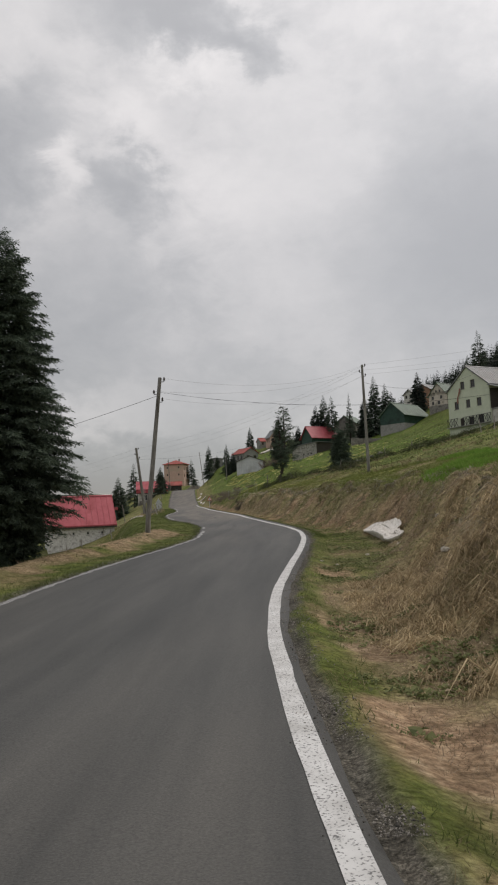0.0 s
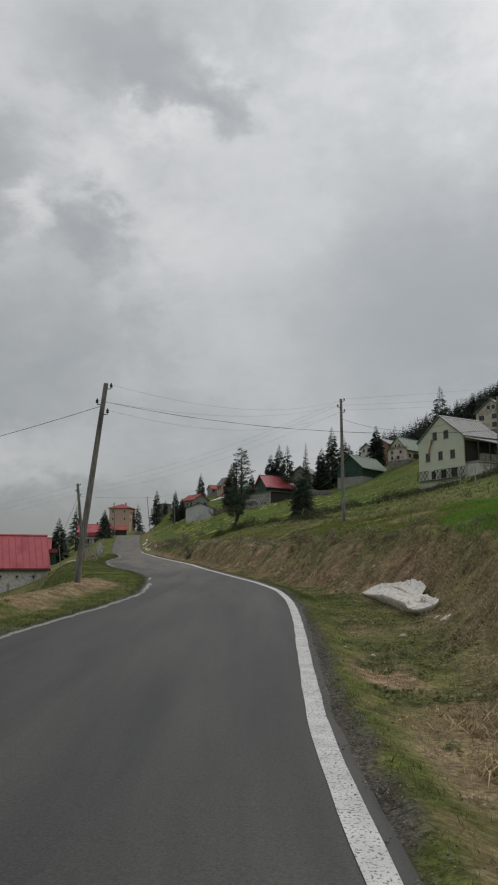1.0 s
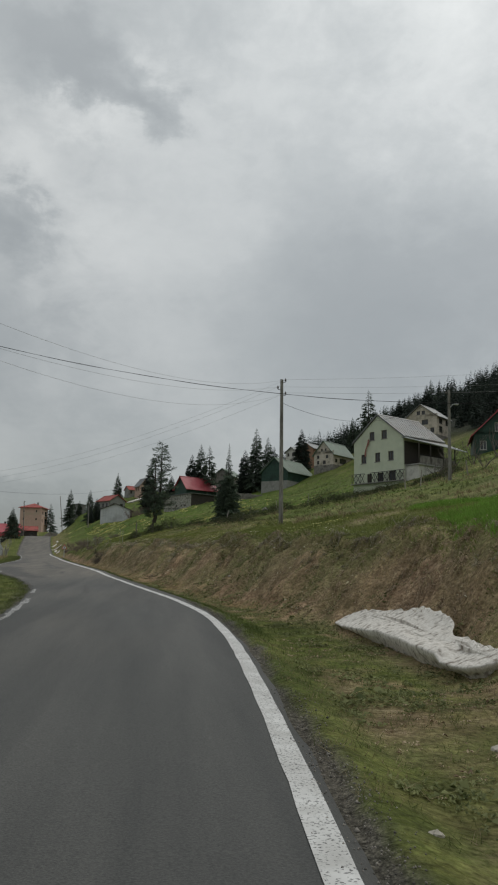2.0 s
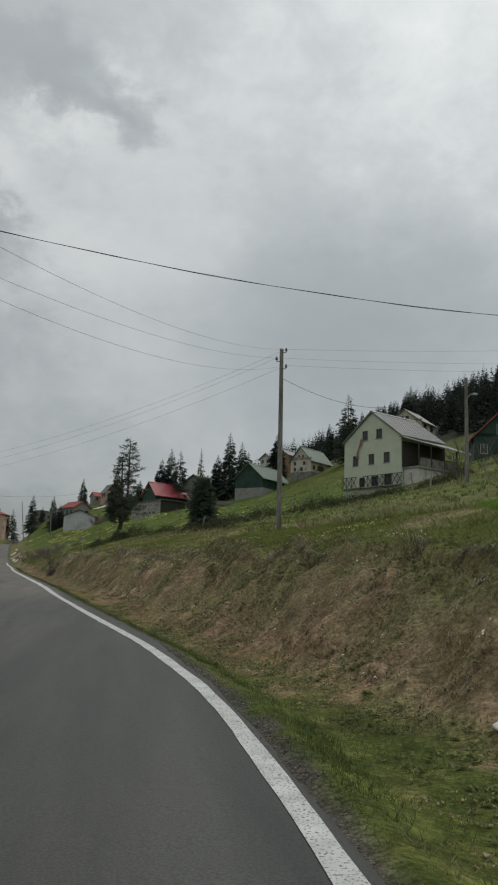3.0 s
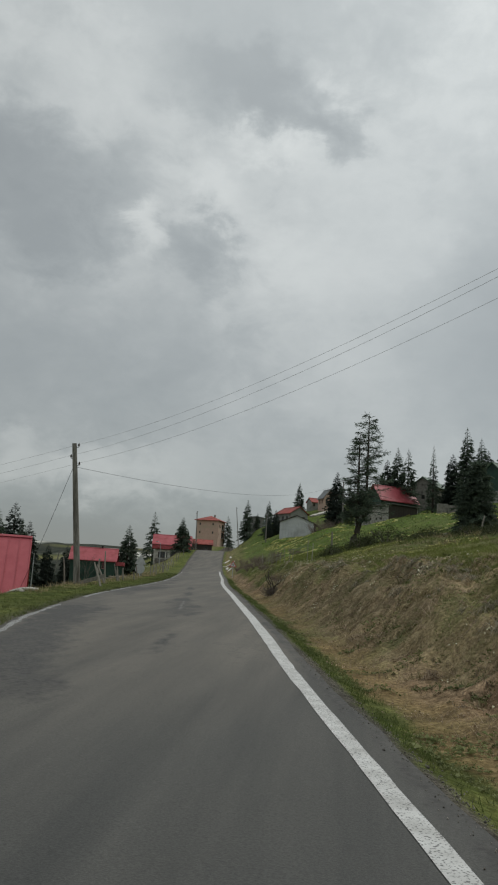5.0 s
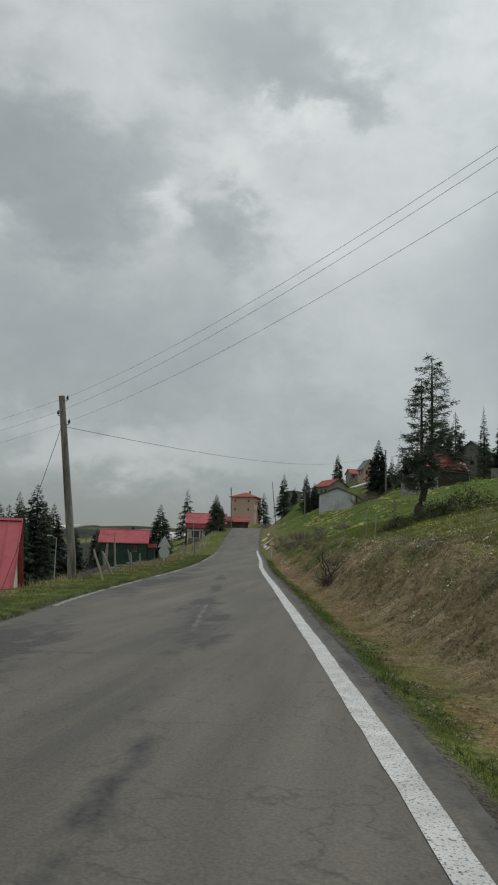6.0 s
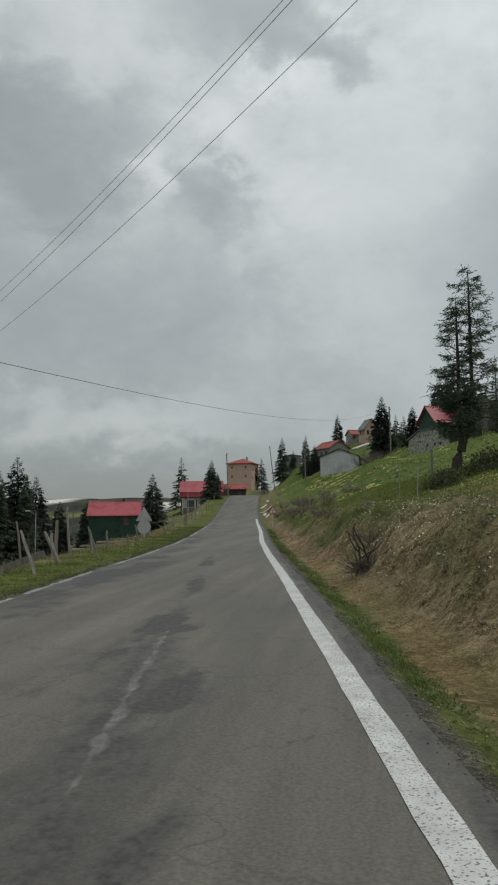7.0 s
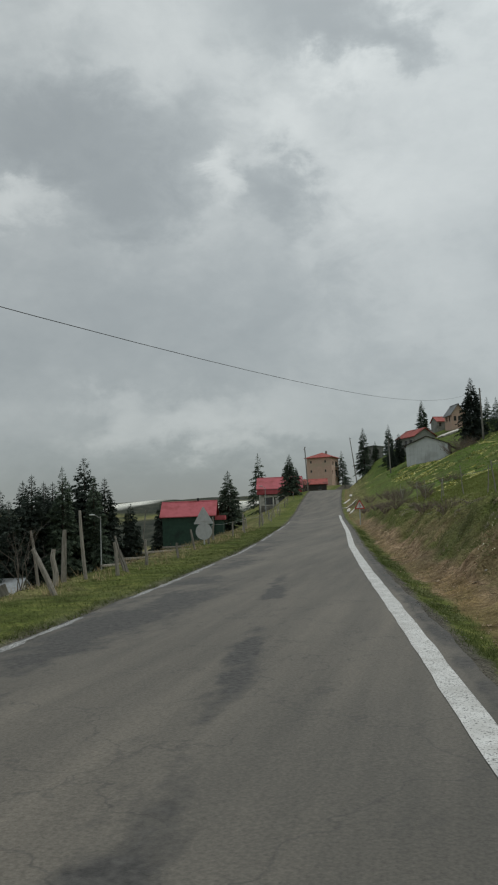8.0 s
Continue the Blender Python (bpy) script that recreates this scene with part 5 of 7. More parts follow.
# ---- houses downhill and on the crest ----
def peach_tower():
    """The three-storey house with a hipped red roof."""
    W = D = 7.8
    wall = 8.6
    ob = thing("hip_roof_house", (-49.7, 315.9, 15.0), -8, "peach plastered three-storey house with hipped red roof", "house")
    holes_f = [(x, 1.5 + 2.8 * k, x + 0.5, 2.2 + 2.8 * k) for k in (1, 2) for x in (1.1, 5.6)]
    holes_r = [(0.7, 6.4, 1.5, 7.4), (0.7, 3.6, 1.5, 4.7), (4.0, 3.2, 6.4, 5.0), (4.0, 6.0, 6.4, 7.6), (2.3, 6.4, 3.0, 7.4)]
    for holes, m in ((holes_f, Matrix.Identity(4)), (holes_r, Matrix.Translation((W, 0, 0)) @ Matrix.Rotation(math.pi / 2, 4, "Z")),
                     ((), Matrix.Translation((W, D, 0)) @ Matrix.Rotation(math.pi, 4, "Z")), ((), Matrix.Translation((0, D, 0)) @ Matrix.Rotation(-math.pi / 2, 4, "Z"))):
        bm = bmesh.new()
        wall_panel(bm, W, wall, holes, 0.24, 0, 3.0)
        for v in bm.verts:
            v.co.x = min(v.co.x, W - 0.25)
        w = part("wall", bm, M_PEACH, ob)
        w.matrix_basis = m
        for h in holes:
            window(ob, m, *h)
    bm = bmesh.new()
    o, top = 0.6, wall + 1.9
    for dz in (0.0,):
        b = [bm.verts.new(p) for p in ((-o, -o, wall), (W + o, -o, wall), (W + o, D + o, wall), (-o, D + o, wall))]
        u = [bm.verts.new((v.co.x, v.co.y, wall + 0.14)) for v in b]
        a = bm.verts.new((W / 2, D / 2, top))
        bm.faces.new(b[::-1])
        for i in range(4):
            j = (i + 1) % 4
            bm.faces.new((b[i], b[j], u[j], u[i]))
            bm.faces.new((u[i], u[j], a))
    roof = part("roof", bm, M_REDTILE, ob)
    add_box("chimney", (W * 0.62, D * 0.5, wall + 0.9), (W * 0.62 + 0.5, D * 0.5 + 0.5, wall + 2.3), M_CONCRETE, roof)
    add_box("balcony", (W + 0.004, 3.8, 2.9), (W + 1.1, 6.6, 3.05), M_CONCRETE, ob)
    add_box("balcony", (W + 0.004, 3.8, 5.7), (W + 1.1, 6.6, 5.85), M_CONCRETE, ob)
    return ob


peach_tower()


def green_house():
    """The dark green gabled house above the orchard."""
    ob = house("green_gabled_house", GREEN_AT, -18, 5.1, 6.0, 2.0, 2.45, M_GREENWALL, M_RED, "dark green timber house with red roof and pale windows",
               front=((0.6, 0.3, 1.3, 1.3), (3.6, 0.3, 4.3, 1.3), (2.2, 2.3, 2.9, 3.3)), below=3.0, over=0.4, frame=M_WHITEFRAME)
    for x0, z0, x1, z1 in ((0.66, 0.36, 1.24, 1.24), (3.66, 0.36, 4.24, 1.24), (2.26, 2.36, 2.84, 3.24)):
        add_box("curtain", (x0, 0.17, z0), (x1, 0.19, z1), M_WHITE, ob, "pale curtain")


GREEN_AT = (32.83, 100.3, 15.15)
green_house()


def veranda_house():
    W, D = 6.0, 7.4
    ob = house("veranda_house", (-42.0, 220.9, 6.6), -80, W, D, 3.9, 1.9, M_WHITE, M_RED, "white house with red roof and an open pillared ground floor",
               right=((0.9, 0.9, 2.9, 2.2), (3.5, 0.9, 5.6, 2.2)), base_mat=M_STONE, base_h=0.7, below=3.0, over=0.5)
    add_box("fascia", (W + 0.3, -0.4, 2.75), (W + 0.42, D + 0.4, 3.55), M_RED, ob)
    add_box("veranda_ceiling", (W + 0.004, -0.3, 2.62), (W + 0.3, D + 0.3, 2.75), M_DARKWOOD, ob)
    for y in (0.0, 2.4, 4.8, 7.1):
        add_box("pillar", (W + 0.12, y, -1.5), (W + 0.38, y + 0.26, 2.61), M_WHITE, ob)
    add_box("chimney", (W * 0.35, D * 0.55, 4.6), (W * 0.35 + 0.4, D * 0.55 + 0.4, 6.5), M_DARKWOOD, ob)
    return ob


veranda_house()
house("low_red_house", (-42.2, 266.5, 11.2), -80, 5.0, 5.6, 1.9, 1.2, M_DARKWOOD, M_REDTILE, "low dark house with a faded red roof by the road crest", right=((0.8, 0.6, 1.6, 1.4), (3.6, 0.6, 4.4, 1.4)), below=2.0)
gh = house("red_roof_cabin", (-53.6, 200.9, 2.35), -78, 6.0, 8.3, 3.5, 2.2, M_GREENWALL, M_RED, "dark green timber cabin with a red sheet roof", right=((5.9, 1.9, 6.6, 3.0),), below=2.5, over=0.4, frame=M_RED)
add_box("annex", (2.2, 8.304, -2.0), (5.2, 9.7, 2.6), M_GREENWALL, gh)
add_box("annex_roof", (2.0, 8.42, 2.604), (5.5, 10.0, 3.3), M_RED, gh)
add_box("chimney", (2.8, 5.4, 5.4), (3.1, 5.7, 6.3), M_IRON, gh)


def lime_barn():
    W, D = 6.2, 6.7
    d = Vector((math.cos(radians(-70)), math.sin(radians(-70)), 0))
    o = Vector((-24.95, 82.1, -0.75)) - d * W
    ob = house("stone_cattle_barn", tuple(o), -70, W, D, 2.3, 2.9, M_LIMED, M_RED, "limewashed stone barn with a large red sheet roof",
               right=tuple((0.95 + 1.45 * i, 1.25, 1.25 + 1.45 * i, 1.6) for i in range(4)), below=1.5, over=0.25, ribs=12, category="barn", frame=M_WHITEFRAME)
    add_box("eave_board", (W + 0.25, -0.25, 1.93), (W + 0.31, D + 0.25, 2.08), M_DARKWOOD, ob)
    return ob


lime_barn()
house("valley_house", (-66.0, 160.0, -6.0), -80, 6.0, 9.0, 3.0, 1.5, M_WHITE, M_ZINC, "white valley house with a pale tin roof below the trees", right=((1.0, 1.0, 2.0, 2.0), (4.0, 1.0, 5.0, 2.0)), below=3.0)
house("brown_shed", (-21.5, 97.5, -1.6), -75, 3.0, 5.0, 1.4, 0.5, M_BRICK, M_CONCRETE, "low brown shed half sunk behind the verge", below=2.0, category="shed")


# ---- trees ----
spruce((-8.5, 23.6, 0.0), 10.5, 3.1, 11, 110, 10, 0.036, skirt=0.72, label="large dense spruce tree beside the road", twig=0.4, sub=3, bare=0.03, gaps=0.03, droop=0.22, taper=0.76, thin=0.22, clump=0.16)
spruce((-12.3, 27.5, -0.5), 11.6, 3.0, 12, 80, 9, 0.06, skirt=0.4, label="large dense spruce tree behind another by the road", twig=0.45, sub=2, bare=0.03, gaps=0.05, droop=0.34, taper=0.75, clump=0.12)
spruce((-11.9, 21.0, -0.6), 10.0, 3.0, 13, 76, 9, 0.065, skirt=0.4, label="large dense spruce tree beside the road", twig=0.45, sub=2, bare=0.03, gaps=0.05, taper=0.75, clump=0.12)


def airy_branches(axis, height, lo, hi, count, reach, seed, tuft=46, shape=0.6):
    """Long thin boughs with needle tufts on their outer parts; returns needle quads and bare wood."""
    r = np.random.default_rng(seed)
    vs, bm = [], bmesh.new()
    for i in range(count):
        f = lo + (hi - lo) * (i + r.random()) / count
        ang = r.uniform(0, 6.283)
        ln = reach * ((1 - f) ** shape * r.uniform(0.6, 1.15) + 0.1)
        d = np.array((math.cos(ang), math.sin(ang), 0.0))
        root = np.array(axis(f))
        rise, sag = r.uniform(0.0, 0.35) + 0.5 * max(0.0, f - 0.75), r.uniform(0.15, 0.5)
        line = lambda s: root + d * (ln * s) + np.array((0, 0, 1.0)) * ln * (rise * s - sag * s * s + 0.25 * s**4)
        tube(bm, [line(s) for s in (0, 0.35, 0.7, 1.0)], (0.028 * (1.2 - f), 0.02 * (1.2 - f), 0.014, 0.006), 4)
        k = int(tuft * (0.4 + ln / reach))
        s = 1 - 0.72 * r.random(k) ** 1.4
        o = np.array([line(q) for q in s])
        side = np.array((-d[1], d[0], 0.0))
        w = d * r.uniform(0.1, 0.9, (k, 1)) + side * r.normal(0, 0.75, (k, 1)) + np.array((0, 0, 1.0)) * r.normal(-0.12, 0.32, (k, 1))
        w /= np.linalg.norm(w, axis=1, keepdims=True)
        w *= r.uniform(0.16, 0.36, (k, 1)) * (1.15 - 0.55 * s[:, None])
        c = np.cross(w, r.normal(0, 1, (k, 3)))
        c *= 0.021 / (np.linalg.norm(c, axis=1, keepdims=True) + 1e-6)
        for j in range(2):
            p = o + w * 0.7 * j + r.normal(0, 0.025, (k, 3))
            e = p + w
            m = p * 0.45 + e * 0.55
            vs.append(np.stack([p, m + c, e, m - c], 1).reshape(-1, 3))
    v = np.concatenate(vs)
    return v, np.arange(len(v)).reshape(-1, 4), bm


def old_spruce():
    """The tall thinning spruce with two leaders over a leaning bare foot."""
    base = Vector((-1.55, 98.0, 5.45))
    ob = thing("old_spruce_tree", tuple(base), 0, "tall thinning old spruce with two leaders on the meadow edge", "tree")
    top = 9.2

    def axis(f, k):
        foot = 0.6 * min(1, f / 0.22) ** 1.3
        apart = min(1, max(0, f - 0.16) / 0.12)
        return Vector((-0.1 + foot + (0.3 if k else -0.28) * apart, 0.15 * k * apart, (top if k else top * 0.86) * f))

    for k in range(2):
        bm = bmesh.new()
        start = 0.0 if k else 0.14
        fs = [start + (1 - start) * i / 12 for i in range(13)]
        tube(bm, [axis(f, k) - Vector((0, 0, 0.5 if f == 0 else 0)) for f in fs], [(0.105 + 0.15 * (1 - min(1.0, f / 0.34)) ** 0.7) * (1 - f) ** 0.6 + 0.015 for f in fs], 9)
        part("trunk", bm, M_BARK, ob)
    for k, count, reach, seed in ((0, 52, 1.55, 21), (1, 82, 2.1, 22)):
        v, f, wood = airy_branches(lambda q: axis(q, k), top, 0.27, 0.985, count, reach * 0.94, seed, 34, 0.5)
        mesh_part("crown", v, f, M_NEEDLE, ob)
        part("bough_wood", wood, M_BARK, ob)
    v, f, wood = airy_branches(lambda q: axis(q, 0), top, 0.22, 0.48, 34, 0.9, 29, 52, 0.2)
    mesh_part("crown", v, f, M_NEEDLE, ob)
    part("bough_wood", wood, M_BARK, ob)
    rr = random.Random(5)
    for i in range(22):
        fz = rr.uniform(0.3, 0.72)
        a = axis(fz, i % 2)
        ang = rr.uniform(2.2, 4.1) if i % 3 else rr.uniform(0, 6.28)
        ln = rr.uniform(1.2, 2.0)
        bm = bmesh.new()
        tube(bm, [a + Vector((math.cos(ang) * ln * s, math.sin(ang) * ln * s, 0.3 * ln * s - 0.35 * ln * s * s)) for s in (0, 0.4, 0.7, 1)], (0.028, 0.02, 0.013, 0.005), 5)
        for g in (0.5, 0.7, 0.85):
            p = a + Vector((math.cos(ang) * ln * g, math.sin(ang) * ln * g, 0.3 * ln * g - 0.35 * ln * g * g))
            tube(bm, [p, p + Vector((rr.uniform(-0.2, 0.2), rr.uniform(-0.2, 0.2), rr.uniform(-0.22, 0.05)))], (0.01, 0.004), 4)
        part("bare_branch", bm, M_BARK, ob)


old_spruce()
spruce((5.5, 92.5, 6.75), 4.05, 1.55, 31, 46, 9, 0.055, label="broad dark young spruce above the shrubs", twig=0.34, sub=2, bare=0.03, gaps=0.03, taper=0.45, thin=0.34)
spruce(at_ground(13.6, 187, 0.3), 12.2, 1.5, 47, 46, 7, 0.12, label="slim tall spruce behind a broad young one", twig=0.5, sub=2, gaps=0.08, taper=0.8, thin=0.42)

kinds = [
    spruce(at_ground(19.74, 190, 0.3), 14.2, 3.3, 41, 52, 8, 0.15, twig=0.66, sub=2, gaps=0.05, taper=0.92, thin=0.44, clump=0.25),
    spruce(at_ground(31.4, 200, 0.3), 10.8, 3.1, 42, 48, 8, 0.13, twig=0.64, sub=2, gaps=0.03, taper=0.9, thin=0.46, clump=0.15, mat=M_NEEDLE_FAR, label="dense dark spruce above the barn"),
    spruce(at_ground(-44.0, 205, 0.3), 10.9, 3.8, 43, 46, 8, 0.15, twig=0.68, sub=2, gaps=0.04, taper=0.95, thin=0.46, clump=0.15, label="dense spruce beside a veranda house"),
    spruce(at_ground(-46.9, 240, 0.3), 13.4, 3.7, 44, 30, 8, 0.15, twig=0.66, sub=2, gaps=0.08, taper=0.9, thin=0.42, clump=0.25, label="open-branched tall spruce behind a house"),
]
heights = (14.2, 10.8, 10.9, 13.4)
SPRUCES = (
    # x, y, height, kind
    (22.26, 190, 10.9, 0), (24.0, 193, 8.5, 1), (17.6, 192, 9.5, 1), (41.7, 179, 13.6, 3), (59.1, 215, 9.3, 1), (56, 218, 9.5, 0), (48.7, 222, 9.6, 0), 
    (8.3, 199, 12.2, 0), (10.1, 197, 11.7, 3), (6.3, 198, 10.0, 1), (-33.2, 205, 6.8, 2), (-34.6, 218, 4.6, 1),
    (-61.8, 168, 14.8, 1), (-54.6, 165, 14.3, 0), (-54.9, 172, 15.6, 1), (-53.3, 175, 12.4, 1), (-52.2, 169, 12.4, 0), (-63.9, 178, 14.2, 1), (-50.8, 178, 8.2, 1),
    (-58.3, 164, 14.5, 1), (-62.8, 164, 14.0, 1), (-55.9, 168.5, 13.4, 1), (-60.4, 171, 14.2, 1), (-59.2, 160, 11.8, 1), (-57.5, 168, 13.2, 1), (-66.0, 172, 12.0, 1), (-59.4, 214, 9.0, 1), (-12.4, 249, 8.2, 0), (-25.6, 252, 10.2, 0), (-23.6, 258, 4.6, 3),
    (-18.8, 236, 8.0, 0), (-16.0, 222, 5.6, 1), (-17.2, 219, 4.4, 1), (-3.0, 210, 10.4, 1), (-39.8, 322, 10.2, 3), (-0.4, 215, 5.8, 3), (1.9, 200, 6.4, 1),
    (0.6, 206, 5.5, 3), (63.0, 205, 10.0, 1), (66.5, 212, 11.0, 0), (54.0, 226, 9.0, 1),
)
for i, (x, y, h, k) in enumerate(SPRUCES):
    copy_spruce(kinds[k], at_ground(x, y, 0.3), 137.5 * i, 1.06 * h / heights[k], ("spruce tree below the road in a dark stand" if x < -45 else ""))


def far_woods():
    """Spruce woods on the hill, too many to count."""
    r = np.random.default_rng(77)
    vs, fs, n = [], [], 0
    shapes = [spruce_arrays(1.0, 0.2, 100 + k, 15, 6, 0.075, twig=0.1, gaps=0.0, droop=0.32, taper=0.9, thin=0.62) for k in range(5)]
    xs, ys = r.uniform(40, 190, 5200), r.uniform(120, 360, 5200)
    for x, y in zip(xs, ys):
        u = x - float(right_line(min(y, 340)))
        ang = math.degrees(math.atan2(x, y - 15))
        ridge = ang <= 20.5 and y > 236
        edge = (66 if ang > 20.5 or ridge else 88) + 8 * math.sin(y * 0.05) * (not ridge)
        if u < edge or y < 135 or u > edge + 70 or r.random() > (0.6 if u < edge + 25 else 0.36):
            continue
        v, f = shapes[r.integers(5)]
        h = r.uniform(7.5, 11.5) if ridge else r.uniform(5.2, 9.2)
        a = r.uniform(0, 6.28)
        c, s = math.cos(a), math.sin(a)
        w = v * h
        w = np.stack([w[:, 0] * c - w[:, 1] * s, w[:, 0] * s + w[:, 1] * c, w[:, 2]], -1) + np.array((x, y, float(ground_z(x, y)) - 0.3))
        vs.append(w)
        fs.append(f + n)
        n += len(w)
    ob = mesh_part("hill_woods", np.concatenate(vs), np.concatenate(fs), M_NEEDLE_FAR)
    tagged(ob, "dense dark spruce woods covering the hillside", "woods", kind="stuff")


far_woods()


def bare_tree(name, place, height, spreadout, seed, label, mat=None, limbs=7, girth=1.0):
    """A leafless tree or shrub of forking limbs."""
    r = random.Random(seed)
    ob = thing(name, place, 0, label, "shrub" if height < 2.5 else "tree")

    def grow(bm, p, d, length, rad, depth):
        q = p + d * length * 0.5 + Vector((r.uniform(-1, 1), r.uniform(-1, 1), 0)) * length * 0.12
        e = p + d * length
        tube(bm, [p, q, e], (rad, rad * 0.8, rad * 0.6), 5 if depth > 1 else 3)
        if depth:
            for _ in range(3 if depth > 1 else 2):
                nd = (d + Vector((r.uniform(-1, 1), r.uniform(-1, 1), r.uniform(-0.3, 0.7))) * 0.75).normalized()
                grow(bm, e if r.random() < 0.6 else q, nd, length * r.uniform(0.5, 0.75), rad * 0.55, depth - 1)

    for i in range(limbs):
        bm = bmesh.new()
        a = 6.28 * i / limbs + r.uniform(-0.4, 0.4)
        d = Vector((math.cos(a) * spreadout, math.sin(a) * spreadout, 1)).normalized()
        grow(bm, Vector((r.uniform(-0.1, 0.1), r.uniform(-0.1, 0.1), -0.1)), d, height * r.uniform(0.32, 0.5), (height * 0.014 + 0.008) * girth, 3)
        part("limb", bm, mat or M_TWIG, ob)
    return ob


def dead_bush(place):
    """A few thick crooked stems that rise out of a low tangle of dead twigs."""
    r = random.Random(12)
    ob = thing("dead_bush", place, 0, "dark twisted leafless bush at the foot of the bank", "shrub")

    def crooked(bm, p, d, length, rad, steps, wander):
        line = [Vector(p)]
        for k in range(steps):
            d = (d + Vector((r.uniform(-1, 1), r.uniform(-0.6, 0.6), r.uniform(-0.35, 0.6))) * wander).normalized()
            line.append(line[-1] + d * length / steps)
        tube(bm, line, tuple(rad * (1 - 0.6 * k / steps) for k in range(steps + 1)), 6)
        return line

    for x, lean, length, rad, forks in ((-0.05, -0.1, 1.3, 0.036, 2), (0.05, 0.12, 1.35, 0.032, 2), (-0.2, -0.25, 0.8, 0.024, 1), (0.3, 0.5, 0.7, 0.024, 1)):
        bm = bmesh.new()
        line = crooked(bm, (x, r.uniform(-0.1, 0.1), -0.1), Vector((lean, 0.0, 1)).normalized(), length, rad, 9, 0.46)
        for k in range(forks):
            crooked(bm, line[3 + k], Vector((0.8 * (-1) ** k, 0.1, 0.9)).normalized(), length * 0.45, rad * 0.6, 5, 0.4)
        part("stem", bm, M_BARK, ob)
    bm = bmesh.new()
    for k in range(220):
        a = r.uniform(0, 6.28)
        d = Vector((math.cos(a) * 1.2, math.sin(a) * 0.7, r.uniform(-0.1, 0.9))).normalized()
        crooked(bm, (r.uniform(-0.35, 0.5), r.uniform(-0.3, 0.3), r.uniform(-0.05, 0.22)), d, r.uniform(0.2, 0.5), r.uniform(0.005, 0.011), 3, 0.5)
    part("twig_tangle", bm, M_TWIG, ob, "low tangle of thin grey twigs")


dead_bush(at_ground(-5.4, 80.6))
for i, (x, y, h, sp) in enumerate(((23.6, 82.5, 3.4, 0.35), (25.8, 83.0, 3.0, 0.4), (21.4, 80.0, 2.2, 0.5), (28.5, 84, 3.2, 0.4), (20.3, 74.5, 1.8, 0.8), (23.5, 75, 2.0, 0.7))):
    bare_tree("bare_fruit_tree", at_ground(x, y), h, sp, 40 + i, "thin leafless fruit tree on the meadow below a house", None, 4)
for i, (x, y, h) in enumerate(((-9.7, 115, 0.9), (-7.8, 102, 0.8), (-6.9, 96, 0.7), (-10.6, 119, 1.0), (-16.0, 163, 1.5), (-8.6, 128, 1.3), (-9.8, 122, 1.1), (-10.4, 133, 1.4), (-11.5, 140, 1.5), (-12.5, 147, 1.4), (-8.2, 117, 1.0), (-10.0, 146, 1.3), (-14, 158, 1.4), (-6.5, 197, 3.6), (-5.0, 192, 3.4), (-4.2, 200, 3.2), (-7.4, 136, 1.2), (-6.4, 131, 1.0), (-5.3, 83.0, 0.8), (-11.3, 126, 0.8), (-12.3, 131, 0.9), (-13.2, 137, 0.9), (-10.7, 121, 0.7), (-14.4, 144, 1.0), (-15.3, 151, 1.0))):
    bare_tree("bare_thicket", at_ground(x, y), h, 1.0, 60 + i, "brown leafless thicket on the slope", M_THICKET, 26, 0.5)
bare_tree("roadside_bush", at_ground(-32.6, 214), 3.4, 0.7, 91, "leafless bushy tree beside the road crest", None, 8)
bare_tree("verge_sapling", at_ground(-16.0, 86.6), 1.9, 0.16, 92, "thin leafless sapling by the fence", None, 4, 0.4)


def rhododendron(place, wide, deep, high, seed, label="low dark evergreen rhododendron shrub on the meadow"):
    r = np.random.default_rng(seed)
    ob = thing("rhododendron_shrub", place, 0, label, "shrub", "rhododendron shrubs")
    n = int(2600 * wide * deep / 3) + 900
    a, rad = r.uniform(0, 6.283, n), np.sqrt(r.random(n))
    bumps = 1 + 0.25 * np.sin(3 * a + seed) + 0.18 * np.sin(7 * a + 2 * seed)
    x, y = wide * rad * np.cos(a) * bumps, deep * rad * np.sin(a) * bumps
    hz = high * (1 - rad**2.4) * (0.7 + 0.5 * r.random(n)) * (1 + 0.35 * fbm(x + seed, y, 1.3, 2))
    z = np.maximum(hz * r.uniform(0.35, 1.0, n), 0.02)
    z = z + ground_z(place[0] + x, place[1] + y) - place[2]
    p = np.stack([x, y, z], -1)
    d = r.normal(size=(n, 3)) + np.array((0, 0, 0.5))
    d /= np.linalg.norm(d, axis=1, keepdims=True)
    s = np.cross(d, r.normal(size=(n, 3)))
    s /= np.linalg.norm(s, axis=1, keepdims=True)
    ln = r.uniform(0.05, 0.11, (n, 1))
    v = np.stack([p, p + d * ln * 0.5 + s * ln * 0.28, p + d * ln, p + d * ln * 0.5 - s * ln * 0.28], 1).reshape(-1, 3)
    i = np.arange(n) * 4
    mesh_part("leaves", v, np.stack([i, i + 1, i + 2, i + 3], -1), M_RHODO, ob)
    rr = random.Random(seed)
    for k in range(7):
        bm = bmesh.new()
        ang = rr.uniform(0, 6.28)
        tube(bm, [(0, 0, -0.1), (math.cos(ang) * wide * 0.35, math.sin(ang) * deep * 0.35, high * 0.45), (math.cos(ang) * wide * 0.6, math.sin(ang) * deep * 0.6, high * 0.7)], (0.03, 0.022, 0.01), 5)
        part("stem", bm, M_TWIG, ob)


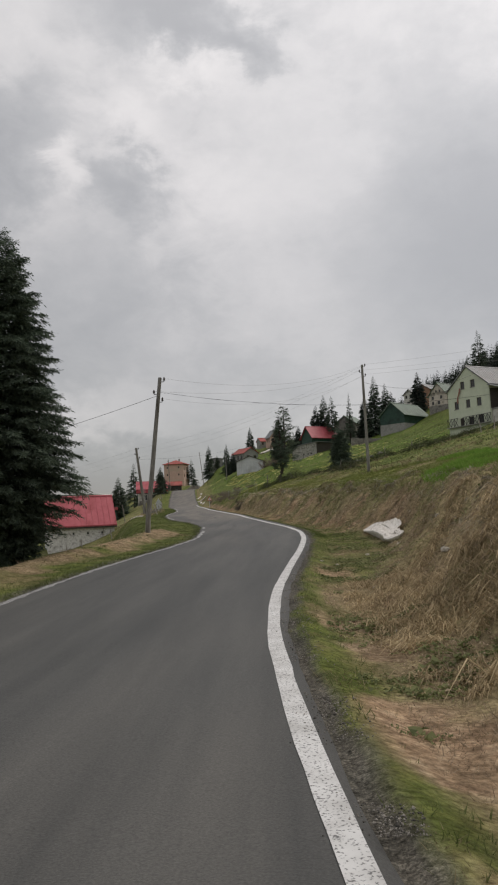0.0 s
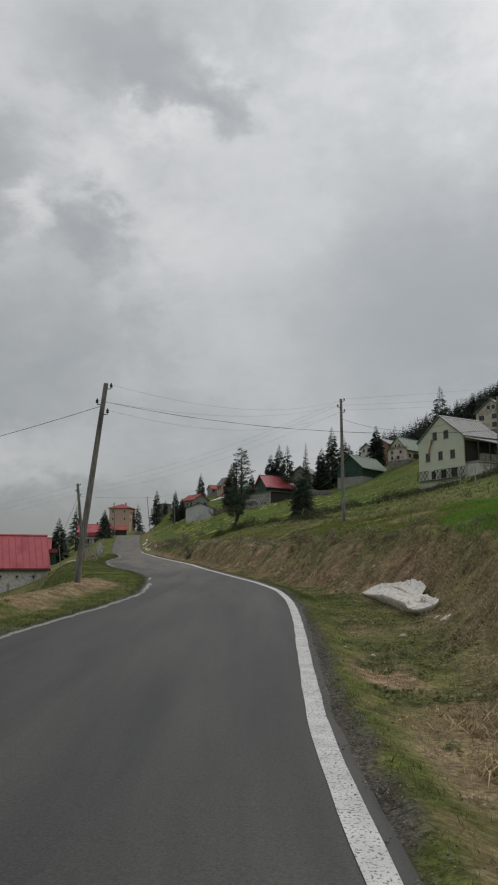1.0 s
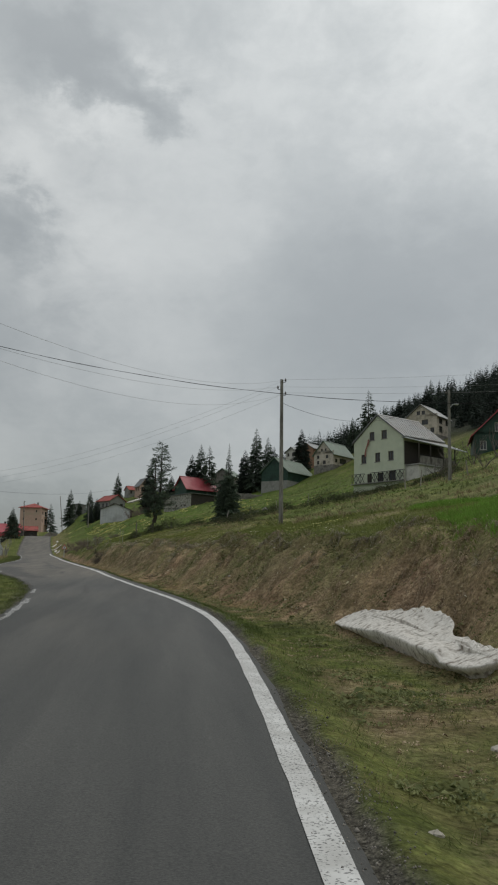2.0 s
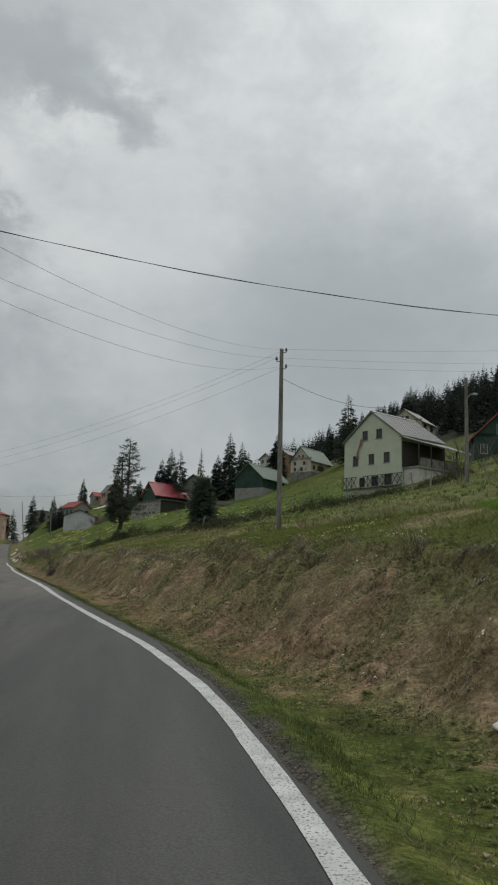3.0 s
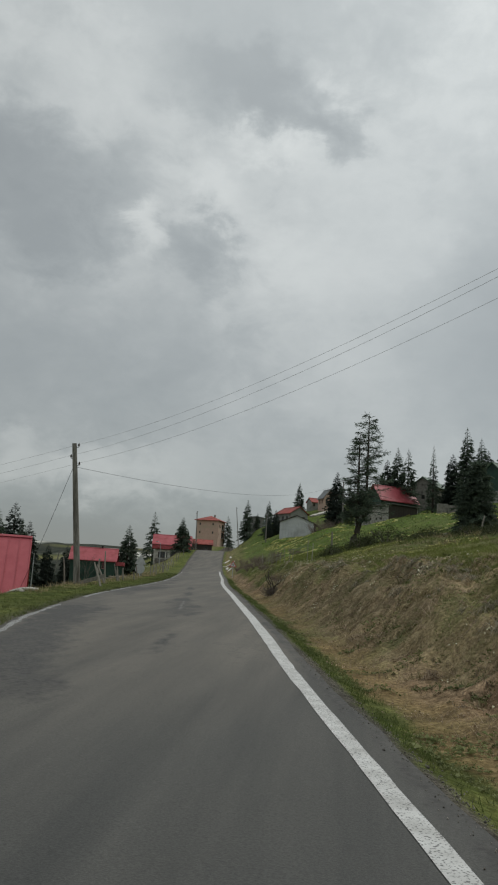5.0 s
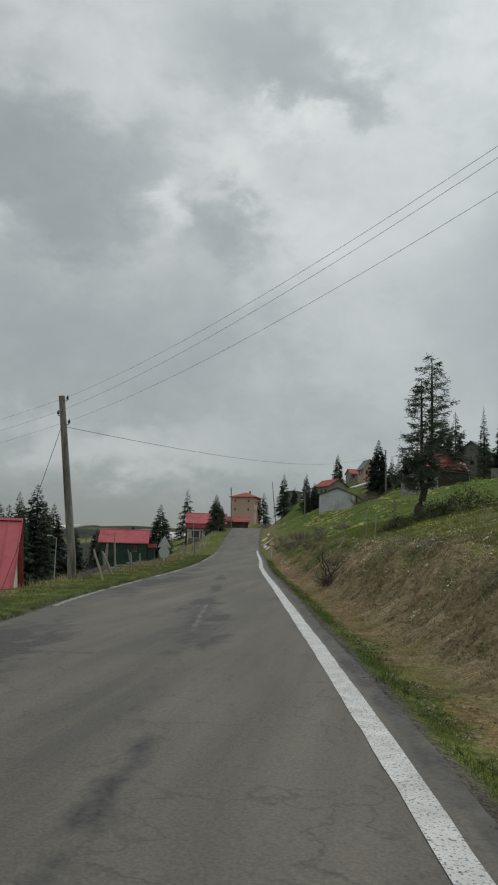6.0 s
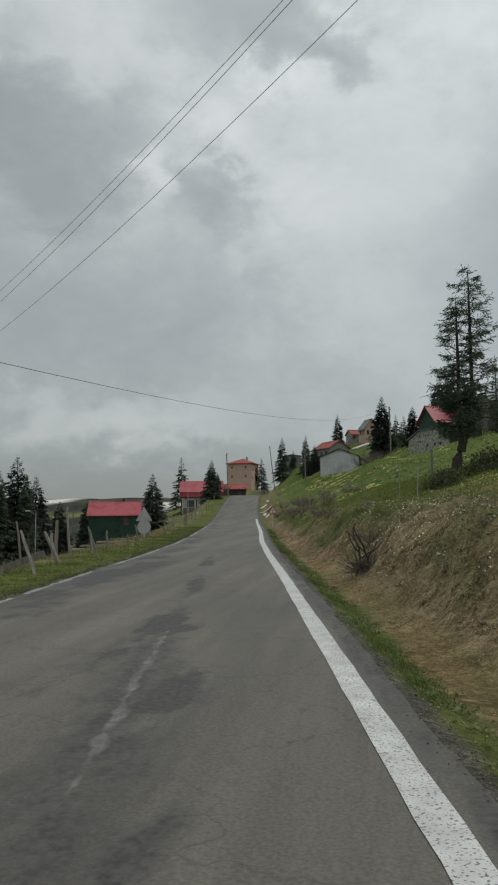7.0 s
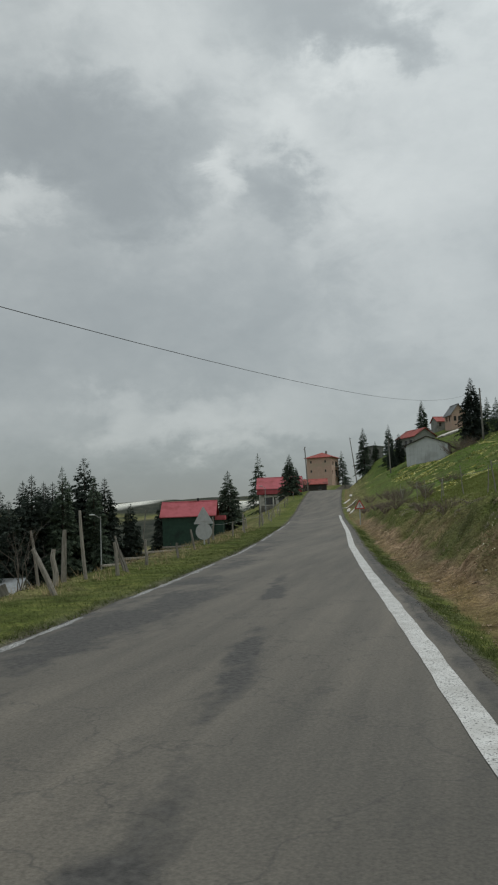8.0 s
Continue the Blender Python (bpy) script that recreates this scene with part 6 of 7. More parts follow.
for i, (x, y, w, d, h) in enumerate(((-2.9, 89.2, 0.7, 0.9, 0.6), (-1.3, 90.6, 1.0, 1.2, 0.8), (0.2, 90.5, 1.7, 1.4, 1.0), (2.4, 89.5, 1.2, 1.2, 0.7), (4.4, 86.9, 1.2, 1.0, 0.6), (6.6, 87.0, 1.8, 1.4, 0.9), (8.9, 84.6, 1.9, 1.4, 1.0),
                                     (12.7, 82.4, 2.0, 1.4, 1.0), (14.9, 81.2, 2.2, 1.2, 0.7), (17.4, 80.4, 1.8, 1.0, 0.6), (20.4, 79.5, 1.5, 1.0, 0.6), (5.2, 80.5, 1.5, 1.1, 0.7), (22.5, 80.5, 1.4, 1.2, 0.9))):
    rhododendron(at_ground(x, y, 0.05), w, d, h, 200 + i)


# ---- poles, cables and lamps ----
pole_a, tips_a = utility_pole((-6.35, 34.9, 0.72), (-5.57, 35.2, 7.7), 0.105, ((0.2, 1), (0.75, -1), (1.1, 1)), label="leaning weathered wooden utility pole beside the road")
pole_b, tips_b = utility_pole((5.27, 57.1, 4.2), (5.22, 57.1, 11.75), 0.105, ((0.15, 1), (0.55, -1), (0.85, 1)), label="upright weathered wooden utility pole on the meadow")
pole_c, tips_c = utility_pole((-14.9, 81.8, 2.2), (-15.5, 81.1, 8.95), 0.15, ((0.2, 1), (0.75, -1), (1.1, 1)), label="slightly leaning thick wooden utility pole on the verge")
pole_d, tips_d = utility_pole((19.2, 70.75, 8.3), (19.25, 70.75, 14.85), 0.12, ((0.3, -1),), label="wooden pole carrying a street lamp near a house")
pole_e, tips_e = utility_pole(at_ground(25.2, 36.8), (25.2, 36.8, 10.5), 0.12, ((0.2, -1),), label="wooden service pole on the uphill meadow")
utility_pole(at_ground(19.75, 63.3), (19.78, 63.3, 12.4), 0.09, ((0.25, 1),), label="slim grey wooden pole above the orchard")
pole_f, tips_f = utility_pole(at_ground(-1.65, 205), (-1.77, 205, 24.2), 0.14, ((0.2, -1), (0.6, 1)), label="wooden utility pole beside dark spruces")
utility_pole(at_ground(-27.2, 250), (-28.3, 250, 22.3), 0.1, ((0.3, 1),), label="thin strongly leaning pole on the crest")
utility_pole(at_ground(-16.5, 205), (-16.6, 205, 17.0), 0.1, ((0.3, 1),), label="slim pole beside a tin shed")
pole_g, tips_g = utility_pole(at_ground(-34.6, 230), (-34.9, 230, 19.0), 0.12, ((0.2, 1), (0.6, -1)), label="dark wooden pole beside the road crest")
utility_pole(at_ground(-52.6, 186), (-51.6, 186, at_ground(-52, 186)[2] + 7.0), 0.1, ((0.3, 1),), label="thin pole in front of a small spruce")
for k in range(3):
    cable("power_wire", tips_a[k], tips_b[k], (0.78, 0.62, 0.95)[k], 0.0044, M_WIRE, "thin bare overhead power wire")
    cable("power_wire", tips_b[k], tips_c[k], 0.8, 0.0044, M_WIRE, "thin bare overhead power wire")
    cable("power_wire", tips_b[k], tips_b[k] + Vector((42, 6, (7.2, 6.2, 6.0)[k])), 0.9, 0.0044, M_WIRE, "thin bare overhead power wire")
    cable("power_wire", tips_c[k], tips_c[k] + Vector((-40, 12, -6)), 0.9, 0.0044, M_WIRE, "thin bare overhead power wire")
cable("twisted_cable", Vector((-5.6, 35.15, 7.05)), tips_e[0], 2.36, 0.0045, M_CABLE, "black twisted overhead cable sagging over the road", twist=True)
cable("twisted_cable", Vector((-5.68, 35.1, 6.9)), Vector((-34, 46, 4.0)), 0.9, 0.009, M_CABLE, "black overhead cable to the downhill side")
cable("service_cable", Vector((5.22, 57.05, 10.5)), tips_d[0], 1.5, 0.009, M_CABLE, "black service cable between poles")
cable("service_cable", tips_d[0], Vector((34, 66, 16.5)), 0.7, 0.013, M_CABLE, "black service cable between poles")
cable("service_cable", Vector((-15.4, 81.1, 7.8)), tips_f[0], 2.0, 0.009, M_CABLE, "single long black cable crossing the valley road")
cable("guy_wire", Vector((-15.4, 81.1, 7.9)), Vector((-18.6, 83.5, 1.2)), 0.15, 0.01, M_CABLE, "slack stay wire of a utility pole")


def street_lamp(place, height, label, arm=(0.9, 0.1)):
    ob = thing("street_lamp", place, 0, label, "lamp", "street lamps")
    bm = bmesh.new()
    tube(bm, [(0, 0, -0.5), (0, 0, height * 0.6), (0, 0, height)], (0.08, 0.06, 0.05), 8)
    part("post", bm, M_ZINC, ob)
    bm = bmesh.new()
    tube(bm, [(0, 0, height - 0.2), (arm[0] * 0.6, arm[1] * 0.6, height + 0.15), (arm[0], arm[1], height + 0.2)], 0.025, 6)
    part("arm", bm, M_ZINC, ob)
    bm = bmesh.new()
    box(bm, (arm[0] - 0.25, arm[1] - 0.12, height + 0.14), (arm[0] + 0.3, arm[1] + 0.12, height + 0.27), bevel=0.04)
    part("lamp_head", bm, M_WHITESHEET, ob, "pale lamp head")


street_lamp((-42.7, 150, float(ground_z(-42.7, 150))), 6.0, "thin street lamp among dark spruces", (-0.9, -0.2))
street_lamp(at_ground(-36.4, 200), 4.3, "thin street lamp beside a veranda house", (-0.7, 0.0))
bm = bmesh.new()
tube(bm, [(19.3, 70.7, 13.6), (19.45, 70.6, 13.8), (19.6, 70.55, 13.82)], 0.025, 6)
box(bm, (19.57, 70.45, 13.75), (19.85, 70.62, 13.88), bevel=0.03)
ob = part("lamp_arm", bm, M_WHITESHEET, pole_d, "pale lamp head on a short arm")
ob.matrix_parent_inverse = pole_d.matrix_basis.inverted()


# ---- signs ----
def warning_sign(place, yaw, height, side, back, label, disc=False):
    ob = thing("warning_sign", place, yaw, label, "road sign")
    bm = bmesh.new()
    tube(bm, [(0, 0.04, -0.5), (0, 0.04, height + side * 0.8)], 0.035, 8)
    part("post", bm, M_SIGNBACK, ob)

    def triangle(scale, y0, y1):
        s, h = side * scale, side * scale * 0.866
        mid = height + side * 0.866 / 3
        pts = []
        for x, z in ((-s / 2, mid - h / 3), (s / 2, mid - h / 3), (0, mid + 2 * h / 3)):
            for k in range(-2, 3):
                c = Vector((0, mid))
                d = (Vector((x, z)) - c).normalized()
                a = math.atan2(d.y, d.x) + k * 0.26
                corner = Vector((x, z)) - d * 0.09 * scale
                pts.append((corner.x + 0.045 * scale * math.cos(a), corner.y + 0.045 * scale * math.sin(a)))
        bm = bmesh.new()
        prism(bm, pts, y1 - y0)
        for v in bm.verts:
            v.co.y += y0
        return bm

    plate = part("plate", triangle(1.0, -0.004, 0.0), M_SIGNBACK if back else M_SIGNRED, ob)
    if not back:
        part("field", triangle(0.72, -0.009, -0.005), M_SIGNWHITE, plate)
        bm = bmesh.new()
        z = height + 0.1
        tube(bm, [(-0.02, -0.014, z), (0.07, -0.014, z + 0.12), (-0.05, -0.014, z + 0.2), (0.02, -0.014, z + 0.34)], 0.03, 6)
        part("symbol", bm, M_BLACK, plate)
    else:
        bm = bmesh.new()
        box(bm, (-side * 0.3, -0.02, height + 0.12), (side * 0.3, -0.006, height + 0.17))
        part("brace", bm, M_SIGNBACK, plate)
    if disc:
        bm = bmesh.new()
        bmesh.ops.create_cone(bm, cap_ends=True, segments=28, radius1=0.36, radius2=0.36, depth=0.01, matrix=Matrix.Translation((0, -0.004, height - 0.32)) @ Matrix.Rotation(math.pi / 2, 4, "X"))
        part("disc", bm, M_SIGNBACK, ob)


warning_sign((-17.3, 104.5, 2.6), 8, 1.15, 0.92, True, "bare grey back of a triangular sign above a round sign", True)
warning_sign(at_ground(-13.15, 128.0), 10, 1.1, 0.78, False, "white triangular warning sign with red border on a post")


# ---- fences ----
def stake(place, height, lean=(0, 0), rad=0.05, label="weathered wooden fence post", square=False, seed=0):
    r = random.Random(seed)
    ob = thing("fence_post", place, r.uniform(0, 360), label, "fence post", "fence posts")
    bm = bmesh.new()
    top = Vector((lean[0], lean[1], height))
    tube(bm, [top * -0.35, top * 0.35 + Vector((r.uniform(-0.03, 0.03), 0, 0)), top * 0.75 + Vector((r.uniform(-0.03, 0.03), r.uniform(-0.03, 0.03), 0)), top],
         (rad * 1.1, rad, rad * 0.9, rad * 0.72), 4 if square else 7)
    bmesh.ops.rotate(bm, verts=bm.verts, matrix=Matrix.Rotation(-radians(math.degrees(ob.matrix_basis.to_euler().z)), 3, "Z"))
    part("post", bm, M_STAKE, ob)
    return ob


LEFT_POSTS = (
    (-13.67, 81.5, 1.1, (-0.42, 0.1), 0.055), (-14.65, 85.6, 0.95, (-0.46, 0), 0.06), (-15.6, 87.5, 0.85, (-0.03, 0), 0.065), (-15.9, 88.5, 1.25, (0.05, 0), 0.07), (-15.59, 89.1, 1.7, (-0.14, 0), 0.045),
    (-15.1, 89.9, 0.85, (-0.08, 0), 0.05), (-15.3, 91.0, 0.6, (-0.2, 0), 0.045), (-15.45, 91.2, 0.95, (-0.26, 0), 0.035), (-15.76, 93.6, 0.75, (0, 0), 0.05), (-15.7, 96.4, 0.5, (-0.05, 0), 0.045), (-16.6, 101.0, 0.8, (-0.15, 0), 0.045), (-19.5, 94.0, 2.2, (-0.3, 0), 0.05),
)
for i, (x, y, h, lean, rad) in enumerate(LEFT_POSTS):
    stake(at_ground(x, y), h, lean, rad, "weathered grey fence post leaning on the verge" if abs(lean[0]) > 0.2 else "weathered grey upright fence post on the verge", i % 3 == 0, i)
rows_left = []
for i in range(22):
    y = 105.5 + 4.4 * i
    x = float(left_line(y)) - 2.3 - 0.4 * math.sin(i * 1.7)
    stake(at_ground(x, y), 1.0 + 0.2 * math.sin(i * 2.1), (0.12 * math.sin(i * 3.3), 0), 0.05, seed=100 + i)
    rows_left.append(Vector(at_ground(x, y)) + Vector((0, 0, 0.8)))
for a, b in zip(rows_left, rows_left[1:]):
    cable("fence_wire", a, b, 0.06, 0.006, M_WIRE, "slack fence wire between posts", 6)
rows_right = []
for i in range(13):
    y = 86.6 + 4.1 * i
    x = float(right_line(y)) + 4.4 + 0.35 * math.sin(i * 2.3)
    stake(at_ground(x, y), 1.05 + 0.15 * math.sin(i * 1.9), (0.1 * math.sin(i * 2.7), 0), 0.021, "weathered fence post on the bank above the road", seed=200 + i)
    rows_right.append(Vector(at_ground(x, y)) + Vector((0, 0, 0.85)))
for a, b in zip(rows_right, rows_right[1:]):
    cable("fence_wire", a, b, 0.05, 0.0055, M_WIRE, "slack fence wire between posts", 6)
stake(at_ground(5.0, 88.2), 1.0, (0.28, 0), 0.05, "pale leaning stake among shrubs", seed=301)
stake(at_ground(-2.9, 93.6), 1.3, (0.0, 0), 0.055, "thick weathered post with a brace beside shrubs", True, 302)
for i, (x, y, h) in enumerate(((-19.8, 84.0, 0.9), (-21.3, 81.5, 1.0), (-22.9, 81.2, 0.9), (-17.3, 77.0, 0.9), (14.5, 100, 1.2), (11.5, 101, 1.1), (8.8, 103, 1.2), (17.0, 74.0, 1.3), (18.2, 74.2, 1.2), (21.0, 72.0, 1.1))):
    stake(at_ground(x, y), h, (0.12 * (-1) ** i, 0), 0.05, "thin weathered fence post on the grass", seed=320 + i)


def planks(name, place, yaw, size, label, tilt=0.0):
    bm = bmesh.new()
    box(bm, (-size[0] / 2, -size[1] / 2, 0), (size[0] / 2, size[1] / 2, size[2]), bevel=min(size) * 0.15)
    ob = part(name, bm, M_STAKE)
    ob.matrix_basis = pose(*place, 0, tilt, yaw)
    tagged(ob, label, "plank")


planks("fallen_board", Vector(at_ground(-14.3, 81.9)) + Vector((0, 0, 0.12)), 24, (1.5, 0.04, 0.18), "pale weathered board leaning on the verge", -20)
for i, (x, y, yw, l) in enumerate(((-17.6, 98.5, 60, 2.6), (-17.9, 101.5, 70, 3.0), (-18.3, 104.5, 64, 2.4), (-17.4, 95.8, 72, 2.2))):
    planks("fallen_rail", Vector(at_ground(x, y)) + Vector((0, 0, 0.02)), yw, (l, 0.09, 0.08), "fallen weathered fence rail in the grass")


# ---- snow, rocks and rubble ----
def snow_patch(place, yaw, length, width, thick, seed, label, tilt=0.0, name="snow_patch"):
    """A melting slab: domed on top, with a ragged undercut edge, lying on the ground."""
    bm = bmesh.new()
    n, rings = 56, 7
    m = pose(*place, 0, 0, yaw)
    rim = []
    for k in range(n):
        a = 2 * math.pi * k / n
        rag = 1 + 0.22 * math.sin(2 * a + seed) + 0.14 * math.sin(5 * a + 2 * seed) + 0.07 * math.sin(11 * a + seed) + 0.04 * math.sin(23 * a)
        rim.append((length / 2 * math.cos(a) * rag, width / 2 * math.sin(a) * rag))

    def lay(x, y, h):
        w = m @ Vector((x, y, 0))
        g = float(ground_z(w.x, w.y, False))
        return Vector((x, y, g - place[2] + h))

    layers = []
    for s, h in ((0.8, -0.25), (0.84, 0.02), (0.97, thick * 0.5), (1.0, thick * 0.8), (0.96, thick * 0.97), (0.7, thick * 1.08), (0.34, thick * 1.12)):
        layers.append([bm.verts.new(lay(x * s, y * s, h + 0.1 * thick * math.sin(1.9 * x + 2.0 * y + seed) * (h > 0.05) + 0.03 * thick * math.sin(9 * x - 7 * y))) for x, y in rim])
    for lo, hi in zip(layers, layers[1:]):
        for k in range(n):
            bm.faces.new((lo[k], lo[(k + 1) % n], hi[(k + 1) % n], hi[k]))
    bm.faces.new(layers[-1])
    bm.faces.new(layers[0][::-1])
    for f in bm.faces:
        f.smooth = True
    ob = part(name, bm, M_SNOW)
    ob.matrix_basis = m
    return tagged(ob, label, "snow")


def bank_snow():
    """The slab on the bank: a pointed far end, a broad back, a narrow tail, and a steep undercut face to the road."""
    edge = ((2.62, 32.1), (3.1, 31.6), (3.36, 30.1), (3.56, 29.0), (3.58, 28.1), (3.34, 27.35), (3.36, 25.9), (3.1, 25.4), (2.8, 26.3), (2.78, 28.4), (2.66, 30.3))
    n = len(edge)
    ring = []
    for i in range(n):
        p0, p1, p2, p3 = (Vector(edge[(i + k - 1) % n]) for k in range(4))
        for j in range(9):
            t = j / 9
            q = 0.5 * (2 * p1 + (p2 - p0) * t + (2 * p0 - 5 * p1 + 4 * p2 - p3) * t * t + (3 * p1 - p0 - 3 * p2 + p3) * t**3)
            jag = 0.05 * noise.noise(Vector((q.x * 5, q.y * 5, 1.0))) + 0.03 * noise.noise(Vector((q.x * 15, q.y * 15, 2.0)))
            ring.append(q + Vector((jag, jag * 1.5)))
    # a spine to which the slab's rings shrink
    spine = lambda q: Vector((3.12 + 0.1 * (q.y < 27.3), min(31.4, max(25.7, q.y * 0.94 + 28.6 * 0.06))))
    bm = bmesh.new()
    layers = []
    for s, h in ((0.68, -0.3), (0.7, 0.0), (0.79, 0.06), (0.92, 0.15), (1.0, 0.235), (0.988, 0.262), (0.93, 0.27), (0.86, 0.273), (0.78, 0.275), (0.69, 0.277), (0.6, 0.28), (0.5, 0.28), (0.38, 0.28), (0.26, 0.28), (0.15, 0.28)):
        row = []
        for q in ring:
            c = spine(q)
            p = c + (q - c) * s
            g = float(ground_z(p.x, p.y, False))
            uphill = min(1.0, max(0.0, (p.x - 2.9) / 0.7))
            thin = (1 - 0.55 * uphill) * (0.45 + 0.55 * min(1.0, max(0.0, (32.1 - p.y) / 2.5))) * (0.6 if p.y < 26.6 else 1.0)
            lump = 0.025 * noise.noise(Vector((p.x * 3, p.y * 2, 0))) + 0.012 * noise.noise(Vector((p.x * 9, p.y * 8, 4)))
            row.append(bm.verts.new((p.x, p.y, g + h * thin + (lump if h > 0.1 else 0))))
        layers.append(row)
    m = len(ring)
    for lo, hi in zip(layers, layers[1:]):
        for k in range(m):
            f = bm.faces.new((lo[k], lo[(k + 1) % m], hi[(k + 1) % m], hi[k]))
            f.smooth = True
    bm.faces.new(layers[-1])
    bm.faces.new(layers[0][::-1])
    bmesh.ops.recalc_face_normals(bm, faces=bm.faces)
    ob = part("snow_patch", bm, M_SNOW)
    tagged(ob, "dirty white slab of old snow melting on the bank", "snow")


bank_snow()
snow_patch(at_ground(2.95, 23.4), 95, 0.8, 0.2, 0.035, 0.7, "small remnant of old snow on the bank")
snow_patch(at_ground(2.9, 24.15), 80, 0.25, 0.14, 0.035, 1.7, "small crumb of old snow on the bank")
for i, (dx, y, l, w) in enumerate(((1.5, 166, 1.6, 0.7), (1.2, 171, 2.2, 0.8), (1.7, 177, 2.6, 0.7), (1.3, 186, 3.0, 0.8), (1.9, 195, 2.0, 0.7))):
    snow_patch(at_ground(float(right_line(y)) + dx, y), 85 + 17 * math.sin(i * 2.1), l * 1.7, w * 0.65, 0.1, i * 1.9 + 0.3, "strip of old snow along the road edge")
snow_patch(at_ground(-6.9, 243.8), 47, 6.2, 1.7, 0.35, 4.0, "broad white snow patch on the hillside")


def boulder(place, size, seed, label, mat=None, flat=0.7):
    r = random.Random(seed)
    bm = bmesh.new()
    bmesh.ops.create_icosphere(bm, subdivisions=2, radius=size)
    for v in bm.verts:
        k = 1 + 0.55 * noise.noise(v.co / size * 1.2 + Vector((seed * 3.7, 0, 0))) + 0.3 * noise.noise(v.co / size * 4)
        v.co = Vector((v.co.x * k * 1.2, v.co.y * k, v.co.z * k * flat))
    ob = part("rock", bm, mat or M_ROCK)
    ob.matrix_basis = pose(place[0], place[1], place[2] + size * 0.05, r.uniform(-10, 10), r.uniform(-10, 10), r.uniform(0, 360))
    tagged(ob, label, "rock", "loose rocks")


rock_rng = random.Random(8)
for i, (x, y, s) in enumerate(((1.35, 14.6, 0.11), (0.95, 19.9, 0.07), (0.6, 20.3, 0.06), (2.3, 13.0, 0.1), (2.9, 17.5, 0.09), (1.9, 22.5, 0.1), (2.6, 20.8, 0.07), (3.2, 18.6, 0.12), (1.2, 10.5, 0.06), (1.6, 16.8, 0.06), (-13.6, 71.2, 0.2), (-14.1, 73.0, 0.16), (-13.2, 70.4, 0.14))):
    boulder(at_ground(x, y), s * 0.6, i, "pale loose stone lying in the verge grass")
for i in range(18):
    y = rock_rng.uniform(34, 108)
    u = rock_rng.uniform(1.8, 4.2)
    boulder(at_ground(float(right_line(y)) + u, y), rock_rng.uniform(0.02, 0.045), 50 + i, "small pale stone on the bare bank")
snow_patch(at_ground(-14.0, 72.2), 40, 1.3, 0.5, 0.12, 3.3, "heap of pale rubble beside the road", name="rubble_heap")
for i, (x, y, s) in enumerate(((7.0, 118, 0.5), (9.5, 121, 0.6), (12, 124, 0.5), (10.2, 119.5, 0.4), (13.5, 126, 0.5))):
    boulder(at_ground(x, y), s, 120 + i, "grey boulder on the meadow", M_STONE)
bm = bmesh.new()
for i in range(9):
    box(bm, (14.1 + 0.9 * i, 172.0 + 0.5 * i, -2), (14.96 + 0.9 * i, 172.5 + 0.5 * i, 1.0 + 0.08 * math.sin(i * 2.0)), bevel=0.03)
ob = part("field_wall", bm, M_STONE)
ob.location = (-1.5, 0, float(ground_z(16.5, 174)))
tagged(ob, "low grey stone field wall beside a barn", "wall")


# ---- grass and flowers ----
def blades(name, spots, height, width, mat, label, seed, per=5, lean=0.6, category="grass"):
    """Tufts of single-triangle blades at the given spots."""
    r = np.random.default_rng(seed)
    n = len(spots)
    p = np.repeat(spots, per, 0)
    k = len(p)
    scale = np.repeat(r.uniform(0.6, 1.4, n), per)
    p = p + np.concatenate([r.normal(0, 0.05, (k, 2)) * scale[:, None], np.zeros((k, 1))], 1)
    h = height * scale * r.uniform(0.5, 1.2, k)
    a = r.uniform(0, 6.283, k)
    bend = r.normal(0, lean, (k, 2)) + np.array((-0.25 * lean, -0.15 * lean))
    tip = p + np.stack([bend[:, 0] * h, bend[:, 1] * h, h], -1)
    w = np.stack([np.cos(a), np.sin(a), 0 * a], -1) * (width * r.uniform(0.6, 1.4, k))[:, None]
    low = p - np.array((0, 0, 0.03))
    v = np.stack([low - w, low + w, tip], 1).reshape(-1, 3)
    f = np.arange(k * 3).reshape(-1, 3)
    ob = mesh_part(name, v, f, mat)
    return tagged(ob, label, category, kind="stuff")


def scatter(n, seed, y0, y1, lo, hi, side, near=1.6):
    """Spots along the road, denser near its start of view; lo, hi: metres beside the edge line."""
    r = np.random.default_rng(seed)
    y = y0 + (y1 - y0) * r.random(n) ** near
    off = r.uniform(lo, hi, n)
    x = np.where(side > 0, right_line(y) + off, left_line(y) - off)
    return x, y, off


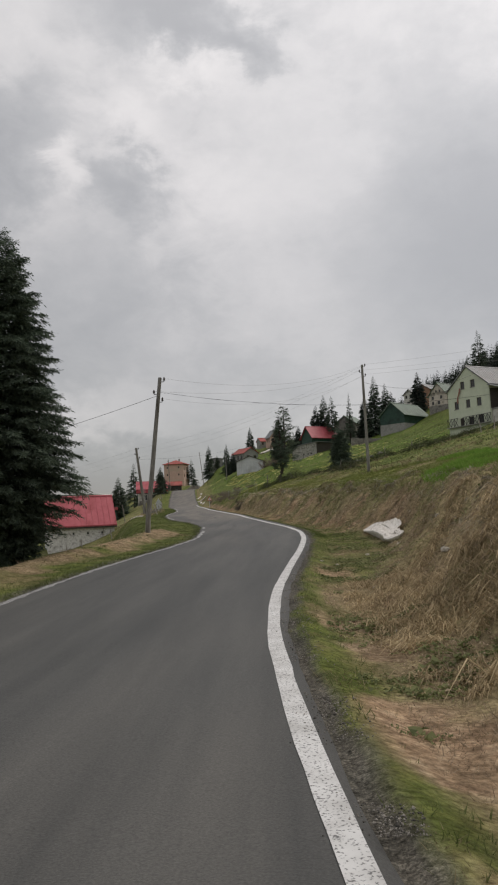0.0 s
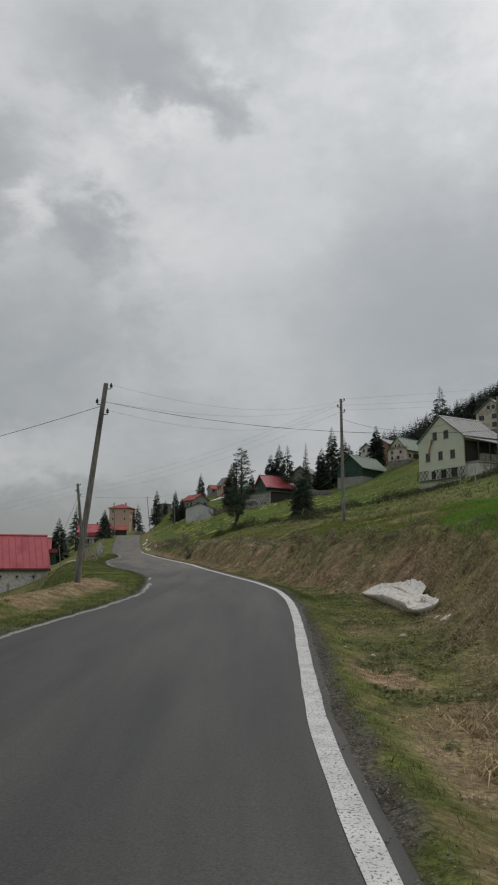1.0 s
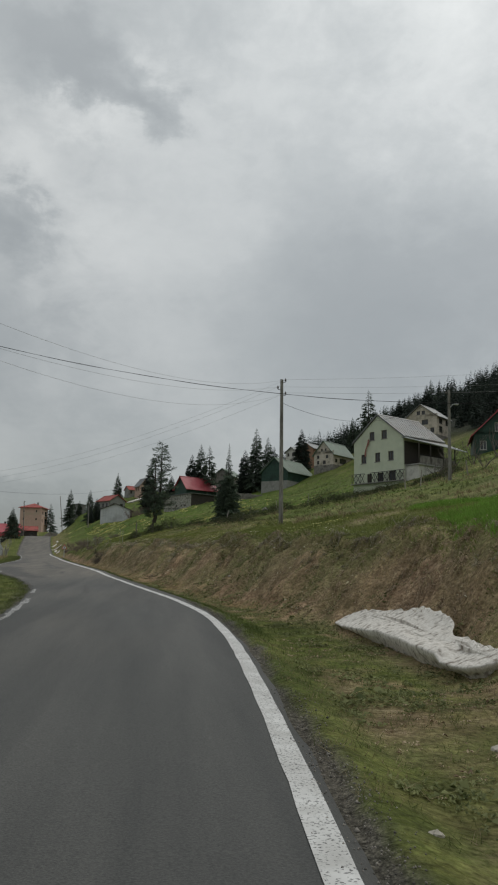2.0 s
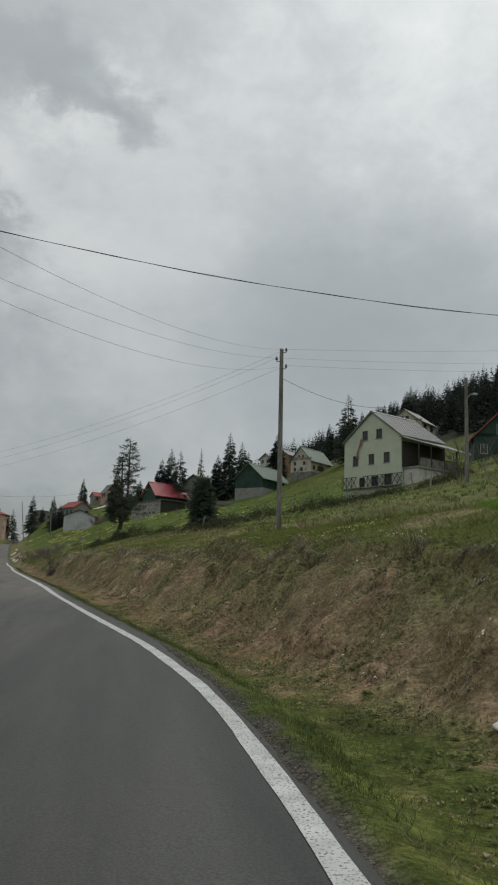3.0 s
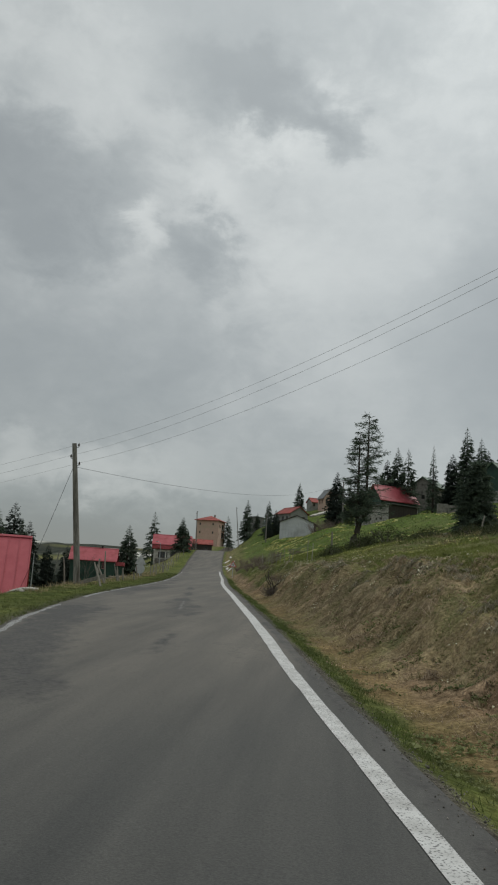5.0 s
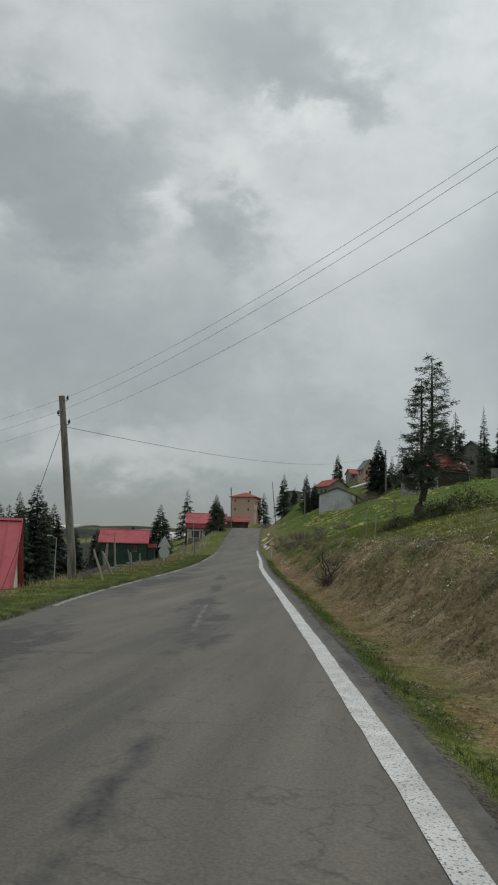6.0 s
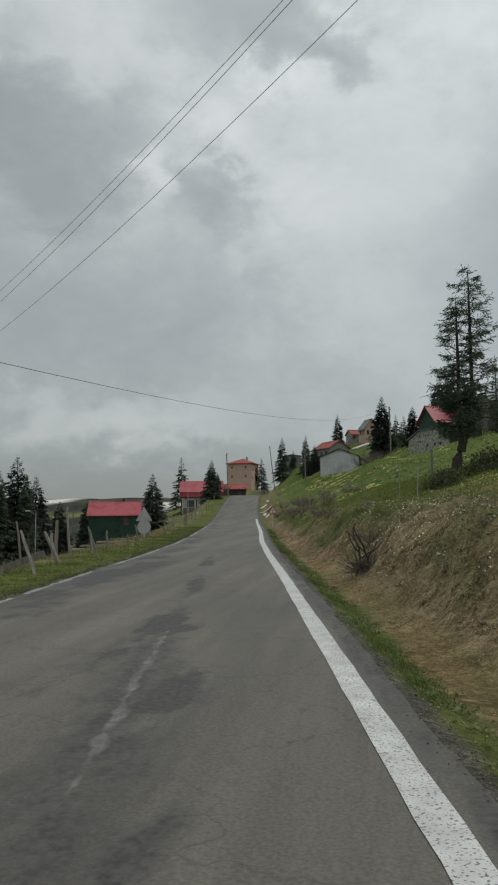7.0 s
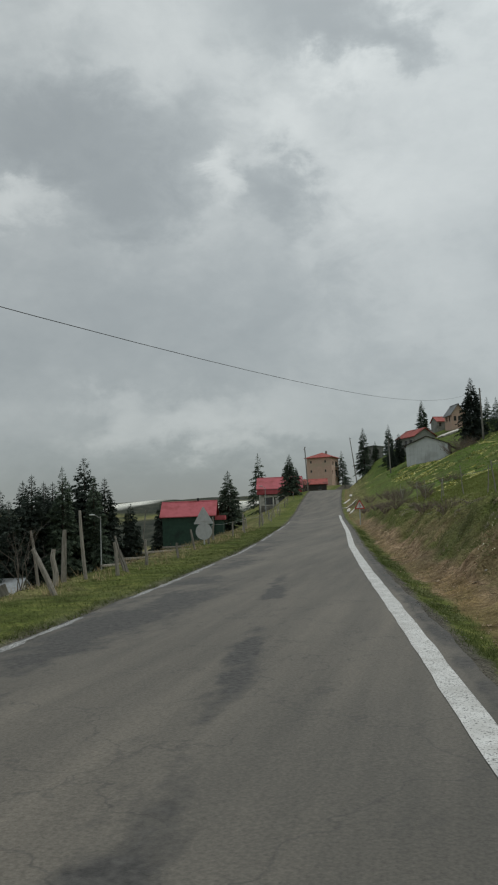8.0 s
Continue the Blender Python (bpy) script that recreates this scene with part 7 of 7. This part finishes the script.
def build_grass():
    r = np.random.default_rng(3)
    x, y, o = scatter(120000, 1, 3, 125, 0.36, 9.5, 1, 1.15)
    d = dryness(x, y)
    clump = fbm(x, y, 1.2, 3) + r.normal(0, 0.1, len(x))
    z = ground_z(x, y)
    pts = np.stack([x, y, z], -1)
    free = o > 0.36 + 0.16 * smooth(32, 44, y)
    ochre = (o > 1.1) & (o < 1.9) & (y > 34) & (r.random(len(x)) < 0.4)
    d = d * (1 - 0.6 * smooth(80, 90, y) * smooth(1.7, 2.2, o))
    dry = free & ((d > r.uniform(0.25, 0.75, len(x))) | ochre) & (clump > -0.16)
    flat = (o > 1.0) & (o < 1.95) & (y > 52) & (r.random(len(x)) < 0.85)
    green = free & ~dry & ~flat & (clump > -0.2 + 0.14 * smooth(30, 22, y))
    blades("dry_grass", pts[dry & (r.random(len(x)) < 0.7)], 0.05, 0.005, M_BLADE_DRY, "dry straw-coloured grass on the cut bank", 5, 5, 1.5)
    blades("verge_grass", pts[green & (o < 4) & (r.random(len(x)) < np.where(y < 28, 0.3, 0.65))], 0.045, 0.005, M_BLADE_GREEN, "short green grass along the verge", 6, 7, 1.0)
    near = free & (o < 4.5) & (y < 30) & (fbm(x + 15, y, 0.8, 3) > 0.0) & (r.random(len(x)) < 0.5)
    blades("verge_grass", pts[near], 0.035, 0.004, M_BLADE_OLIVE, "short olive turf along the near verge", 21, 6, 1.6)
    near = (o > 0.4) & (o < 3.5) & (y < 26) & (r.random(len(x)) < 0.1) & (fbm(x + 33, y, 0.6, 3) > -0.02)
    blades("straw_litter", pts[near], 0.02, 0.004, M_BLADE_STRAW, "bits of straw lying on the near verge", 22, 5, 4.5)
    blades("meadow_grass", pts[green & (o >= 4)], 0.08, 0.009, M_BLADE_MIX, "patchy spring meadow grass", 7, 4, 0.9)
    x, y, o = scatter(36000, 2, 8, 130, 0.2, 7, -1, 1.0)
    d = dryness(x, y)
    pts = np.stack([x, y, ground_z(x, y)], -1)
    dry = d > r.uniform(0.3, 0.8, len(x))
    worn = (y < 50) & (y > 12) & (o > 1.1) & (o < 3.2) & (fbm(x + 5, y, 0.5, 3) > -0.1) & (r.random(len(x)) < 0.8)
    blades("verge_grass", pts[~dry & ~worn], 0.05, 0.007, M_BLADE_GREEN, "green grass on the downhill verge", 8, 7, 1.3)
    blades("dry_grass", pts[dry & ~worn], 0.06, 0.007, M_BLADE_DRY, "dry grass on the downhill verge", 9, 6, 1.8)
    # coarse tufts over the wide meadow
    n = 26000
    y = 45 + 165 * r.random(n)
    x = right_line(y) + 8 + 52 * r.random(n) ** 1.2
    bit = fbm(x, y, 0.25, 4) + r.normal(0, 0.06, n)
    pts = np.stack([x, y, ground_z(x, y)], -1)
    blades("meadow_grass", pts[(bit > 0.06) & (y < 92)], 0.22, 0.03, M_BLADE_OLIVE, "coarse olive tufts over the meadow", 23, 4, 0.9)
    blades("meadow_grass", pts[(bit > 0.06) & (y >= 92)], 0.12, 0.025, M_LUSH, "fresh green tufts over the upper meadow", 25, 4, 0.9)
    blades("meadow_grass", pts[bit < -0.03], 0.16, 0.03, M_BLADE_GREEN, "green tufts over the meadow", 24, 4, 0.9)
    # the lush patch above the bank
    n = 30000
    y = r.uniform(24, 52, n)
    x = right_line(y) + r.uniform(4.4, 14.0, n)
    bit = fbm(x, y, 0.35, 4)
    keep = (bit > -0.12) & (x - 4.7 - 0.318 * (y - 33.5) + 4 * bit > 0.6)
    pts = np.stack([x, y, ground_z(x, y)], -1)[keep]
    blades("lush_grass", pts, 0.13, 0.01, M_LUSH, "lush bright green grass above the bank", 10, 6, 0.5)
    # a narrow bright strip next to the shoulder
    n = 5500
    y = r.uniform(30, 118, n)
    x = right_line(y) + 0.42 + 0.12 * smooth(32, 44, y) + 0.42 * r.random(n) ** 1.3 + 0.3 * fbm(y * 0, y, 0.5, 2)
    keep = fbm(x, y, 0.7, 3) > -0.02
    blades("lush_grass", np.stack([x, y, ground_z(x, y)], -1)[keep], 0.05, 0.006, M_STRIP, "green grass strip along the shoulder", 12, 6, 0.8)
    # matted tussocks that hang down the bank
    n = 7500
    y = 8 + 108 * r.random(n) ** 1.2
    toe = 1.7 + 1.0 * np.exp(-((y - 27) / 9.0) ** 2) - 0.5 * smooth(70, 110, y)
    up = r.random(n)
    x = right_line(y) + toe + 0.1 + 3.0 * up
    keep = fbm(x, y, 0.5, 3) + 0.5 * fbm(x + 90, y, 2.0, 2) + 0.1 * (up > 0.55) > 0.05
    keep &= r.random(n) < 1 - 0.7 * smooth(82, 92, y)
    first = r.random(keep.sum()) < np.where(y[keep] > 58, 0.2, 0.5)
    hanging("tussock_grass", x[keep][first], y[keep][first], 0.105, M_BLADE_DRY, "matted dry tussocks hanging down the bank", 11, 20)
    rest = ~first & (y[keep] < 60)
    hanging("tussock_grass", x[keep][rest], y[keep][rest], 0.1, M_BLADE_OLIVE, "matted olive tussocks on the bank", 16, 20)
    rest = (y[keep] > 58) & (r.random(keep.sum()) < 1 - 0.75 * smooth(72, 90, y[keep]))
    hanging("tussock_grass", x[keep][rest], y[keep][rest], 0.1, M_BLADE_PALE, "pale olive tussocks on the open bank", 17, 24)
    n = 3000
    y = 8 + 105 * r.random(n) ** 1.2
    toe = 1.7 + 1.0 * np.exp(-((y - 27) / 9.0) ** 2) - 0.5 * smooth(70, 110, y)
    x = right_line(y) + np.where(r.random(n) < 0.65, bank_lip(y) + r.uniform(0.02, 0.4, n), toe + r.uniform(1.2, 2.6, n))
    keep = fbm(x + 40, y, 0.6, 3) > 0.0
    hanging("tussock_grass", x[keep], y[keep], 0.12, M_BLADE_GREY, "grey-brown tussocks on the lip of the bank", 13, 24)
    n = 2200
    y = 7 + 9 * r.random(n) ** 1.2
    x = right_line(y) + r.uniform(1.2, 4.0, n)
    keep = fbm(x + 20, y, 0.5, 3) > 0.02
    hanging("straw_litter", x[keep], y[keep], 0.17, M_BLADE_STRAW, "loose straw lying on the near verge", 15, 14)
    # broad-leaved herbs at the foot of the bank and over it, and dead leaves between them
    n = 22000
    y = 6 + 100 * r.random(n) ** 1.25
    toe = bank_toe(y)
    x = right_line(y) + 0.7 + (toe + 2.6) * r.random(n) ** 1.1
    up = x - right_line(y) - toe
    mottle = fbm(x + 25, y, 0.9, 3) + 0.17 * np.exp(-((up + 0.4) / 0.7) ** 2) + 0.07 * smooth(1.4, 2.2, up) * smooth(24, 28, y) - 0.1 * smooth(24, 18, y) - 0.3 * smooth(50, 58, y) * smooth(0.95, 1.1, x - right_line(y)) * (1 - smooth(1.8, 2.2, x - right_line(y)))
    leaves("bank_herbs", x[mottle > 0.06], y[mottle > 0.06], 0.032, M_HERB, "low leafy green herbs on the bank", 51, 7)
    n = 9000
    y = 6 + 90 * r.random(n) ** 1.3
    x = right_line(y) + 0.8 + (bank_toe(y) + 2.2) * r.random(n)
    bare = fbm(x + 61, y, 0.7, 3) > 0.03
    leaves("leaf_litter", x[bare], y[bare], 0.024, M_LITTER, "brown dead leaves and stalks on the bank", 52, 4, 0.12)
    # tall dry stalks along the downhill fence
    n = 1300
    y = 70 + 60 * r.random(n)
    x = left_line(y) - r.uniform(1.6, 5.5, n)
    keep = fbm(x, y, 0.5, 3) > 0.0
    blades("dry_grass", np.stack([x, y, ground_z(x, y)], -1)[keep], 0.2, 0.007, M_BLADE_STRAW, "tall dry stalks along the leaning fence", 14, 7, 0.5)


def hanging(name, x, y, size, mat, label, seed, per):
    """Tufts whose long blades arch over and fall downhill."""
    r = np.random.default_rng(seed)
    z = ground_z(x, y)
    gx = (ground_z(x + 0.25, y) - ground_z(x - 0.25, y)) / 0.5
    gy = (ground_z(x, y + 0.25) - ground_z(x, y - 0.25)) / 0.5
    down = np.stack([-gx, -gy], -1)
    down /= np.maximum(1.0, np.linalg.norm(down, axis=1, keepdims=True) / 0.8)
    n = len(x)
    i = np.repeat(np.arange(n), per)
    k = len(i)
    scale = (size * np.exp(r.normal(-0.1, 0.45, n)))[i]
    p = np.stack([x[i], y[i], z[i]], -1) + np.concatenate([r.normal(0, 0.3, (k, 2)) * scale[:, None], np.zeros((k, 1))], 1)
    p[:, 2] = ground_z(p[:, 0], p[:, 1])
    comb = r.normal(0, 0.6, (n, 2))
    way = (down * 0.35 + comb)[i] + r.normal(0, 0.42, (k, 2))
    ln = scale * r.uniform(0.4, 1.0, k)
    mid = p + np.concatenate([way * (ln * 0.45)[:, None], (ln * r.uniform(0.2, 0.45, k))[:, None]], 1)
    tip = p + np.concatenate([way * ln[:, None], np.zeros((k, 1))], 1)
    tip[:, 2] = np.maximum(ground_z(tip[:, 0], tip[:, 1]), p[:, 2] - 0.55 * ln) + 0.02 * r.random(k)
    a = r.uniform(0, 6.283, k)
    w = np.stack([np.cos(a), np.sin(a), 0 * a], -1) * (0.007 * r.uniform(0.6, 1.5, k))[:, None]
    v = np.stack([p - w, p + w, mid + w * 0.8, mid - w * 0.8, tip], 1).reshape(-1, 3)
    o = np.arange(k) * 5
    f = np.concatenate([np.stack([o, o + 1, o + 2], -1), np.stack([o, o + 2, o + 3], -1), np.stack([o + 3, o + 2, o + 4], -1)])
    tagged(mesh_part(name, v, f, mat), label, "grass", kind="stuff")


def leaves(name, x, y, size, mat, label, seed, per, lift=0.6):
    """Rosettes of short broad leaves that lie close to the ground."""
    r = np.random.default_rng(seed)
    n = len(x)
    i = np.repeat(np.arange(n), per)
    k = len(i)
    scale = (size * np.exp(r.normal(0, 0.4, n)))[i][:, None]
    a = r.uniform(0, 6.283, k)
    d = np.stack([np.cos(a), np.sin(a), r.uniform(0.0, lift, k)], -1)
    s = np.stack([-np.sin(a), np.cos(a), r.normal(0, 0.35, k)], -1) * 0.36
    p = np.stack([x[i], y[i], 0 * a], -1) + np.concatenate([r.normal(0, 1.1, (k, 2)) * scale, np.zeros((k, 1))], 1)
    p[:, 2] = ground_z(p[:, 0], p[:, 1]) + 0.012
    ln = scale * r.uniform(0.7, 1.5, (k, 1))
    m = p + d * ln * 0.55 + np.array((0, 0, 0.012))
    e = p + d * ln * np.array((1, 1, 0.6))
    v = np.stack([p, m + s * ln, e, m - s * ln], 1).reshape(-1, 3)
    tagged(mesh_part(name, v, np.arange(k * 4).reshape(-1, 4), mat), label, "herbs", kind="stuff")


def petals(name, x, y, size, mat, label, seed, lift=0.06, up=0.25):
    r = np.random.default_rng(seed)
    p = np.stack([x, y, ground_z(x, y) + lift], -1)
    k = len(p)
    size = np.broadcast_to(size, k)[:, None] * r.uniform(0.6, 1.4, (k, 1))
    d = r.normal(size=(k, 3)) * np.array((1, 1, up))
    d /= np.linalg.norm(d, axis=1, keepdims=True)
    s = np.cross(d, np.array((0, 0, 1.0))) + r.normal(0, 0.25, (k, 3))
    v = np.stack([p - d * size, p - s * size * 0.7 + (0, 0, 0.02), p + d * size, p + s * size * 0.7 + (0, 0, 0.02)], 1).reshape(-1, 3)
    tagged(mesh_part(name, v, np.arange(k * 4).reshape(-1, 4), mat), label, "flowers", kind="stuff")


def build_flowers():
    r = np.random.default_rng(9)
    n = 150000
    y = 34 + 185 * r.random(n) ** 0.8
    u = r.uniform(4.5, 36, n)
    x = right_line(y) + u
    drift = fbm(x, y, 0.22, 4) + 0.5 * fbm(x, y * 0.35, 0.5, 2)
    far = smooth(95, 120, y) * smooth(6, 10, u) * (1 - smooth(22, 28, u))
    tuft = fbm(x * 1.3, y * 0.5, 0.9, 2)
    keep = (drift > 0.14 - 0.12 * far) & (r.random(n) < 0.8) & (tuft > -0.3 + 0.32 * smooth(75, 95, y)) & ((y < 58) | (u > 6) | (r.random(n) < 0.45))
    x, y = x[keep], y[keep]
    away = y > 96
    petals("primroses", x[away], y[away], 0.05 + 0.04 * smooth(100, 150, y[away]), M_PETAL, "clumps of yellow primroses in drifts over the far meadow", 26, 0.1, 0.8)
    x, y = x[~away], y[~away]
    petals("primroses", x, y, 0.027, M_PETAL, "pale yellow primroses scattered over the meadow", 19)
    # small groups on the bank itself
    n = 560
    y = 26 + 62 * r.random(n) ** 0.8
    u = 2.0 + (2.9 - 1.1 * smooth(74, 80, y)) * r.random(n)
    keep = (r.random(n) < 0.25 + 0.75 * smooth(40, 66, y)) & (fbm(right_line(y) + u, y, 0.35, 3) > -0.06)
    y, u = np.repeat(y[keep], 6), np.repeat(u[keep], 6)
    live = r.random(len(y)) < 0.6
    y, u = y[live] + r.normal(0, 0.09, live.sum()), u[live] + r.normal(0, 0.09, live.sum())
    petals("bank_primroses", right_line(y) + u, y, 0.024, M_PALEPETAL, "small pale primroses dotted over the bank", 20, 0.15)


def build_gravel():
    """Loose crumbs of stone and tar along both edges of the asphalt."""
    r = np.random.default_rng(31)
    n = 16000
    y = 4 + 86 * r.random(n) ** 1.5
    right = r.random(n) < 0.62
    wide = np.abs(r.normal(0, 0.22, n))
    x = np.where(right, right_line(y) + 0.26 + 0.22 * smooth(32, 44, y) + r.normal(0, 0.1, n), left_line(y) - 0.1 - wide + 0.15 * r.random(n))
    keep = fbm(x, y, 0.8, 3) > -0.08
    x, y, right = x[keep], y[keep], right[keep]
    k = len(x)
    z = np.maximum(road_top(x, y), ground_z(x, y) - 0.01) * (np.where(right, x - right_line(y), left_line(y) - x) < 0.5) + ground_z(x, y) * (np.where(right, x - right_line(y), left_line(y) - x) >= 0.5)
    size = r.uniform(0.004, 0.011, k) * (1 + 0.9 * (r.random(k) > 0.96))
    shape = np.array(((1, 0, 0), (-0.5, 0.87, 0), (-0.5, -0.87, 0), (0, 0, 0.9), (0, 0, -0.6)), float)
    v = shape[None] * (size[:, None] * r.uniform(0.6, 1.3, (k, 5)))[:, :, None]
    a = r.uniform(0, 6.28, k)
    c, s = np.cos(a)[:, None], np.sin(a)[:, None]
    v = np.stack([v[:, :, 0] * c - v[:, :, 1] * s, v[:, :, 0] * s + v[:, :, 1] * c, v[:, :, 2]], -1) + np.stack([x, y, z + 0.005], -1)[:, None]
    tri = np.array(((0, 1, 3), (1, 2, 3), (2, 0, 3), (1, 0, 4), (2, 1, 4), (0, 2, 4)))
    f = (np.arange(k)[:, None, None] * 5 + tri[None]).reshape(-1, 3)
    tagged(mesh_part("gravel", v.reshape(-1, 3), f, M_GRIT), "loose grey gravel along the crumbling asphalt edge", "gravel", kind="stuff")


M_GRIT = island_tint(bpy.data.materials.new("grit"), (0.08, 0.075, 0.068), (0.32, 0.295, 0.26))
build_grass()
build_flowers()
build_gravel()
